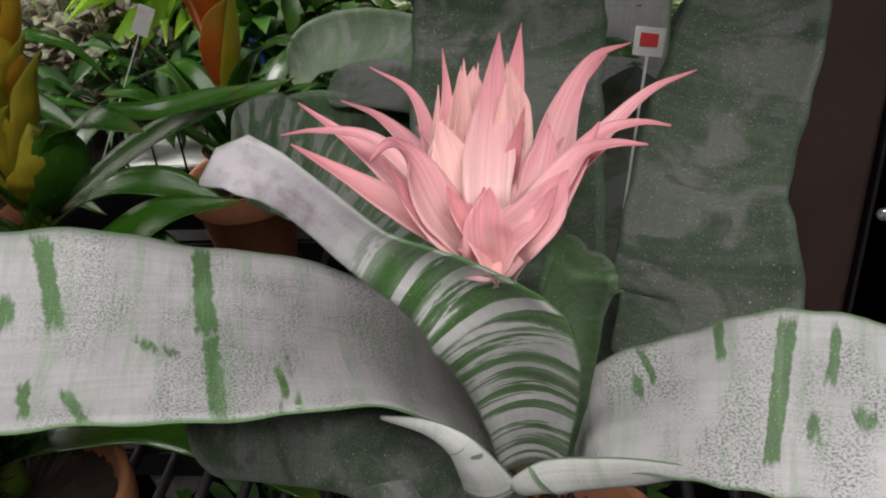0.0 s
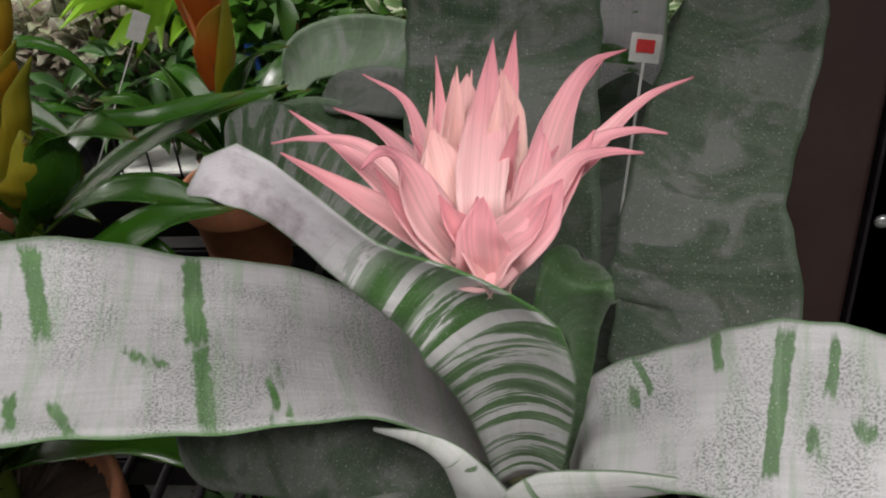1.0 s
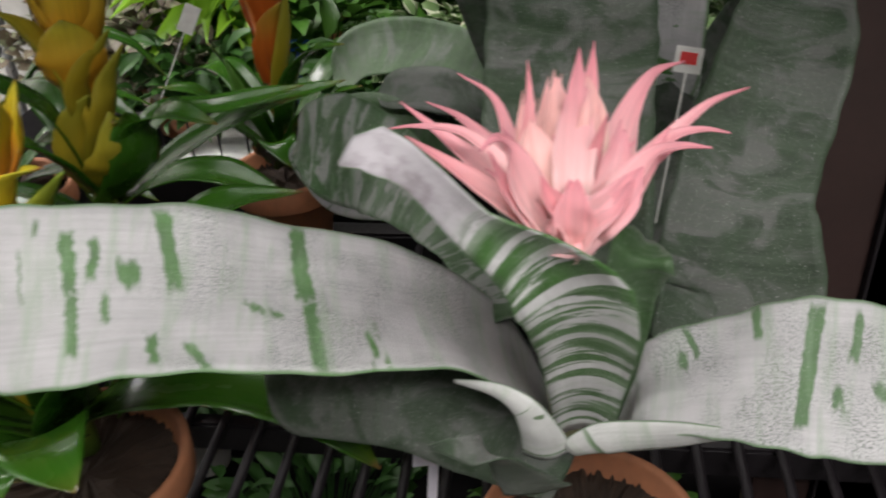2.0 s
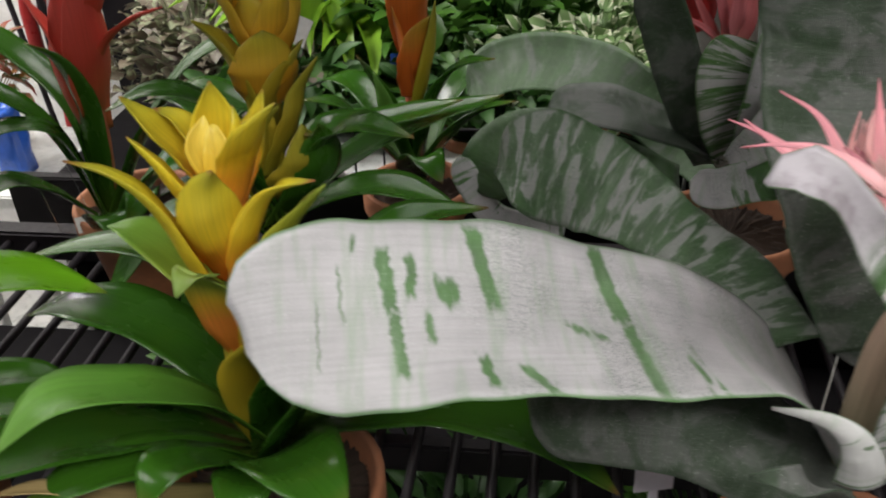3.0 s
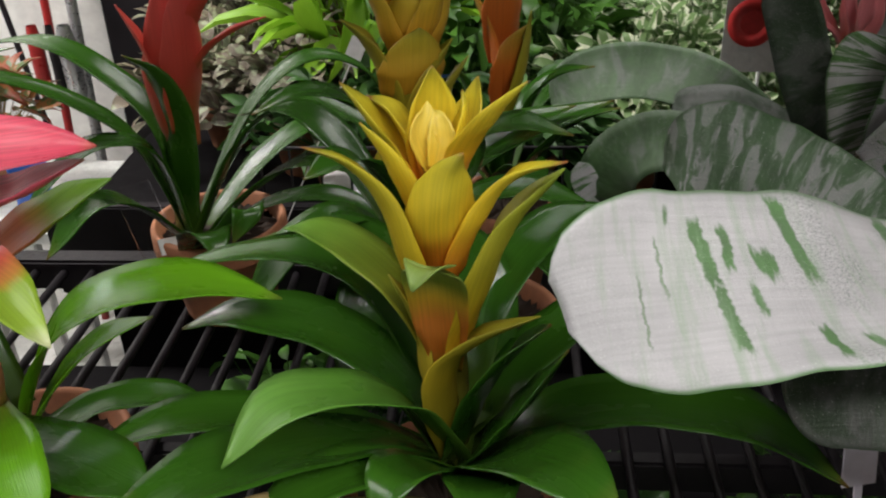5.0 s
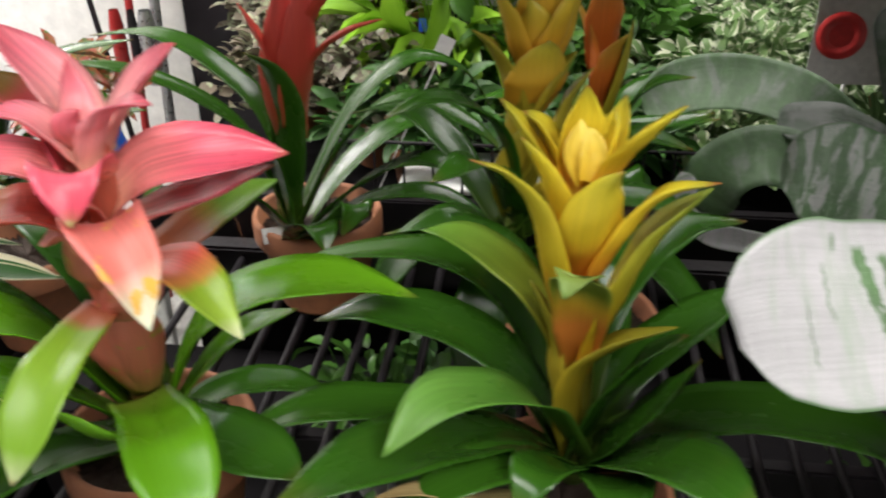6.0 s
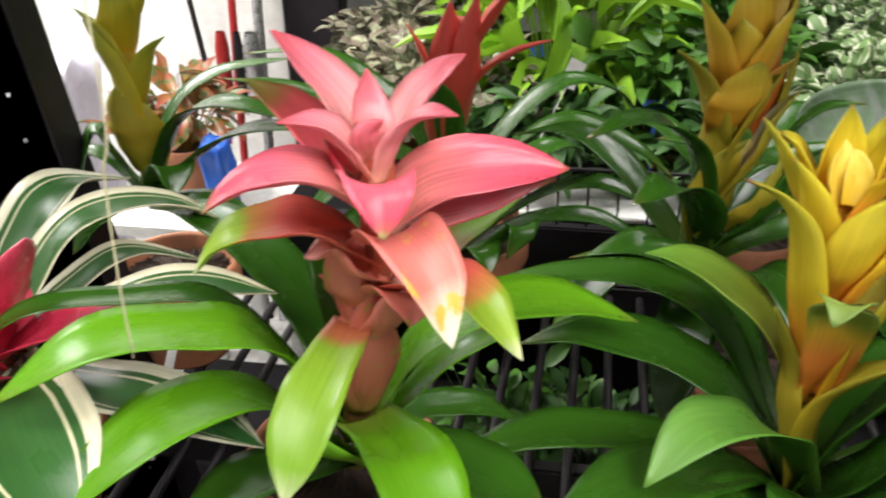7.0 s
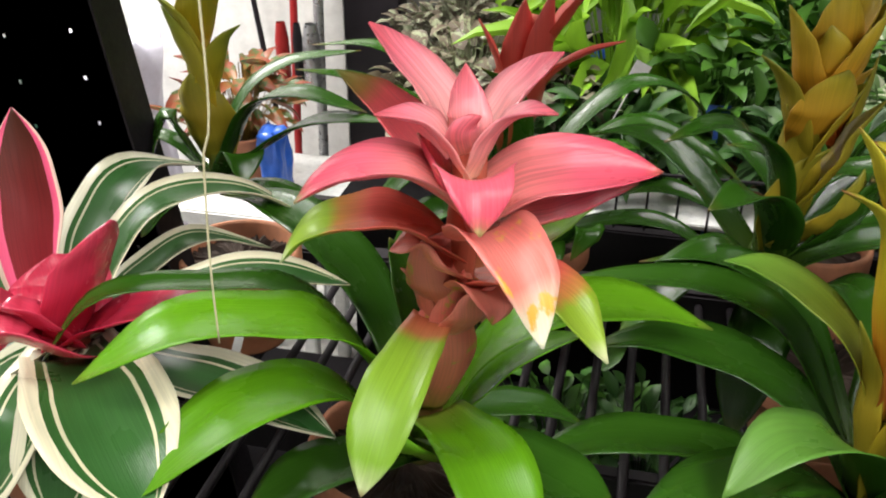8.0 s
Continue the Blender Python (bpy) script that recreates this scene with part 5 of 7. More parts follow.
blade(Y_PLANT, "leaf", GREEN, [(0.0074, -0.0151, 0.1658), (0.0276, -0.0337, 0.2381), (0.0488, -0.0427, 0.2812), (0.0719, -0.052, 0.3104)], 0.055, cup=0.12, prof='strap')
blade(Y_PLANT, "leaf", GREEN, [(0.0125, -0.025, 0.1699), (0.0369, -0.0539, 0.2214), (0.064, -0.0628, 0.2665), (0.0839, -0.0521, 0.2914)], 0.055, cup=0.12, prof='strap')
blade(Y_PLANT, "leaf", GREEN, [(0.0085, -0.025, 0.1699), (0.0685, -0.0236, 0.2099), (0.1403, -0.0077, 0.2126), (0.2117, -0.0367, 0.221), (0.2701, -0.0674, 0.1935)], 0.062, cup=0.12, prof='strap')
blade(Y_PLANT, "leaf", GREEN, [(0.0096, -0.035, 0.1741), (0.0444, -0.0935, 0.24), (0.0739, -0.1326, 0.2677), (0.1073, -0.1623, 0.2621)], 0.066, cup=0.12, prof='strap')
blade(Y_PLANT, "leaf", GREEN, [(0.0084, -0.0153, 0.1538), (-0.0785, -0.0255, 0.206), (-0.1542, -0.0461, 0.2274), (-0.203, -0.0667, 0.2307), (-0.2447, -0.0875, 0.2131)], 0.044, cup=0.12, prof='strap')
blade(Y_PLANT, "leaf", GREEN, [(0.0085, -0.0252, 0.1609), (-0.0229, -0.0747, 0.2148), (-0.0652, -0.1248, 0.2446), (-0.1068, -0.1554, 0.2391)], 0.05, cup=0.12, prof='strap')
blade(Y_PLANT, "leaf", GREEN, [(0.0136, -0.035, 0.1711), (0.0274, -0.094, 0.2231), (0.0319, -0.1336, 0.2407), (0.0351, -0.1538, 0.225)], 0.05, cup=0.12, prof='strap')
blade(Y_PLANT, "leaf", GREEN, [(0.0096, -0.035, 0.1711), (-0.0067, -0.0844, 0.2209), (-0.0232, -0.1242, 0.2486), (-0.034, -0.1446, 0.2309)], 0.046, cup=0.12, prof='strap')
blade(Y_PLANT, "leaf", GREEN, [(0.0189, 0.0247, 0.1471), (0.0524, 0.0658, 0.1854), (0.0969, 0.1067, 0.2047), (0.1584, 0.1478, 0.227)], 0.05, cup=0.12, prof='strap')
blade(Y_PLANT, "leaf", GREEN, [(0.0126, 0.0449, 0.1638), (0.0349, 0.1064, 0.2348), (0.0892, 0.1676, 0.2667), (0.1588, 0.1984, 0.2642)], 0.05, cup=0.12, prof='strap')
blade(Y_PLANT, "leaf", DRY, [(-0.0091, -0.0556, 0.1524), (-0.0614, -0.1154, 0.2055), (-0.095, -0.1451, 0.245), (-0.1208, -0.1603, 0.2522)], 0.03, cup=0.2)
blade(Y_STEM, "bract", OLIVE, [(0.0074, -0.0151, 0.1658), (0.0037, -0.0338, 0.2511), (0.0228, -0.0429, 0.2892), (0.0649, -0.0519, 0.3164)], 0.04, cup=0.25)
blade(Y_STEM, "bract", OLIVE, [(-0.0006, -0.015, 0.1818), (-0.0136, -0.0142, 0.2388), (-0.0176, -0.0135, 0.2828), (-0.0334, -0.023, 0.3289)], 0.034, cup=0.25)
blade(Y_STEM, "bract", YELLOW, [(0.0004, -0.0138, 0.2548), (-0.0164, -0.0229, 0.3169), (-0.0311, -0.0419, 0.3903), (-0.049, -0.0517, 0.4204), (-0.0719, -0.0617, 0.4356)], 0.036, cup=0.25)
blade(Y_STEM, "bract", YELLOW_GREEN, [(0.0104, -0.0136, 0.2558), (0.0316, -0.0222, 0.3289), (0.0477, -0.0263, 0.37), (0.0777, -0.0303, 0.408)], 0.056, cup=0.25)
blade(Y_STEM, "bract", YELLOW, [(0.0054, -0.0128, 0.3118), (0.0237, -0.0316, 0.3671), (0.0459, -0.0407, 0.4062), (0.078, -0.0501, 0.4213)], 0.03, cup=0.25)
blade(Y_STEM, "bract", YELLOW, [(0.0034, -0.0126, 0.3208), (0.0048, -0.0417, 0.3762), (0.01, -0.054, 0.4134), (0.0191, -0.0606, 0.4315)], 0.048, cup=0.25)
blade(Y_STEM, "bract", YELLOW, [(-0.0016, -0.0074, 0.3387), (-0.0164, -0.0219, 0.3799), (-0.0283, -0.0315, 0.4151), (-0.0422, -0.0363, 0.4402)], 0.036, cup=0.25)
blade(Y_STEM, "bract", YELLOW, [(-0.0037, -0.0021, 0.3616), (-0.0268, 0.0083, 0.4004), (-0.0426, -0.0034, 0.4316), (-0.0575, -0.0062, 0.4537)], 0.04, cup=0.25)
blade(Y_STEM, "bract", YELLOW, [(0.0044, -0.0068, 0.3687), (0.0205, -0.0109, 0.4117), (0.0367, -0.0282, 0.442), (0.0548, -0.0356, 0.4641)], 0.038, cup=0.25)
blade(Y_STEM, "bract", YELLOW, [(0.0032, 0.0081, 0.3684), (0.012, 0.0287, 0.3961), (0.0211, 0.0243, 0.4222), (0.025, 0.0297, 0.4451)], 0.034, cup=0.25)
blade(Y_STEM, "bract", YELLOW, [(-0.0018, 0.0081, 0.3724), (-0.0048, 0.0088, 0.4124), (-0.0038, 0.0112, 0.4384), (-0.0028, 0.0105, 0.4584)], 0.038, cup=0.25)
blade(Y_STEM, "bract", YELLOW, [(-0.0047, 0.0032, 0.3755), (-0.0198, 0.0135, 0.4093), (-0.0308, 0.0137, 0.4284), (-0.0437, 0.0087, 0.4394)], 0.028, cup=0.25)
blade(Y_STEM, "bract", YELLOW, [(0.0004, -0.0066, 0.3847), (0.0134, -0.0059, 0.4166), (0.0184, -0.0056, 0.4346), (0.0164, -0.0054, 0.4486)], 0.028, cup=0.25)
blade(Y_STEM, "bract", YELLOW_PALE, [(-0.0015, -0.0114, 0.3987), (-0.0085, -0.0111, 0.4217), (-0.0056, -0.0059, 0.4337), (-0.0056, -0.0008, 0.4396)], 0.018, cup=0.25)
blade(Y_STEM, "bract", YELLOW_PALE, [(0.0005, -0.0163, 0.4018), (0.0035, -0.011, 0.4177), (0.0014, -0.0059, 0.4307), (-0.0006, -0.0008, 0.4336)], 0.018, cup=0.25)
blade(Y_STEM, "bract", APRICOT, [(0.0034, -0.0139, 0.2448), (0.0017, -0.038, 0.3022), (-0, -0.0552, 0.3485), (-0.0058, -0.0701, 0.3617), (-0.0117, -0.0783, 0.3508)], 0.042, cup=0.14, prof=[0.45, 0.85, 1.0, 0.62, 0.05], face=[(0.013, -0.997, 0.216), (0.013, -0.997, 0.216), (-0.19, -0.793, 0.613), (-0.392, -0.593, 0.71), (-0.491, -0.7, 0.412)])
P_STEM = stem(P_PLANT, STEM_RED, [(0.0184, -0.0247, 0.1656), (0.0391, -0.0629, 0.2835), (0.0593, -0.0962, 0.3695), (0.0714, -0.12, 0.4458), (0.0717, -0.1201, 0.4749)], 0.012)
blade(P_PLANT, "leaf", GREEN_BRIGHT, [(0.0217, -0.0343, 0.1801), (-0.0099, -0.0937, 0.3158), (-0.0533, -0.1242, 0.3432), (-0.1005, -0.1549, 0.3504), (-0.152, -0.1857, 0.3227)], 0.06, cup=0.12, prof='strap')
blade(P_PLANT, "leaf", GREEN_BRIGHT, [(0.0217, -0.0343, 0.1743), (-0.02, -0.0939, 0.2724), (-0.0539, -0.1436, 0.2977), (-0.0845, -0.1834, 0.2883), (-0.1196, -0.2136, 0.2576)], 0.058, cup=0.12, prof='strap')
blade(P_PLANT, "leaf", GREEN_BRIGHT, [(0.0253, -0.0245, 0.1781), (0.0676, -0.0231, 0.2707), (0.114, -0.0119, 0.3042), (0.1724, 0.0095, 0.3038), (0.227, 0.0212, 0.283)], 0.06, cup=0.12, prof='strap')
blade(P_PLANT, "leaf", GREEN_BRIGHT, [(0.0252, -0.0245, 0.1733), (0.0644, -0.0232, 0.234), (0.0992, -0.0123, 0.2675), (0.1387, -0.0013, 0.2818)], 0.034, cup=0.12, prof='strap')
blade(P_PLANT, "leaf", GREEN_BRIGHT, [(0.0434, -0.082, 0.2553), (0.0748, -0.1197, 0.2687), (0.0942, -0.1481, 0.2695), (0.1214, -0.1859, 0.2401)], 0.056, cup=0.12, prof='strap')
blade(P_PLANT, "leaf", GREEN, [(0.0395, -0.0628, 0.2245), (0.089, -0.0902, 0.2367), (0.1333, -0.108, 0.2363), (0.1706, -0.1261, 0.2331)], 0.055, cup=0.12, prof='strap')
blade(P_PLANT, "leaf", GREEN, [(0.0188, -0.0344, 0.1801), (-0.0102, -0.0839, 0.2055), (-0.0411, -0.114, 0.2105), (-0.0813, -0.1347, 0.1847)], 0.05, cup=0.12, prof='strap')
blade(P_PLANT, "leaf", GREEN, [(0.0122, -0.0056, 0.1947), (-0.0222, 0.0222, 0.258), (-0.0787, 0.0687, 0.2923), (-0.151, 0.1146, 0.3016), (-0.2087, 0.132, 0.2934)], 0.052, cup=0.12, prof='strap')
blade(P_PLANT, "leaf", GREEN, [(0.0329, -0.0534, 0.271), (0.0216, -0.0539, 0.3214), (0.0137, -0.0445, 0.3418), (0.0009, -0.0352, 0.3612)], 0.03, cup=0.12, prof='strap')
blade(P_PLANT, "leaf", GREEN, [(0.0144, -0.0152, 0.1801), (-0.0428, -0.0658, 0.3239), (-0.1113, -0.0972, 0.3466), (-0.1664, -0.1281, 0.347), (-0.209, -0.1392, 0.2971)], 0.026, cup=0.12, prof='strap')
blade(P_PLANT, "leaf", GREEN_BRIGHT, [(0.0283, -0.0535, 0.1868), (0.03, -0.0922, 0.2264), (0.0264, -0.1214, 0.2555), (0.0086, -0.1317, 0.2837)], 0.045, cup=0.12, prof='strap')
blade(P_PLANT, "leaf", GREEN, [(0.0232, 0.0045, 0.1598), (0.0538, 0.0443, 0.1634), (0.1043, 0.0654, 0.1562), (0.1444, 0.0765, 0.1298)], 0.04, cup=0.12, prof='strap')
blade(P_PLANT, "leaf", GREEN_RED, [(0.0486, -0.1013, 0.3463), (0.0445, -0.1499, 0.3463), (0.0388, -0.184, 0.3318), (0.0337, -0.2132, 0.2999)], 0.038, cup=0.12, prof='strap')
blade(P_STEM, "bract", ROSE_PALE, [(0.0682, -0.1105, 0.4546), (0.0477, -0.0967, 0.4867), (0.0274, -0.0926, 0.5063), (0.0101, -0.0932, 0.5238)], 0.04, cup=0.2)
blade(P_STEM, "bract", ROSE_OLIVE, [(0.0629, -0.1009, 0.4363), (0.0332, -0.0778, 0.451), (0.008, -0.0738, 0.4726), (-0.0181, -0.0699, 0.4882)], 0.042, cup=0.2)
blade(P_STEM, "bract", ROSE_PALE, [(0.073, -0.1103, 0.4546), (0.0853, -0.0954, 0.4825), (0.0989, -0.0901, 0.4979), (0.1154, -0.0895, 0.5133)], 0.042, cup=0.2)
blade(P_STEM, "bract", ROSE_PALE, [(0.0718, -0.1297, 0.4565), (0.0578, -0.1399, 0.4847), (0.0435, -0.1423, 0.4915), (0.026, -0.141, 0.4898)], 0.03, cup=0.2)
blade(P_STEM, "bract", ROSE_PALE, [(0.0766, -0.1296, 0.4564), (0.0886, -0.134, 0.4844), (0.1024, -0.1364, 0.4959), (0.1189, -0.1378, 0.4968)], 0.03, cup=0.2)
blade(P_STEM, "bract", ROSE, [(0.0707, -0.1298, 0.4362), (0.0472, -0.1451, 0.4625), (0.0213, -0.1509, 0.4637), (0.002, -0.1564, 0.456), (-0.0124, -0.1617, 0.4456)], 0.048, cup=0.2)
blade(P_STEM, "bract", ROSE, [(0.0741, -0.1199, 0.4255), (0.0995, -0.119, 0.4495), (0.1255, -0.1133, 0.4561), (0.1513, -0.1027, 0.4549), (0.1731, -0.0923, 0.4518)], 0.0431, cup=0.3, face=[(0.023, -0.45, 0.9), (0.023, -0.45, 0.9), (0.023, -0.45, 0.9), (0.023, -0.45, 0.9), (0.023, -0.45, 0.9)])
blade(P_STEM, "bract", ROSE, [(0.0716, -0.1055, 0.4071), (0.0976, -0.0997, 0.4176), (0.1256, -0.0939, 0.4261), (0.1612, -0.0859, 0.4413)], 0.04, cup=0.2)
blade(P_STEM, "bract", ROSE_GREEN, [(0.0639, -0.1106, 0.3975), (0.0346, -0.1261, 0.4239), (0.0077, -0.1319, 0.4231), (-0.0145, -0.1375, 0.4165), (-0.0318, -0.1429, 0.3973)], 0.048, cup=0.2)
blade(P_STEM, "bract", ROSE, [(0.0747, -0.1296, 0.4497), (0.0828, -0.1632, 0.4719), (0.0881, -0.1776, 0.4708), (0.0903, -0.1872, 0.4515)], 0.042, cup=0.2)
blade(P_STEM, "bract", ROSE_WHITE, [(0.0711, -0.12, 0.4139), (0.0922, -0.1629, 0.4428), (0.1121, -0.1815, 0.43), (0.1241, -0.1957, 0.3989)], 0.042, cup=0.2)
blade(P_STEM, "bract", ROSE_GREEN, [(0.0653, -0.1008, 0.3733), (0.1032, -0.1286, 0.3962), (0.1301, -0.147, 0.3979), (0.1553, -0.1558, 0.3668)], 0.04, cup=0.2)
blade(P_STEM, "bract", ROSE_PALE, [(0.0704, -0.1152, 0.4633), (0.0721, -0.1298, 0.4846), (0.07, -0.1249, 0.4981), (0.0691, -0.1202, 0.5136)], 0.026, cup=0.2)
blade(P_STEM, "bract", ROSE_PALE, [(0.0727, -0.1248, 0.4642), (0.0724, -0.1394, 0.4826), (0.0754, -0.1413, 0.4893), (0.0812, -0.1391, 0.4932)], 0.02, cup=0.2)
blade(P_STEM, "bract", ROSE, [(0.071, -0.1151, 0.4187), (0.0627, -0.1204, 0.4411), (0.0571, -0.1254, 0.4527), (0.0436, -0.121, 0.4741)], 0.036, cup=0.2)
blade(P_STEM, "bract", ROSE_BASE, [(0.0654, -0.1008, 0.3811), (0.0526, -0.1207, 0.3975), (0.043, -0.1209, 0.4073), (0.0266, -0.1215, 0.4007)], 0.04, cup=0.2)
blade(P_STEM, "bract", ROSE_BASE, [(0.0632, -0.096, 0.3617), (0.0796, -0.1197, 0.3857), (0.0906, -0.129, 0.3779), (0.0885, -0.1291, 0.3643)], 0.035, cup=0.2)
blade(P_STEM, "bract", OLIVE_RED, [(0.0616, -0.0816, 0.353), (0.0849, -0.0516, 0.3683), (0.1144, -0.0313, 0.3855), (0.1412, -0.0207, 0.3989)], 0.05, cup=0.2)
blade(P_STEM, "bract", ROSE_BASE, [(0.0368, -0.0629, 0.2438), (0.0354, -0.0921, 0.3038), (0.0437, -0.1015, 0.3376), (0.0487, -0.1014, 0.3628)], 0.035, cup=0.25)
blade(P_STEM, "bract", ROSE_BASE, [(0.0397, -0.0628, 0.2448), (0.0577, -0.0913, 0.3066), (0.0605, -0.1058, 0.3511), (0.0689, -0.1152, 0.3897)], 0.035, cup=0.25)
blade(P_STEM, "bract", ROSE_BASE, [(0.054, -0.0914, 0.3241), (0.0752, -0.1101, 0.3558), (0.0795, -0.1197, 0.3761), (0.0895, -0.1241, 0.3876)], 0.035, cup=0.25)
blade(P_STEM, "bract", ROSE_BASE, [(0.0528, -0.0867, 0.3202), (0.0398, -0.0968, 0.3513), (0.0363, -0.1018, 0.3697), (0.0276, -0.1021, 0.3785)], 0.035, cup=0.25)
blade(P_STEM, "bract", ROSE_BASE, [(0.057, -0.0913, 0.3414), (0.054, -0.1109, 0.3695), (0.0515, -0.1158, 0.3909), (0.0596, -0.1204, 0.4169)], 0.04, cup=0.2)
N_STEM = stem(N_PLANT, STEM_RED, [(-0.0075, -0.0127, 0.1569), (0.0344, -0.0514, 0.2336), (0.0554, -0.0707, 0.2764)], 0.02)
blade(N_PLANT, "leaf", VARIEGATED, [(0.0618, -0.0805, 0.2743), (0.1097, -0.1289, 0.2969), (0.148, -0.1676, 0.2936), (0.1941, -0.206, 0.2622)], 0.085, cup=0.15, prof='strap')
blade(N_PLANT, "leaf", VARIEGATED, [(0.0568, -0.0806, 0.2734), (0.0601, -0.1205, 0.2683), (0.06, -0.1505, 0.2533), (0.0273, -0.1716, 0.2005)], 0.06, cup=0.15, prof='strap')
blade(N_PLANT, "leaf", VARIEGATED, [(0.0584, -0.0706, 0.2664), (0.1451, -0.0876, 0.2757), (0.2104, -0.0953, 0.2711), (0.2695, -0.1033, 0.2517)], 0.055, cup=0.15, prof='strap')
blade(N_PLANT, "leaf", VARIEGATED, [(0.0496, -0.0509, 0.2614), (0.1132, -0.0287, 0.2969), (0.1766, -0.0065, 0.3125), (0.2471, 0.006, 0.3029)], 0.045, cup=0.15, prof='strap')
blade(N_PLANT, "leaf", VARIEGATED, [(0.0349, -0.0313, 0.2516), (0.0435, 0.049, 0.3066), (0.0753, 0.0901, 0.3223), (0.1221, 0.1217, 0.312), (0.1691, 0.1434, 0.2736)], 0.05, cup=0.15, prof='strap')
blade(N_PLANT, "leaf", VARIEGATED, [(0.0299, -0.0315, 0.2516), (-0.0022, 0.0674, 0.2919), (0.0069, 0.1277, 0.3199), (0.0514, 0.1693, 0.3116)], 0.06, cup=0.15, prof='strap')
blade(N_PLANT, "leaf", VARIEGATED, [(0.0141, -0.012, 0.2357), (0.0324, 0.0686, 0.2507), (0.0628, 0.1197, 0.2615), (0.1195, 0.1517, 0.24)], 0.04, cup=0.15, prof='strap')
blade(N_PLANT, "leaf", VARIEGATED, [(0.0548, -0.0807, 0.2824), (0.0311, -0.0915, 0.2666), (-0.0037, -0.1027, 0.2438), (-0.0467, -0.1142, 0.1972)], 0.06, cup=0.15, prof='strap')
blade(N_PLANT, "leaf", VARIEGATED, [(0.0138, -0.0321, 0.2437), (-0.0567, 0.0155, 0.2583), (-0.1146, 0.0435, 0.2798), (-0.1773, 0.0614, 0.2743)], 0.06, cup=0.15, prof='strap')
blade(N_PLANT, "leaf", VARIEGATED, [(0.0618, -0.0805, 0.2743), (0.0872, -0.1196, 0.2771), (0.096, -0.1493, 0.25), (0.0933, -0.1694, 0.198)], 0.06, cup=0.15, prof='strap')
blade(N_PLANT, "leaf", NEO_RED2, [(0.0604, -0.0705, 0.2763), (0.0852, -0.0797, 0.3241), (0.0974, -0.0793, 0.352), (0.1156, -0.0787, 0.3839)], 0.07, cup=0.15, prof='strap')
blade(N_PLANT, "leaf", NEO_RED2, [(0.0672, -0.0903, 0.2913), (0.0652, -0.1104, 0.3183), (0.0596, -0.1206, 0.3343), (0.0461, -0.1311, 0.3454)], 0.06, cup=0.15, prof='strap')
blade(N_PLANT, "leaf", NEO_RED2, [(0.0678, -0.0803, 0.2843), (0.1104, -0.0888, 0.3149), (0.1455, -0.0876, 0.3287), (0.1906, -0.0861, 0.3453)], 0.06, cup=0.15, prof='strap')
blade(N_PLANT, "leaf", NEO_RED2, [(0.0746, -0.1001, 0.2942), (0.0788, -0.1299, 0.3192), (0.0681, -0.1353, 0.3262), (0.0512, -0.1409, 0.3224)], 0.075, cup=0.15, prof='strap')
blade(N_PLANT, "leaf", NEO_RED2, [(0.0554, -0.0707, 0.2764), (0.0492, -0.0609, 0.2934), (0.046, -0.051, 0.3115), (0.0368, -0.0414, 0.3286)], 0.07, cup=0.15, prof='strap')
G_STEM = stem(G_PLANT, STEM_GREEN, [(-0.0123, -0.0031, 0.2053), (-0.0032, -0.0128, 0.2992), (-0.0124, -0.0132, 0.3993), (-0.0109, -0.0133, 0.4573)], 0.012)
blade(G_PLANT, "leaf", GREEN, [(-0.0122, -0.0031, 0.2123), (0.0456, -0.0312, 0.3108), (0.1031, -0.0392, 0.3393), (0.1833, -0.0464, 0.3277)], 0.042, cup=0.12, prof='strap')
blade(G_PLANT, "leaf", GREEN, [(-0.0079, -0.0129, 0.2102), (0.07, -0.0503, 0.2816), (0.1326, -0.0582, 0.3181), (0.218, -0.0653, 0.3284)], 0.042, cup=0.12, prof='strap')
blade(G_PLANT, "leaf", GREEN, [(-0.0079, -0.0129, 0.2102), (0.0359, -0.0515, 0.2589), (0.0537, -0.0709, 0.2817), (0.0592, -0.0907, 0.2526)], 0.05, cup=0.12, prof='strap')
blade(G_PLANT, "leaf", GREEN, [(-0.0192, -0.0033, 0.2113), (-0.0554, -0.0146, 0.2616), (-0.0964, -0.016, 0.2659), (-0.1545, -0.018, 0.2504)], 0.03, cup=0.12, prof='strap')
blade(G_PLANT, "leaf", GREEN, [(-0.0279, 0.0164, 0.2094), (-0.0104, 0.077, 0.2873), (0.0379, 0.1086, 0.323), (0.1222, 0.1315, 0.3363)], 0.03, cup=0.12, prof='strap')
blade(G_PLANT, "leaf", GREEN, [(-0.0138, -0.0131, 0.2163), (-0.0366, -0.034, 0.2784), (-0.0535, -0.0346, 0.2966), (-0.0784, -0.0554, 0.2218)], 0.04, cup=0.12, prof='strap')
blade(G_PLANT, "leaf", GREEN, [(-0.0025, -0.0227, 0.2152), (-0.0166, -0.0733, 0.2293), (-0.041, -0.0941, 0.2164), (-0.0609, -0.1048, 0.1846)], 0.04, cup=0.12, prof='strap')
blade(G_PLANT, "leaf", GREEN, [(-0.0025, -0.0227, 0.2112), (0.0624, -0.0705, 0.2436), (0.1141, -0.0888, 0.2442), (0.1522, -0.0974, 0.2199)], 0.04, cup=0.12, prof='strap')
blade(G_STEM, "bract", OLIVE, [(-0.0096, -0.013, 0.2452), (-0.0065, -0.033, 0.3002), (-0.0101, -0.0381, 0.3272), (-0.0107, -0.0432, 0.3532)], 0.07, cup=0.25)
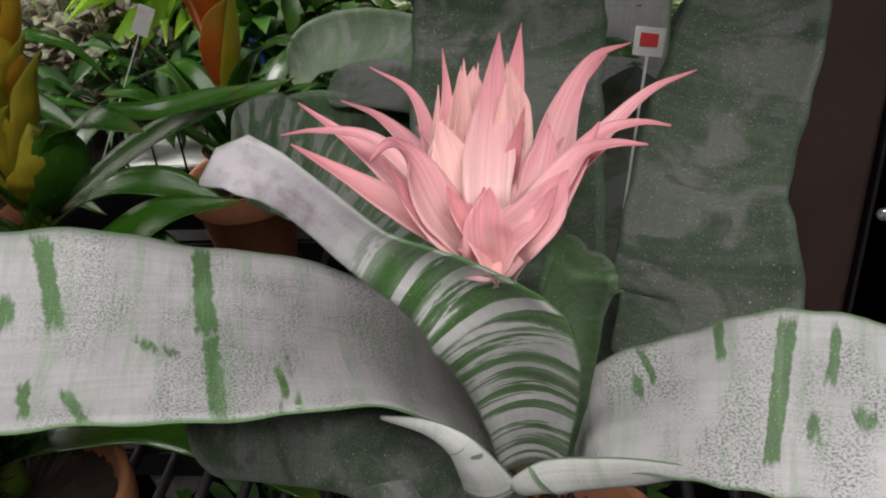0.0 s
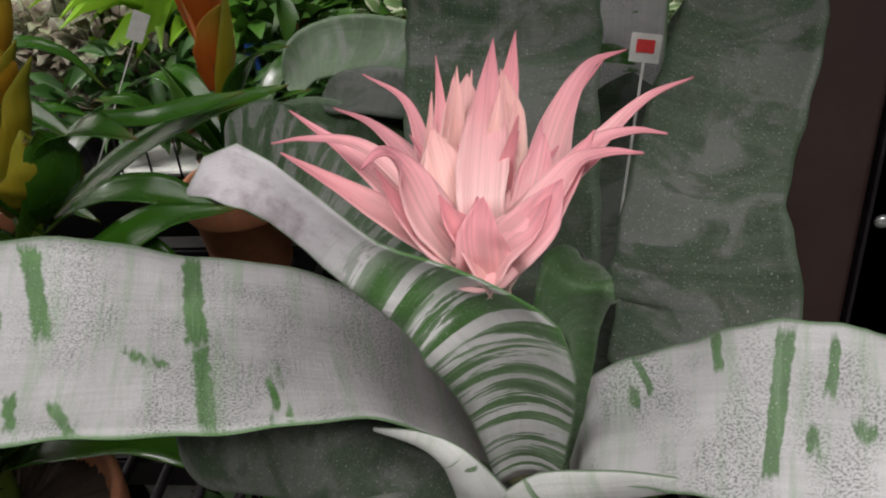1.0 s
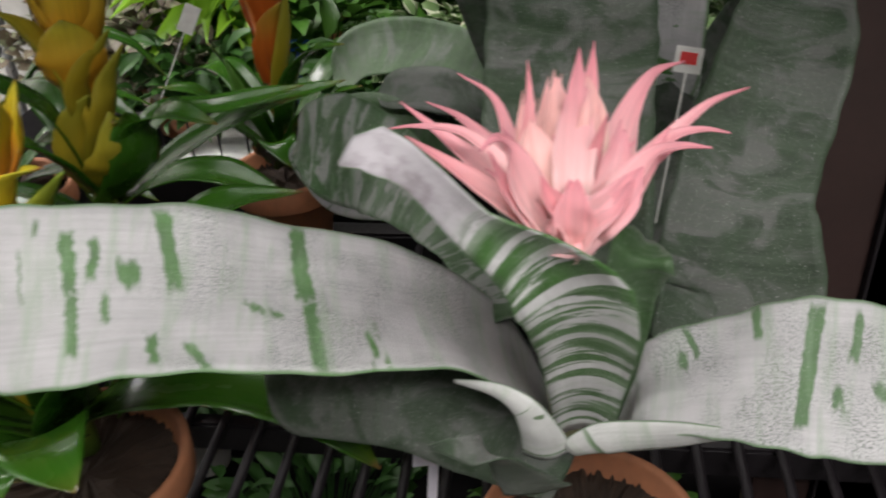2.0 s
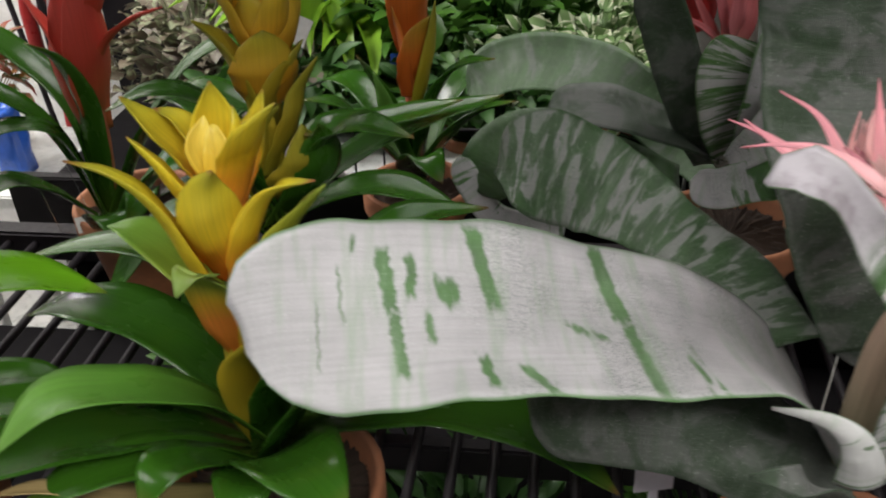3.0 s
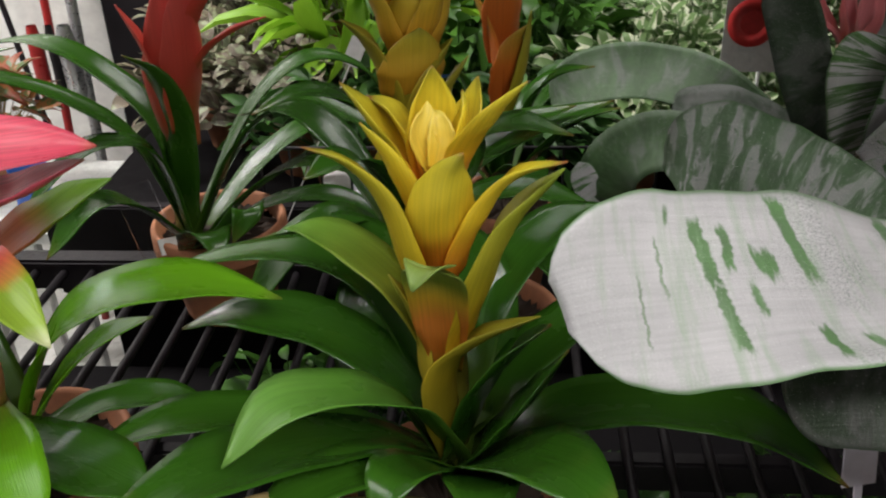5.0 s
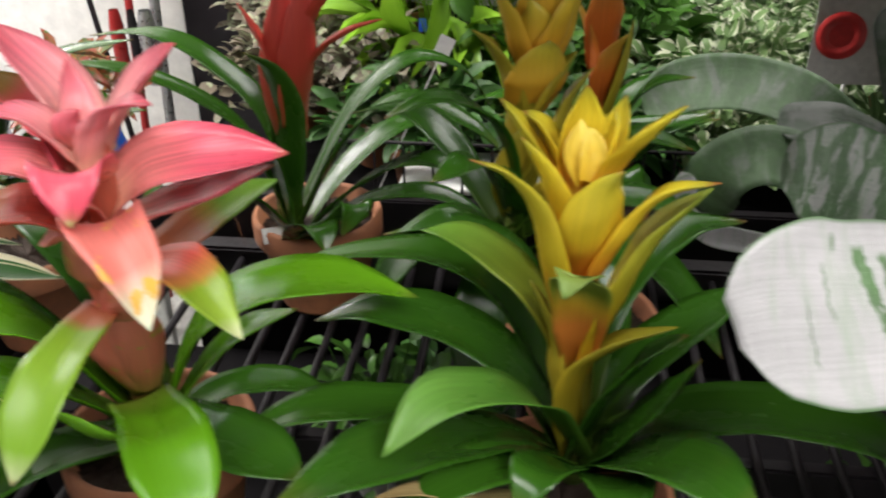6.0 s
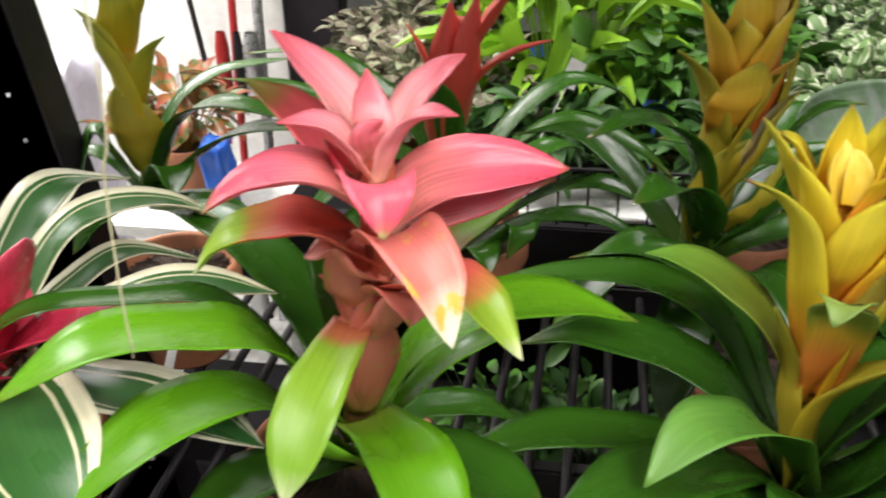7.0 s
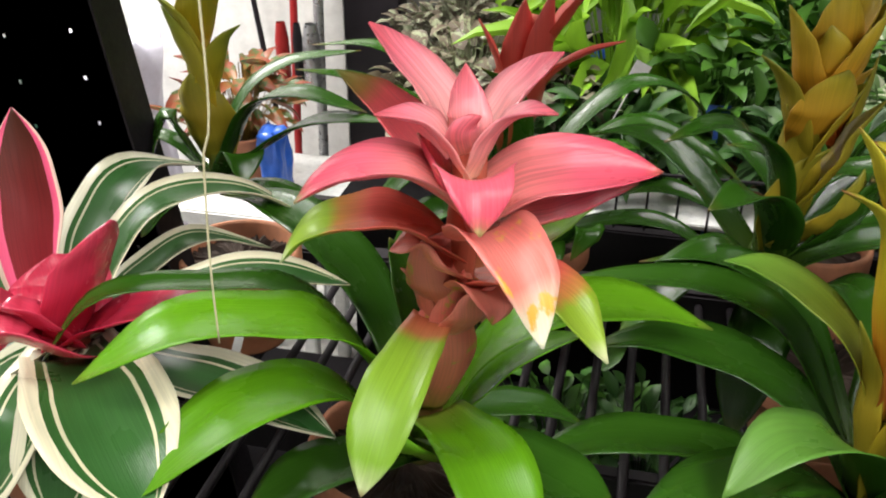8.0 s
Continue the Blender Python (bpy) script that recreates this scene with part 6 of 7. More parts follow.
blade(G_STEM, "bract", YELLOW_GREEN, [(-0.0102, -0.0131, 0.2993), (0.0116, -0.0224, 0.3551), (0.0249, -0.022, 0.386), (0.042, -0.0214, 0.4018)], 0.05, cup=0.25)
blade(G_STEM, "bract", YELLOW_GREEN, [(-0.0153, -0.0132, 0.2853), (-0.012, -0.0332, 0.3563), (-0.0257, -0.0337, 0.3914), (-0.0375, -0.0341, 0.4205)], 0.06, cup=0.25)
blade(G_STEM, "bract", YELLOW_GREEN, [(-0.0129, -0.0132, 0.3253), (-0.0127, -0.0333, 0.3923), (-0.0285, -0.0338, 0.4154), (-0.0444, -0.0344, 0.4315)], 0.05, cup=0.25)
blade(G_STEM, "bract", YELLOW_GREEN, [(-0.0147, -0.0133, 0.3623), (0.0076, -0.0326, 0.4281), (0.0078, -0.0326, 0.4561), (0.012, -0.0325, 0.4841)], 0.05, cup=0.25)
blade(G_STEM, "bract", YELLOW_GREEN, [(-0.0145, -0.0133, 0.3873), (0.0128, -0.0124, 0.4241), (0.028, -0.0119, 0.453), (0.0422, -0.0114, 0.4698)], 0.04, cup=0.25)
R_STEM = stem(R_PLANT, STEM_RED, [(-0.0303, -0.0265, 0.0817), (-0.0131, -0.029, 0.2083), (-0.0044, -0.032, 0.3201), (-0.0008, -0.0306, 0.4011)], 0.011)
blade(R_PLANT, "leaf", GREEN, [(-0.0278, -0.0261, 0.0976), (-0.0434, -0.0144, 0.244), (-0.107, 0.0045, 0.3098), (-0.1901, 0.0322, 0.337), (-0.2875, 0.0589, 0.3246)], 0.04, cup=0.12, prof='strap')
blade(R_PLANT, "leaf", GREEN, [(-0.0232, -0.0359, 0.1037), (-0.0563, -0.0549, 0.2401), (-0.1087, -0.0757, 0.3021), (-0.1793, -0.0875, 0.3346), (-0.2477, -0.0996, 0.3449)], 0.042, cup=0.12, prof='strap')
blade(R_PLANT, "leaf", GREEN, [(-0.0197, -0.0457, 0.1097), (-0.0253, -0.0839, 0.2406), (-0.0578, -0.1045, 0.269), (-0.1025, -0.1262, 0.2577), (-0.1659, -0.1493, 0.1921)], 0.045, cup=0.12, prof='strap')
blade(R_PLANT, "leaf", GREEN, [(-0.0287, -0.0358, 0.1199), (-0.0171, -0.0434, 0.2567), (-0.0183, -0.0624, 0.3241), (-0.0471, -0.0729, 0.3532)], 0.055, cup=0.12, prof='strap')
blade(R_PLANT, "leaf", GREEN, [(-0.0232, -0.0359, 0.1037), (0.0488, -0.0316, 0.2324), (0.117, -0.0385, 0.2904), (0.1951, -0.0562, 0.2732), (0.2443, -0.0651, 0.2378)], 0.05, cup=0.12, prof='strap')
blade(R_PLANT, "leaf", GREEN, [(-0.031, -0.0162, 0.1006), (0.0412, 0.0284, 0.2417), (0.1115, 0.0516, 0.3051), (0.1759, 0.0636, 0.2949), (0.2139, 0.074, 0.2415)], 0.045, cup=0.12, prof='strap')
blade(R_PLANT, "leaf", GREEN, [(-0.0127, -0.0455, 0.1095), (0.0796, -0.081, 0.2062), (0.1529, -0.1079, 0.2494), (0.2281, -0.1257, 0.2333)], 0.045, cup=0.12, prof='strap')
blade(R_PLANT, "leaf", GREEN, [(-0.0095, -0.0554, 0.1076), (0.0575, -0.1122, 0.1724), (0.0837, -0.1408, 0.2101), (0.0694, -0.1618, 0.1798)], 0.045, cup=0.12, prof='strap')
blade(R_PLANT, "leaf", GREEN, [(-0.0165, -0.0556, 0.1078), (0.0183, -0.1137, 0.1647), (0.0428, -0.1426, 0.1824), (0.0517, -0.1627, 0.1584)], 0.05, cup=0.12, prof='strap')
blade(R_PLANT, "leaf", GREEN, [(-0.0197, -0.0457, 0.1097), (-0.0476, -0.1153, 0.1998), (-0.0787, -0.156, 0.2194), (-0.1257, -0.1784, 0.1683)], 0.05, cup=0.12, prof='strap')
blade(R_PLANT, "leaf", GREEN, [(-0.0162, -0.0357, 0.1034), (0.0805, -0.0515, 0.1697), (0.1632, -0.0586, 0.1832), (0.2354, -0.0668, 0.146)], 0.04, cup=0.12, prof='strap')
blade(R_PLANT, "leaf", GREEN, [(-0.031, 0.0037, 0.0893), (0.0354, 0.067, 0.1642), (0.1044, 0.1099, 0.2023), (0.1565, 0.1412, 0.1732)], 0.045, cup=0.12, prof='strap')
blade(R_STEM, "bract", RED, [(-0.0112, -0.0336, 0.2313), (-0.0126, -0.0425, 0.3036), (-0.0076, -0.0464, 0.3625), (-0.0067, -0.0455, 0.4225)], 0.055, cup=0.25)
blade(R_STEM, "bract", RED, [(-0.0045, -0.033, 0.2531), (0.0136, -0.0461, 0.3378), (0.0194, -0.0502, 0.3887), (0.0239, -0.0493, 0.4346)], 0.06, cup=0.25)
blade(R_STEM, "bract", RED, [(0.0018, -0.0322, 0.2939), (0.0264, -0.0357, 0.3402), (0.0624, -0.0391, 0.3672), (0.1009, -0.0376, 0.382)], 0.025, cup=0.25)
blade(R_STEM, "bract", RED, [(-0.0079, -0.0328, 0.2732), (-0.026, -0.0426, 0.323), (-0.0388, -0.0425, 0.3614), (-0.0566, -0.0425, 0.398)], 0.03, cup=0.25)
blade(R_STEM, "bract", RED, [(0.0034, -0.0313, 0.3459), (0.0319, -0.0297, 0.394), (0.0477, -0.0288, 0.4175), (0.0708, -0.0275, 0.4518)], 0.05, cup=0.25)
O_STEM = stem(O_PLANT, STEM_GREEN, [(-0.0183, -0.015, 0.2238), (-0.0081, -0.0131, 0.3245), (-0.003, -0.0114, 0.4244), (-0.0015, -0.0107, 0.4724)], 0.011)
blade(O_PLANT, "leaf", GREEN, [(-0.0171, -0.0199, 0.2269), (-0.0301, -0.0388, 0.3316), (-0.0572, -0.059, 0.3729), (-0.0915, -0.07, 0.3831), (-0.1296, -0.0815, 0.3685)], 0.045, cup=0.12, prof='strap')
blade(O_PLANT, "leaf", GREEN, [(-0.0171, -0.0199, 0.2269), (0.0445, -0.0365, 0.3192), (0.0851, -0.0547, 0.3493), (0.1332, -0.0633, 0.3419)], 0.05, cup=0.12, prof='strap')
blade(O_PLANT, "leaf", GREEN, [(-0.0207, -0, 0.2276), (0.0193, 0.0623, 0.2894), (0.0708, 0.1039, 0.2821), (0.1497, 0.1466, 0.2879)], 0.05, cup=0.12, prof='strap')
blade(O_PLANT, "leaf", GREEN, [(-0.0194, -0.01, 0.2268), (0.0364, -0.0373, 0.2855), (0.0458, -0.0562, 0.3395), (0.0383, -0.0664, 0.3439)], 0.05, cup=0.12, prof='strap')
blade(O_PLANT, "leaf", GREEN, [(-0.0194, -0.01, 0.2268), (-0.0284, -0.0592, 0.3029), (-0.0539, -0.0796, 0.3301), (-0.0885, -0.1009, 0.3195)], 0.05, cup=0.12, prof='strap')
blade(O_PLANT, "leaf", GREEN, [(-0.0146, -0.0099, 0.2206), (0.0521, -0.0171, 0.2627), (0.1052, -0.0153, 0.2679), (0.1674, -0.0136, 0.2429)], 0.05, cup=0.12, prof='strap')
blade(O_PLANT, "leaf", GREEN, [(-0.0217, 0.0198, 0.2164), (0.0354, 0.0822, 0.2476), (0.1028, 0.1248, 0.2717), (0.192, 0.1679, 0.2852)], 0.05, cup=0.12, prof='strap')
blade(O_PLANT, "leaf", GREEN, [(-0.0302, 0.0096, 0.2218), (-0.0965, 0.0784, 0.2828), (-0.1483, 0.1169, 0.2978), (-0.2084, 0.1348, 0.2834)], 0.045, cup=0.12, prof='strap')
blade(O_STEM, "bract", ORANGE, [(-0.0062, -0.0177, 0.3496), (0.0015, -0.0369, 0.3836), (0.0046, -0.0414, 0.4106), (0.0073, -0.0461, 0.4286)], 0.062, cup=0.25)
blade(O_STEM, "bract", OLIVE, [(-0.0089, -0.0181, 0.3276), (-0.0271, -0.0229, 0.3783), (-0.0399, -0.0279, 0.4108), (-0.0591, -0.0332, 0.4325)], 0.05, cup=0.25)
blade(O_STEM, "bract", ORANGE, [(-0.0079, -0.0125, 0.3635), (-0.0232, -0.0173, 0.4121), (-0.032, -0.0221, 0.4435), (-0.044, -0.0271, 0.473)], 0.05, cup=0.25)
blade(O_STEM, "bract", ORANGE, [(-0.0071, -0.0075, 0.3614), (0.0195, -0.0059, 0.4126), (0.0274, -0.0052, 0.4413), (0.0366, -0.0043, 0.4791)], 0.045, cup=0.25)
blade(O_STEM, "bract", ORANGE, [(-0.0039, -0.0119, 0.3944), (0.002, -0.021, 0.4464), (0.0008, -0.0206, 0.4705), (-0.0005, -0.0203, 0.4925)], 0.05, cup=0.25)
blade(O_STEM, "bract", OLIVE, [(-0.0123, -0.0189, 0.2817), (0.0199, -0.027, 0.3419), (0.0277, -0.0263, 0.3686), (0.0457, -0.0252, 0.3991)], 0.045, cup=0.25)
blade(O_STEM, "bract", OLIVE, [(-0.0133, -0.0194, 0.2517), (0.0303, -0.0472, 0.3019), (0.0346, -0.0566, 0.3349), (0.0341, -0.0564, 0.3499)], 0.06, cup=0.25)
blade(O_STEM, "bract", ORANGE, [(-0.0032, -0.0069, 0.3923), (0.0163, 0.0046, 0.4485), (0.0239, 0.0051, 0.4673), (0.0282, 0.0156, 0.488)], 0.04, cup=0.25)
blade(O_STEM, "bract", OLIVE, [(-0.0089, -0.0181, 0.3276), (0.0038, -0.0271, 0.3694), (0.0191, -0.0162, 0.3908), (0.0317, -0.0155, 0.4104)], 0.05, cup=0.25)
blade(O_STEM, "bract", OLIVE, [(-0.0136, -0.014, 0.2787), (-0.0186, -0.0234, 0.33), (-0.0194, -0.0279, 0.3641), (-0.0323, -0.0329, 0.3927)], 0.05, cup=0.25)
blade(O_STEM, "bract", ORANGE, [(-0.0052, -0.0172, 0.3805), (-0.0084, -0.0317, 0.4219), (-0.0066, -0.0363, 0.4429), (-0.011, -0.0362, 0.4611)], 0.045, cup=0.25)
blade(O_STEM, "bract", ORANGE, [(-0.0022, -0.0171, 0.3804), (0.0169, -0.0307, 0.4311), (0.0227, -0.0352, 0.451), (0.0304, -0.0346, 0.4738)], 0.045, cup=0.25)
blade(O_STEM, "bract", OLIVE, [(-0.0155, -0.0145, 0.2487), (-0.0165, -0.0288, 0.298), (-0.0072, -0.033, 0.3338), (0.0087, -0.0371, 0.3574)], 0.05, cup=0.25)
blade(O_PLANT, "leaf", GREEN, [(-0.01, -0.02, 0.2), (-0.05, -0.07, 0.27), (-0.1, -0.1, 0.26), (-0.15, -0.13, 0.2)], 0.05, cup=0.12, prof='strap')
blade(O_PLANT, "leaf", GREEN, [(0.0, -0.03, 0.2), (0.03, -0.09, 0.26), (0.06, -0.13, 0.24), (0.08, -0.16, 0.17)], 0.05, cup=0.12, prof='strap')
blade(O_PLANT, "leaf", GREEN, [(-0.01, -0.03, 0.2), (-0.02, -0.1, 0.25), (-0.04, -0.15, 0.22), (-0.05, -0.18, 0.15)], 0.052, cup=0.12, prof='strap')
blade(O_PLANT, "leaf", GREEN, [(0.02, -0.02, 0.2), (0.09, -0.06, 0.24), (0.14, -0.09, 0.21), (0.18, -0.1, 0.15)], 0.048, cup=0.12, prof='strap')
Q_STEM = stem(Q_PLANT, STEM_RED, [(-0.0046, -0.0055, 0.1127), (-0.0055, -0.0039, 0.2147), (-0.0065, -0.0025, 0.3007), (-0.0064, -0.0012, 0.3807)], 0.011)
blade(Q_PLANT, "leaf", GREEN, [(-0.0034, -0.0154, 0.1179), (-0.019, -0.0442, 0.2024), (-0.0347, -0.0635, 0.2617), (-0.0566, -0.073, 0.3059)], 0.04, cup=0.12, prof='strap')
blade(Q_PLANT, "leaf", GREEN_LIGHT, [(-0.0023, -0.0253, 0.1231), (-0.0216, -0.0739, 0.2229), (-0.0285, -0.0834, 0.2631), (-0.0365, -0.083, 0.2901)], 0.03, cup=0.12, prof='strap')
blade(Q_PLANT, "leaf", GREEN, [(-0.0023, -0.0253, 0.1231), (0.023, -0.0432, 0.2324), (0.0572, -0.0519, 0.2855), (0.1023, -0.0611, 0.2996)], 0.05, cup=0.12, prof='strap')
blade(Q_PLANT, "leaf", GREEN, [(-0.0023, -0.0253, 0.1231), (0.0444, -0.0735, 0.2018), (0.0846, -0.0922, 0.2471), (0.1288, -0.1014, 0.2653)], 0.05, cup=0.12, prof='strap')
blade(Q_PLANT, "leaf", GREEN, [(-0.0023, -0.0253, 0.1231), (-0.0448, -0.0647, 0.1967), (-0.0806, -0.0743, 0.2439), (-0.1235, -0.0847, 0.2551)], 0.05, cup=0.12, prof='strap')
blade(Q_PLANT, "leaf", GREEN, [(-0.0068, 0.0144, 0.1104), (0.0355, 0.0765, 0.2044), (0.093, 0.1176, 0.2277), (0.1557, 0.1378, 0.1883)], 0.05, cup=0.12, prof='strap')
blade(Q_PLANT, "leaf", GREEN, [(-0.0068, 0.0144, 0.1104), (-0.0715, 0.0747, 0.1795), (-0.122, 0.1145, 0.2028), (-0.1913, 0.1332, 0.1786)], 0.05, cup=0.12, prof='strap')
blade(Q_PLANT, "leaf", GREEN, [(-0.0023, -0.0253, 0.1231), (0.0127, -0.1041, 0.1874), (0.028, -0.1236, 0.2047), (0.0482, -0.1438, 0.18)], 0.05, cup=0.12, prof='strap')
blade(Q_STEM, "bract", ORANGE_RED, [(-0.0014, -0.0085, 0.2318), (0.0088, -0.0225, 0.287), (0.0129, -0.027, 0.3161), (0.0239, -0.0315, 0.3392)], 0.055, cup=0.25)
blade(Q_STEM, "bract", ORANGE_RED, [(-0.0044, -0.0085, 0.2388), (-0.0153, -0.0125, 0.3049), (-0.0263, -0.012, 0.3449), (-0.0413, -0.0116, 0.3779)], 0.05, cup=0.25)
blade(Q_STEM, "bract", ORANGE_RED, [(-0.0024, -0.0076, 0.2888), (0.0008, -0.0215, 0.354), (0.0018, -0.021, 0.386), (0.0059, -0.0203, 0.423)], 0.055, cup=0.25)
blade(Q_STEM, "bract", OLIVE, [(-0.0034, -0.0141, 0.1959), (0.0148, -0.0229, 0.259), (0.0258, -0.0219, 0.308), (0.0298, -0.0211, 0.354)], 0.04, cup=0.25)
B_STEM = stem(B_PLANT, STEM_PALE, [(-0.0029, -0.0187, 0.2406), (-0.0296, -0.0376, 0.3249), (-0.0415, -0.0474, 0.3511)], 0.012)
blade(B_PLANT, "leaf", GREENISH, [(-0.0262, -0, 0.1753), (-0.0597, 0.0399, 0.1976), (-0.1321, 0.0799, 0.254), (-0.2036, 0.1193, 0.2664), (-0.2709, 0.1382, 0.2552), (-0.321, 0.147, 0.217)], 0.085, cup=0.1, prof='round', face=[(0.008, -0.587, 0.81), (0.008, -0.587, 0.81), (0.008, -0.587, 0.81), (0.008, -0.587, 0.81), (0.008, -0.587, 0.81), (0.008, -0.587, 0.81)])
blade(B_PLANT, "leaf", STRIPED, [(0.0166, -0.059, 0.2072), (-0.0109, -0.0981, 0.2839), (-0.0257, -0.1073, 0.3401), (-0.0137, -0.1067, 0.3731)], 0.1, cup=0.1, prof='round', face=[(-0.187, -0.999, 0.216), (-0.187, -0.999, 0.216), (-0.187, -0.999, 0.216), (-0.187, -0.999, 0.216)])
blade(B_PLANT, "leaf", SILVER, [(0.0218, -0.0787, 0.2186), (0.0244, -0.1175, 0.2932), (0.0335, -0.1263, 0.3593), (0.0326, -0.1255, 0.4103), (0.0115, -0.1153, 0.4372)], 0.13, cup=0.1, prof='round', face=[(0.013, -0.997, 0.216), (0.013, -0.997, 0.216), (0.013, -0.997, 0.216), (0.013, -0.997, 0.216), (0.013, -0.997, 0.216)])
blade(B_PLANT, "leaf", SILVER_SHADED, [(-0.0491, -0.0793, 0.2366), (-0.0721, -0.0786, 0.2986), (-0.0971, -0.0778, 0.3676), (-0.12, -0.0771, 0.4266)], 0.055, cup=0.1, prof='round', face=[(-0.49, -0.803, 0.213), (-0.49, -0.803, 0.213), (-0.49, -0.803, 0.213), (-0.49, -0.803, 0.213)])
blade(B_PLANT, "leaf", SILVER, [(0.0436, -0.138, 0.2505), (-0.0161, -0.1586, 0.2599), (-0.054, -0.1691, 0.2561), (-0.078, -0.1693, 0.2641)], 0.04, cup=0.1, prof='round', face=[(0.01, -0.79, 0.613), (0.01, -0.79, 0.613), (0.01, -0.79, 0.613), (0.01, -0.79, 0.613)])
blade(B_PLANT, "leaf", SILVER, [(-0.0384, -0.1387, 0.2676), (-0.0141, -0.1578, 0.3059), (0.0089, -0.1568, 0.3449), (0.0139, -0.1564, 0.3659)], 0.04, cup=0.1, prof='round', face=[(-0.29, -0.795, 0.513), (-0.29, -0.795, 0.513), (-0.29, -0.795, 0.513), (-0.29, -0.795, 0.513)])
blade(B_PLANT, "leaf", SILVER_SHADED, [(-0.0294, -0.059, 0.2403), (-0.0881, -0.0792, 0.2736), (-0.131, -0.0894, 0.2938), (-0.165, -0.0897, 0.3018), (-0.214, -0.0904, 0.2989)], 0.07, cup=0.1, prof='round', face=[(0.004, -0.284, 1), (0.004, -0.284, 1), (0.004, -0.284, 1), (0.004, -0.284, 1), (0.004, -0.284, 1)])
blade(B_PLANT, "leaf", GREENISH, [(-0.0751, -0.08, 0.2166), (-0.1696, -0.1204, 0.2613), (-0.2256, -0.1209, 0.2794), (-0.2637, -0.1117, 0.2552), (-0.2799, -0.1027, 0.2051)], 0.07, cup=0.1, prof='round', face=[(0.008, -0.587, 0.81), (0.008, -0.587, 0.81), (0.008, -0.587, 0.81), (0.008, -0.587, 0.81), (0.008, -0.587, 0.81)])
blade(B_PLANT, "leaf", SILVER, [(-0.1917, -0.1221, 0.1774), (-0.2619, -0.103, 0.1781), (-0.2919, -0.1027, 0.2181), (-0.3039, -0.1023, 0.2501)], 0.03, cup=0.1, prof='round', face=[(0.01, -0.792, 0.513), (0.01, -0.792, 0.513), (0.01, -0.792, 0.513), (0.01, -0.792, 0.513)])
blade(B_PLANT, "leaf", SILVER_SHADED, [(0.0702, -0.0282, 0.2127), (0.1446, 0.0237, 0.2698), (0.2031, 0.0654, 0.3321), (0.2319, 0.0867, 0.3868)], 0.1, cup=0.1, prof='round', face=[(0.211, -0.891, 0.415), (0.211, -0.891, 0.415), (0.211, -0.891, 0.415), (0.211, -0.891, 0.415)])
blade(B_PLANT, "leaf", SILVER_SHADED, [(0.0516, 0.0223, 0.2559), (0.0676, 0.1035, 0.3186), (0.0722, 0.1447, 0.3839), (0.0768, 0.1755, 0.4324)], 0.11, cup=0.1, prof='round', face=[(0.013, -0.995, 0.316), (0.013, -0.995, 0.316), (0.013, -0.995, 0.316), (0.013, -0.995, 0.316)])
blade(B_STEM, "bract", PINK_DUSKY, [(-0.0395, -0.0475, 0.3401), (-0.0583, -0.0573, 0.3663), (-0.0792, -0.0673, 0.3834), (-0.0961, -0.0772, 0.3996)], 0.0124, cup=0.25, prof='spear', face=[(0.007, -0.484, 1.01), (0.007, -0.484, 1.01), (0.007, -0.484, 1.01), (0.007, -0.484, 1.01)])
blade(B_STEM, "bract", PINK_DUSKY, [(-0.0395, -0.0475, 0.3401), (-0.0644, -0.0472, 0.3801), (-0.0754, -0.0469, 0.4021), (-0.0804, -0.0467, 0.4231)], 0.0136, cup=0.25, prof='spear', face=[(0.007, -0.484, 1.01), (0.007, -0.484, 1.01), (0.007, -0.484, 1.01), (0.007, -0.484, 1.01)])
blade(B_STEM, "bract", PINK_DUSKY, [(-0.0374, -0.0524, 0.3422), (-0.0502, -0.0669, 0.3864), (-0.0572, -0.0665, 0.4134), (-0.0583, -0.0562, 0.4363)], 0.0161, cup=0.25, prof='spear', face=[(0.007, -0.484, 1.01), (0.007, -0.484, 1.01), (0.007, -0.484, 1.01), (0.007, -0.484, 1.01)])
blade(B_STEM, "bract", PINK_DUSKY, [(-0.0363, -0.0574, 0.3433), (-0.0401, -0.0767, 0.3896), (-0.039, -0.0763, 0.4166), (-0.0352, -0.0658, 0.4394)], 0.0186, cup=0.25, prof='spear', face=[(0.007, -0.484, 1.01), (0.007, -0.484, 1.01), (0.007, -0.484, 1.01), (0.007, -0.484, 1.01)])
blade(B_STEM, "bract", PINK_DUSKY, [(-0.0333, -0.0574, 0.3432), (-0.0262, -0.0667, 0.3814), (-0.0252, -0.0662, 0.4074), (-0.0192, -0.0657, 0.4334)], 0.0161, cup=0.25, prof='spear', face=[(0.007, -0.484, 1.01), (0.007, -0.484, 1.01), (0.007, -0.484, 1.01), (0.007, -0.484, 1.01)])
blade(B_STEM, "bract", PINK_DUSKY, [(-0.0376, -0.0375, 0.3419), (-0.0407, -0.0266, 0.3958), (-0.0427, -0.0262, 0.4238), (-0.0427, -0.0259, 0.4398)], 0.0186, cup=0.25, prof='spear', face=[(0.007, -0.484, 1.01), (0.007, -0.484, 1.01), (0.007, -0.484, 1.01), (0.007, -0.484, 1.01)])
blade(B_STEM, "bract", PINK_DUSKY, [(-0.0296, -0.0374, 0.3419), (-0.0168, -0.0164, 0.3926), (-0.0079, -0.0057, 0.4234), (0.0031, -0.0052, 0.4504)], 0.0149, cup=0.25, prof='spear', face=[(0.007, -0.484, 1.01), (0.007, -0.484, 1.01), (0.007, -0.484, 1.01), (0.007, -0.484, 1.01)])
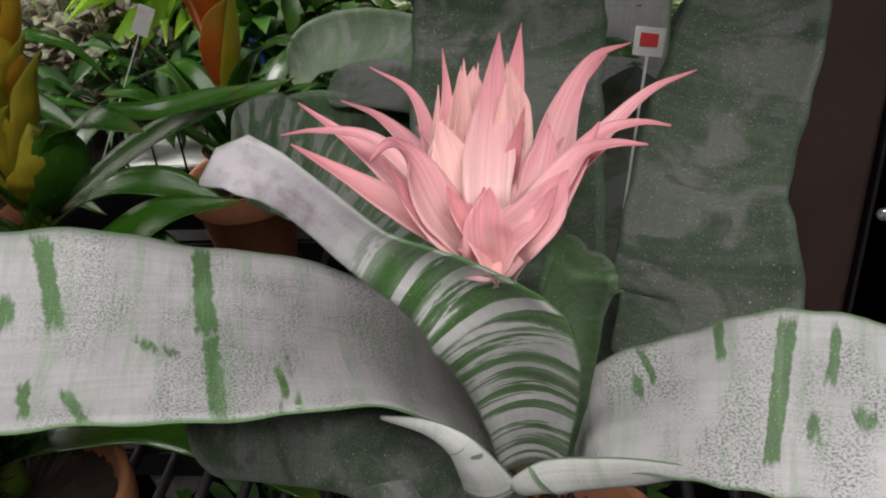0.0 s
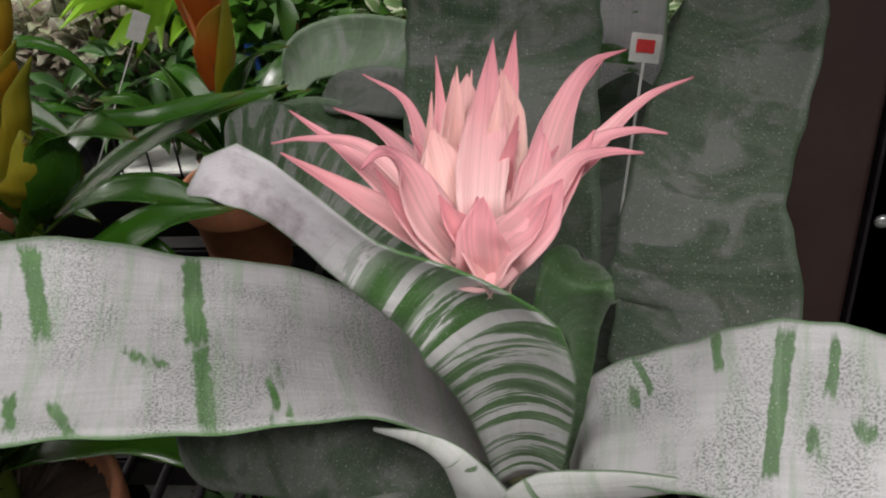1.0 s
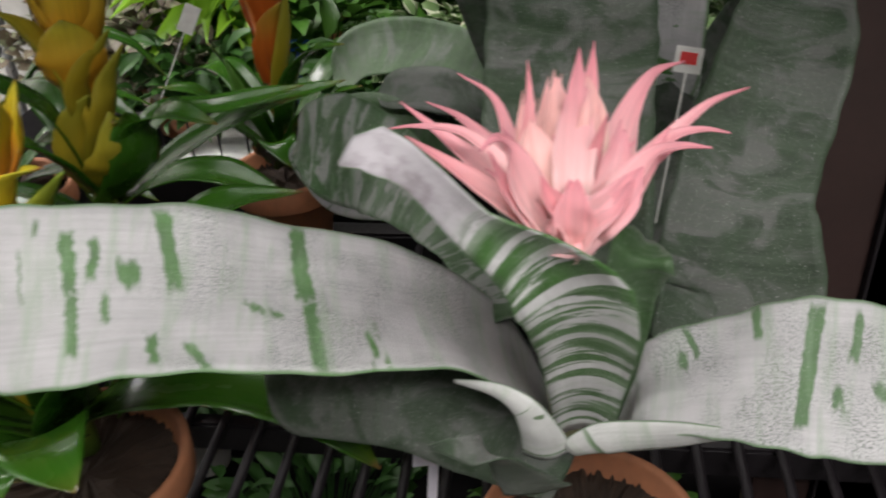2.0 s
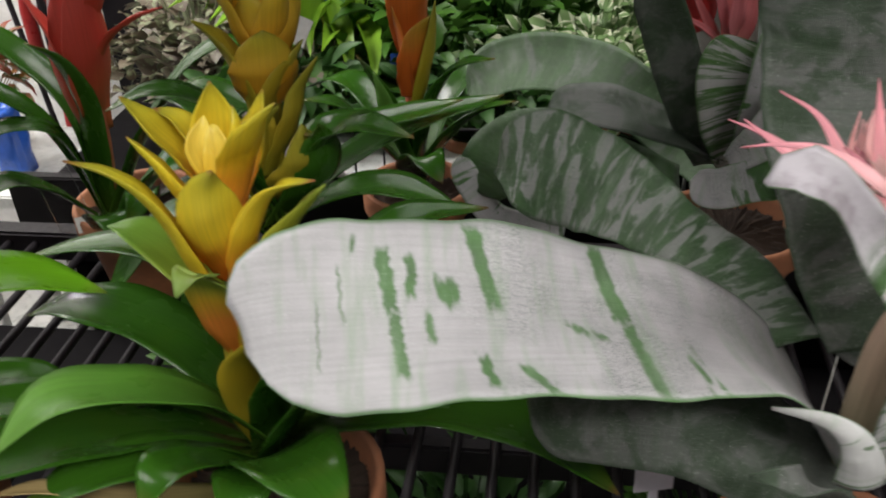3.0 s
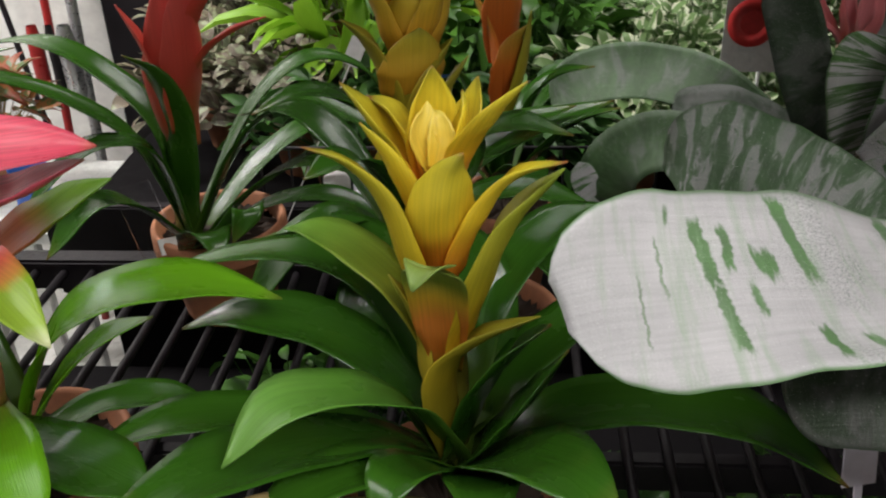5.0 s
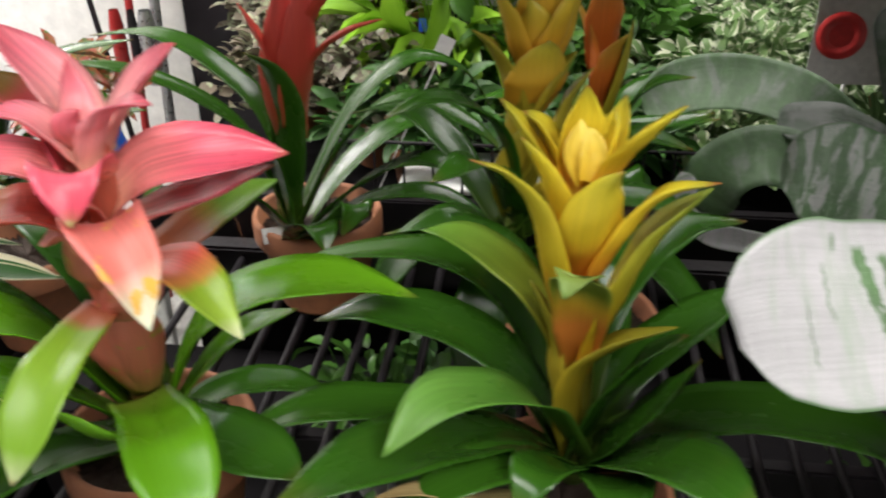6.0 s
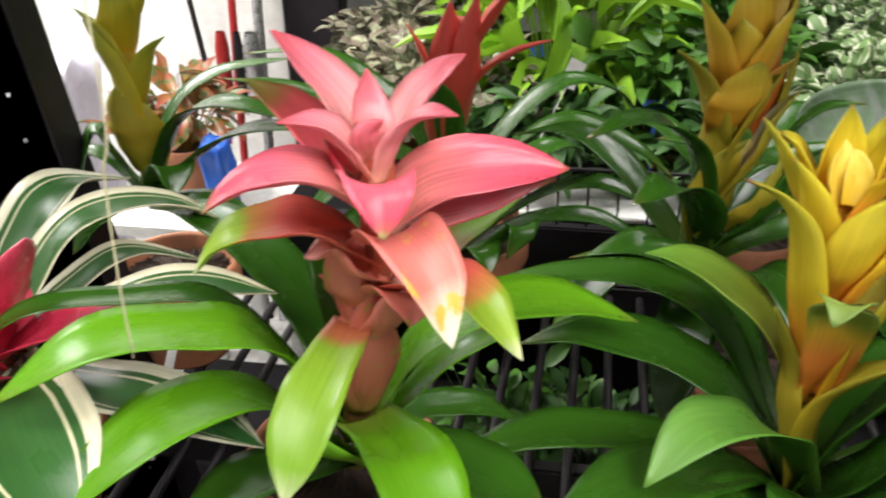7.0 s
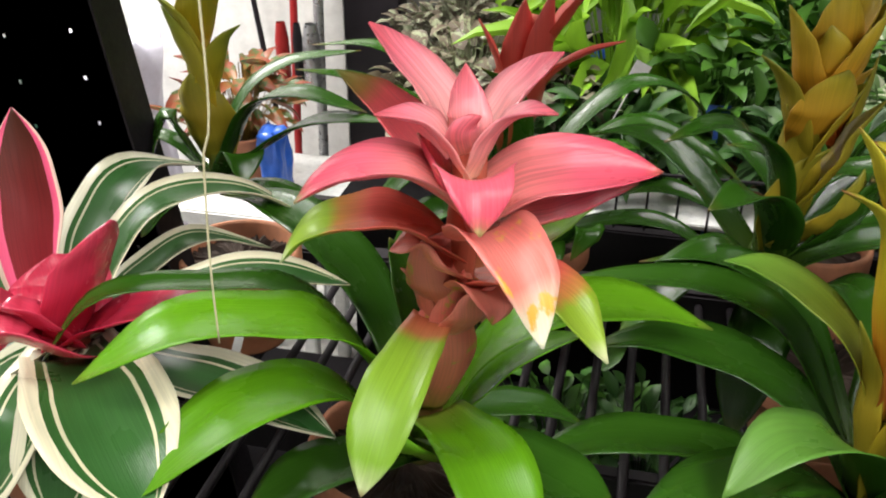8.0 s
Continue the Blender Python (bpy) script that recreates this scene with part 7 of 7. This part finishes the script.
blade(N_PLANT, "leaf", NEO_RED, [(0.0464, -0.071, 0.2745), (0.0113, -0.0322, 0.3058), (-0.0137, 0.0069, 0.351), (-0.0406, 0.046, 0.4032)], 0.062, cup=0.15, prof='strap', face=[(0.332, -0.989, -0.253), (0.332, -0.989, -0.253), (0.332, -0.989, -0.253), (0.332, -0.989, -0.253)])

# ---- foliage plants on the back bench ----
def bush(name, x, y, z, r, h, n, size, mat, seed, label, ratio=0.5, hang=0.3, potr=0.06, potmat=None):
    """A pot with a crown of many small pointed leaves on thin stalks, uneven and with gaps."""
    ob = thing(name, (x, y, z), label, "potted plant", "foliage plants")
    pot(ob, potr, 0.1, 0, 0, potmat)
    rng = np.random.RandomState(seed)
    verts, faces, g, m = [], [], [], []
    for k in range(n):
        az, el = rng.uniform(0, 2 * math.pi), math.asin(rng.uniform(-hang, 1))
        lump = 1 + 0.25 * math.sin(3 * az + seed) + 0.2 * math.sin(5 * el + 2 * az)
        rad = rng.uniform(0.45, 1.0) ** 0.6 * lump
        p = np.array((r * rad * math.cos(az) * math.cos(el), r * rad * math.sin(az) * math.cos(el), 0.1 + h * 0.35 + h * 0.65 * rad * math.sin(el)))
        d = unit(np.array((math.cos(az), math.sin(az), rng.uniform(-0.7, 0.9))) + rng.uniform(-0.5, 0.5, 3))
        up = unit(np.array((0, 0, 1.0)) + rng.uniform(-0.6, 0.6, 3))
        s = unit(np.cross(d, up))
        nn = np.cross(s, d)
        l = size * rng.uniform(0.6, 1.25)
        w = l * ratio * 0.5
        b = len(verts)
        for f, ww, lift in ((0, 0.05, 0), (0.2, 0.75, 0.02), (0.5, 1, 0.05), (0.78, 0.6, 0.02), (1, 0.03, -0.08)):
            for sx in (-1, 0, 1):
                verts.append(p + d * l * f + s * w * ww * sx + nn * l * (lift + 0.1 * abs(sx) * ww))
                g.append((0.5 + sx * 0.5 * max(ww, 0.1), f))
                m.append((sx * w * ww + k * 0.37 % 3, f * l))
        for i in range(4):
            for j in range(2):
                q = b + i * 3 + j
                faces.append((q, q + 1, q + 4, q + 3))
        # stalk from the crown's heart
        b = len(verts)
        root = np.array((p[0] * 0.15, p[1] * 0.15, 0.085))
        for e in (root, p):
            for o in ((0.0012, 0, 0), (-0.0006, 0.001, 0), (-0.0006, -0.001, 0)):
                verts.append(e + np.array(o))
                g.append((0.5, 0.0))
                m.append((0.0, 0.0))
        faces += [(b, b + 1, b + 4, b + 3), (b + 1, b + 2, b + 5, b + 4), (b + 2, b, b + 3, b + 5)]
    crown = link_mesh("crown", verts, faces, mat, ob, "", {"grad": g, "metric": m})
    tagged(crown, kind="stuff")
    return ob


BB = 0.62
for i, (x, y) in enumerate([(-0.42, 1.62), (-0.27, 1.78), (-0.24, 2.08), (-0.34, 2.4)]):
    bush("leafy_plant", x, y, BB, 0.15, 0.2, 170, 0.075, POTHOS, 11 + i, "bushy plant with glossy mid-green pointed leaves", 0.5)
for i, (x, y) in enumerate([(-0.6, 1.78), (-0.5, 2.15), (-0.78, 2.35)]):
    bush("lime_plant", x, y, BB, 0.15, 0.34, 70, 0.19, LIME, 31 + i, "upright plant with long lime-green leaves", 0.2, 0.0)
for i, (x, y) in enumerate([(0.0, 1.72), (0.06, 2.0), (0.28, 2.0), (0.2, 1.55), (-0.1, 1.56), (0.5, 2.1), (-0.02, 2.45), (0.35, 2.4)]):
    bush("variegated_ivy", x, y, BB, 0.17, 0.17, 420, 0.036, IVY, 51 + i, "mound of small pale cream-edged ivy leaves", 0.85)
for i, (x, y) in enumerate([(-0.9, 1.75), (-0.98, 2.08), (-0.72, 1.62), (-0.88, 2.4)]):
    bush("mauve_foliage_plant", x, y, BB, 0.15, 0.15, 330, 0.042, MAUVE, 71 + i, "low mound of dusky brown and grey-green leaves", 0.75)
for i, (x, y) in enumerate([(-0.62, 1.5), (-0.3, 1.48)]):
    bush("dark_foliage_plant", x, y, BB, 0.13, 0.13, 190, 0.06, FERN, 91 + i, "small plant with dark green leaves", 0.4)
for i, (x, y) in enumerate([(-0.55, 0.62), (-0.25, 0.75), (-0.62, 0.99), (-0.5, 0.98), (0.05, 0.8), (-0.1, 0.5)]):
    bush("shelf_foliage_plant", x, y, 0.37, 0.11, 0.13, 110, 0.05, FERN if i % 2 else POTHOS, 111 + i, "small green plant on the lower shelf", 0.45, 0.3, 0.05, CARD_WHITE if i in (2, 3) else None)

# stool that carries the croton
stool = thing("plant_stand", (-1.33, 1.7, 0), "low white plant stand", "stand")
slab("top", -0.2, -0.18, 0.5, 0.2, 0.16, 0.53, CARD_WHITE, stool, 0.004)
for sx in (-0.12, 0.09):
    for sy in (-0.12, 0.09):
        slab("leg", sx, sy, 0, sx + 0.03, sy + 0.03, 0.5, CARD_WHITE, stool, 0.003)
bush("croton_plant", -1.4, 1.72, 0.53, 0.1, 0.16, 90, 0.08, CROTON, 3, "croton with red, yellow and dark narrow leaves", 0.35)

# ---- uprights ----
def perforated_post(name, x, y, z1, width, depth, columns, mat, label, lean=0.0):
    """A folded steel upright with a row of slots punched through its face."""
    ob = thing(name, (x, y, 0), label, "post")
    ob.rotation_euler = (0, lean, 0)
    bm = bmesh.new()
    xs = [0.0]
    for c in columns:
        xs += [c - 0.0016, c + 0.0016]
    xs.append(width)
    zs = [0.0]
    z = 0.06
    while z < z1 - 0.05:
        zs += [z - 0.0022, z + 0.0022]
        z += 0.05
    zs.append(z1)
    grid = [[bm.verts.new((a, 0, b)) for b in zs] for a in xs]
    for i in range(len(xs) - 1):
        for j in range(len(zs) - 1):
            if i % 2 == 1 and j % 2 == 1:
                continue
            bm.faces.new((grid[i][j], grid[i + 1][j], grid[i + 1][j + 1], grid[i][j + 1]))
    made = bmesh.ops.solidify(bm, geom=bm.faces[:], thickness=0.0025)
    part("slotted_face", bm, mat, ob)
    for sx in (-0.003, width):
        bm = bmesh.new()
        box(bm, sx, 0, 0, sx + 0.003, depth, z1)
        part("flange", bm, mat, ob)
    return ob


perforated_post("rack_post", -1.124, 0.8, 2.9, 0.17, 0.05, (0.06, 0.14), BLACK_METAL, "black slotted steel rack upright", -0.133)
perforated_post("rack_post", 0.303, 0.75, 2.9, 0.20, 0.05, (0.15,), BLACK_METAL, "black slotted steel rack upright beside a brown post")
brown = thing("brown_post", (0.235, 0.757, 0), "brown painted steel post", "post")
slab("face", 0, 0, 0, 0.064, 0.03, 2.9, BROWN_METAL, brown, 0.004)
slab("partition", -1.295, 2.13, 0, -1.15, 2.2, 2.6, BLACK_METAL, None, 0.004, "black upright at the white board's edge", "post")
slab("white_board", -3.2, 2.15, 0, -1.3, 2.18, 2.6, WHITE_WALL, None, 0.004, "large plain white board standing on the floor", "board")

# poles leaning on the board
for name, x0, x1, r, mat, label in (("broom_pole", -1.62, -1.37, 0.007, BLACK_METAL, "thin black broom handle"), ("broom_pole", -1.40, -1.41, 0.010, RED_PAINT, "red lacquered broom handle"), ("broom_pole", -1.345, -1.335, 0.013, CHROME, "grey metal pole")):
    pole = thing(name, (x1, 2.0, 0), label + " leaning on the white board", "pole", "poles")
    tube("handle", [(0, 0, 0), ((x0 - x1) * 0.5, 0.07, 0.75), (x0 - x1, 0.135, 1.5)], r, mat, pole, n=8)
    lathe("grip", [(r * 1.1, 0.62), (r * 1.7, 0.64), (r * 1.7, 0.76), (r * 1.1, 0.8)], mat, pole, sides=14)

# bag, box and bent tube beside the rack post
def crumpled(name, place, size, mat, label, category, seed):
    bm = bmesh.new()
    bmesh.ops.create_cube(bm, size=1)
    bmesh.ops.subdivide_edges(bm, edges=bm.edges[:], cuts=7, use_grid_fill=True)
    for v in bm.verts:
        q = v.co.copy()
        v.co = Vector((q.x * size[0], q.y * size[1], (q.z + 0.5) * size[2]))
        v.co += noise.noise_vector(q * 3 + Vector((seed, 0, 0))) * min(size) * 0.22 * (0.3 + q.z + 0.5)
        v.co.z = max(v.co.z, 0)
    ob = part(name, bm, mat, None, "", True)
    ob.location = place
    return tagged(ob, label, category)


crumpled("blue_bag", (-1.286, 1.62, 0.53), (0.05, 0.06, 0.154), CARD_BLUE, "blue plastic bag lying on a white stand", "bag", 1)
crumpled("lilac_bag", (-1.82, 1.85, 0), (0.22, 0.2, 0.76), LILAC, "pale lilac plastic bag standing on the floor", "bag", 2)
crumpled("green_sack", (-1.95, 1.7, 0), (0.24, 0.2, 0.72), DARK_GREEN, "dark green sack standing on the floor", "sack", 5)
cart = thing("cart", (-1.95, 1.62, 0), "grey metal cart with a bent tube handle", "cart")
tube("handle", [(-0.25, 0, 0.0), (-0.24, 0, 0.5), (-0.15, 0, 0.8), (0.12, 0, 0.86), (0.3, 0.02, 0.9)], 0.022, CHROME, cart)
slab("base", -0.3, -0.1, 0.0, 0.2, 0.3, 0.05, CHROME, cart, 0.01)

# Out of view: guessed from the uprights and root, sized for its shade.
shelf_top = thing("unseen_upper_shelf", (0, 0, 0), "unseen black steel shelf on the slotted uprights, sized to shade the back plants", "shelf")
slab("board", -1.3, 0.22, 1.75, 0.6, 1.25, 1.78, BOARD, shelf_top, 0.004)
slab("front_lip", -1.3, 0.19, 1.73, 0.6, 0.218, 1.79, BLACK_METAL, shelf_top, 0.004)
for sx in (0.31, 0.46):
    bolt = lathe("bolt", [(0.0, 0.0), (0.006, 0.0), (0.006, 0.002), (0.004, 0.004), (0.0, 0.004)], CHROME, shelf_top, sides=12)
    bolt.location, bolt.rotation_euler = (sx, 0.747, 0.96), (radians(90), 0, 0)

# ---- tags, labels and the hanging root ----
def card(name, place, size, turn, mat, label, stake=0.0, mark=None, thin=0.004):
    ob = thing(name, place, label, "plant tag")
    ob.rotation_euler = [radians(a) for a in turn]
    slab("card", -size[0] / 2, -0.0006, 0, size[0] / 2, 0.0006, size[1], mat, ob, 0.0003)
    if stake:
        slab("stake", -thin, -0.0007, -stake, thin, 0.0007, 0.0, mat, ob, 0.0003)
    if mark:
        slab("print", -size[0] * 0.3, -0.0022, size[1] * 0.35, size[0] * 0.3, -0.0012, size[1] * 0.8, mark, ob)
    return ob


card("plant_tag", (-0.735, 0.93, BENCH + 0.11), (0.045, 0.085), (-12, -16, 10), CLEAR, "clear plastic plant tag standing in a clay pot", 0.02, None)
card("plant_tag", (-0.715, 0.924, BENCH + 0.112), (0.032, 0.02), (-12, -8, 10), CARD_WHITE, "small white printed label low on a clear tag", 0.01, None)
card("plant_tag", (-0.574, 1.385, 0.905), (0.026, 0.045), (-20, 25, 0), CARD_WHITE, "white plastic plant tag among dark leaves", 0.285, thin=0.001)
card("plant_tag", (0.116, 0.72, 1.112), (0.021, 0.02), (-15, 5, -10), CARD_WHITE, "white plant tag with a red print", 0.382, CARD_RED, 0.001)
card("plant_tag", (-0.88, 0.6, BENCH + 0.2), (0.035, 0.03), (-35, 20, 20), CARD_WHITE, "white plastic plant tag between striped leaves", 0.1)
card("plant_tag", (-0.07, 0.53, BENCH + 0.15), (0.034, 0.05), (-20, 12, 25), LILAC, "pale lilac plastic plant tag beside the silver plant", 0.15)
card("plant_tag", (-0.426, 1.5, 0.829), (0.04, 0.02), (-20, 0, 0), CARD_BLUE, "small blue plant tag", 0.209)
card("plant_tag", (-0.66, 1.95, BB + 0.16), (0.05, 0.03), (-20, 0, 0), CARD_BLUE, "small blue plant tag", 0.16)
sign = thing("sale_sign", (0.03, 1.37, BB + 0.075), "white sale card with a red ring on a stake", "sign")
tube("stake", [(0.02, 0.004, -0.075), (0.02, 0.004, 0.1), (0.02, 0.004, 0.26)], 0.003, CARD_WHITE, sign, n=4)
slab("card", -0.04, -0.001, 0.2, 0.1, 0.001, 0.34, CARD_WHITE, sign, 0.0004)
ring = lathe("ring", [(0.018, 0.0), (0.036, 0.0), (0.036, 0.0012), (0.018, 0.0012), (0.018, 0.0)], CARD_RED, sign, "red printed ring")
ring.location, ring.rotation_euler = (0.0, -0.0012, 0.275), (radians(90), 0, 0)

root = thing("hanging_root", (-0.768, 0.36, 0), "thin pale dry root hanging from above", "root")
tube("strand", [(0.0176, 0.0, 1.75), (0.0136, 0, 1.2744), (0.0054, 0, 1.1975), (0.0011, 0, 1.1365), (0, 0, 1.0876)], 0.0009, ROOT, root, sides=6, n=60, taper=0.7)
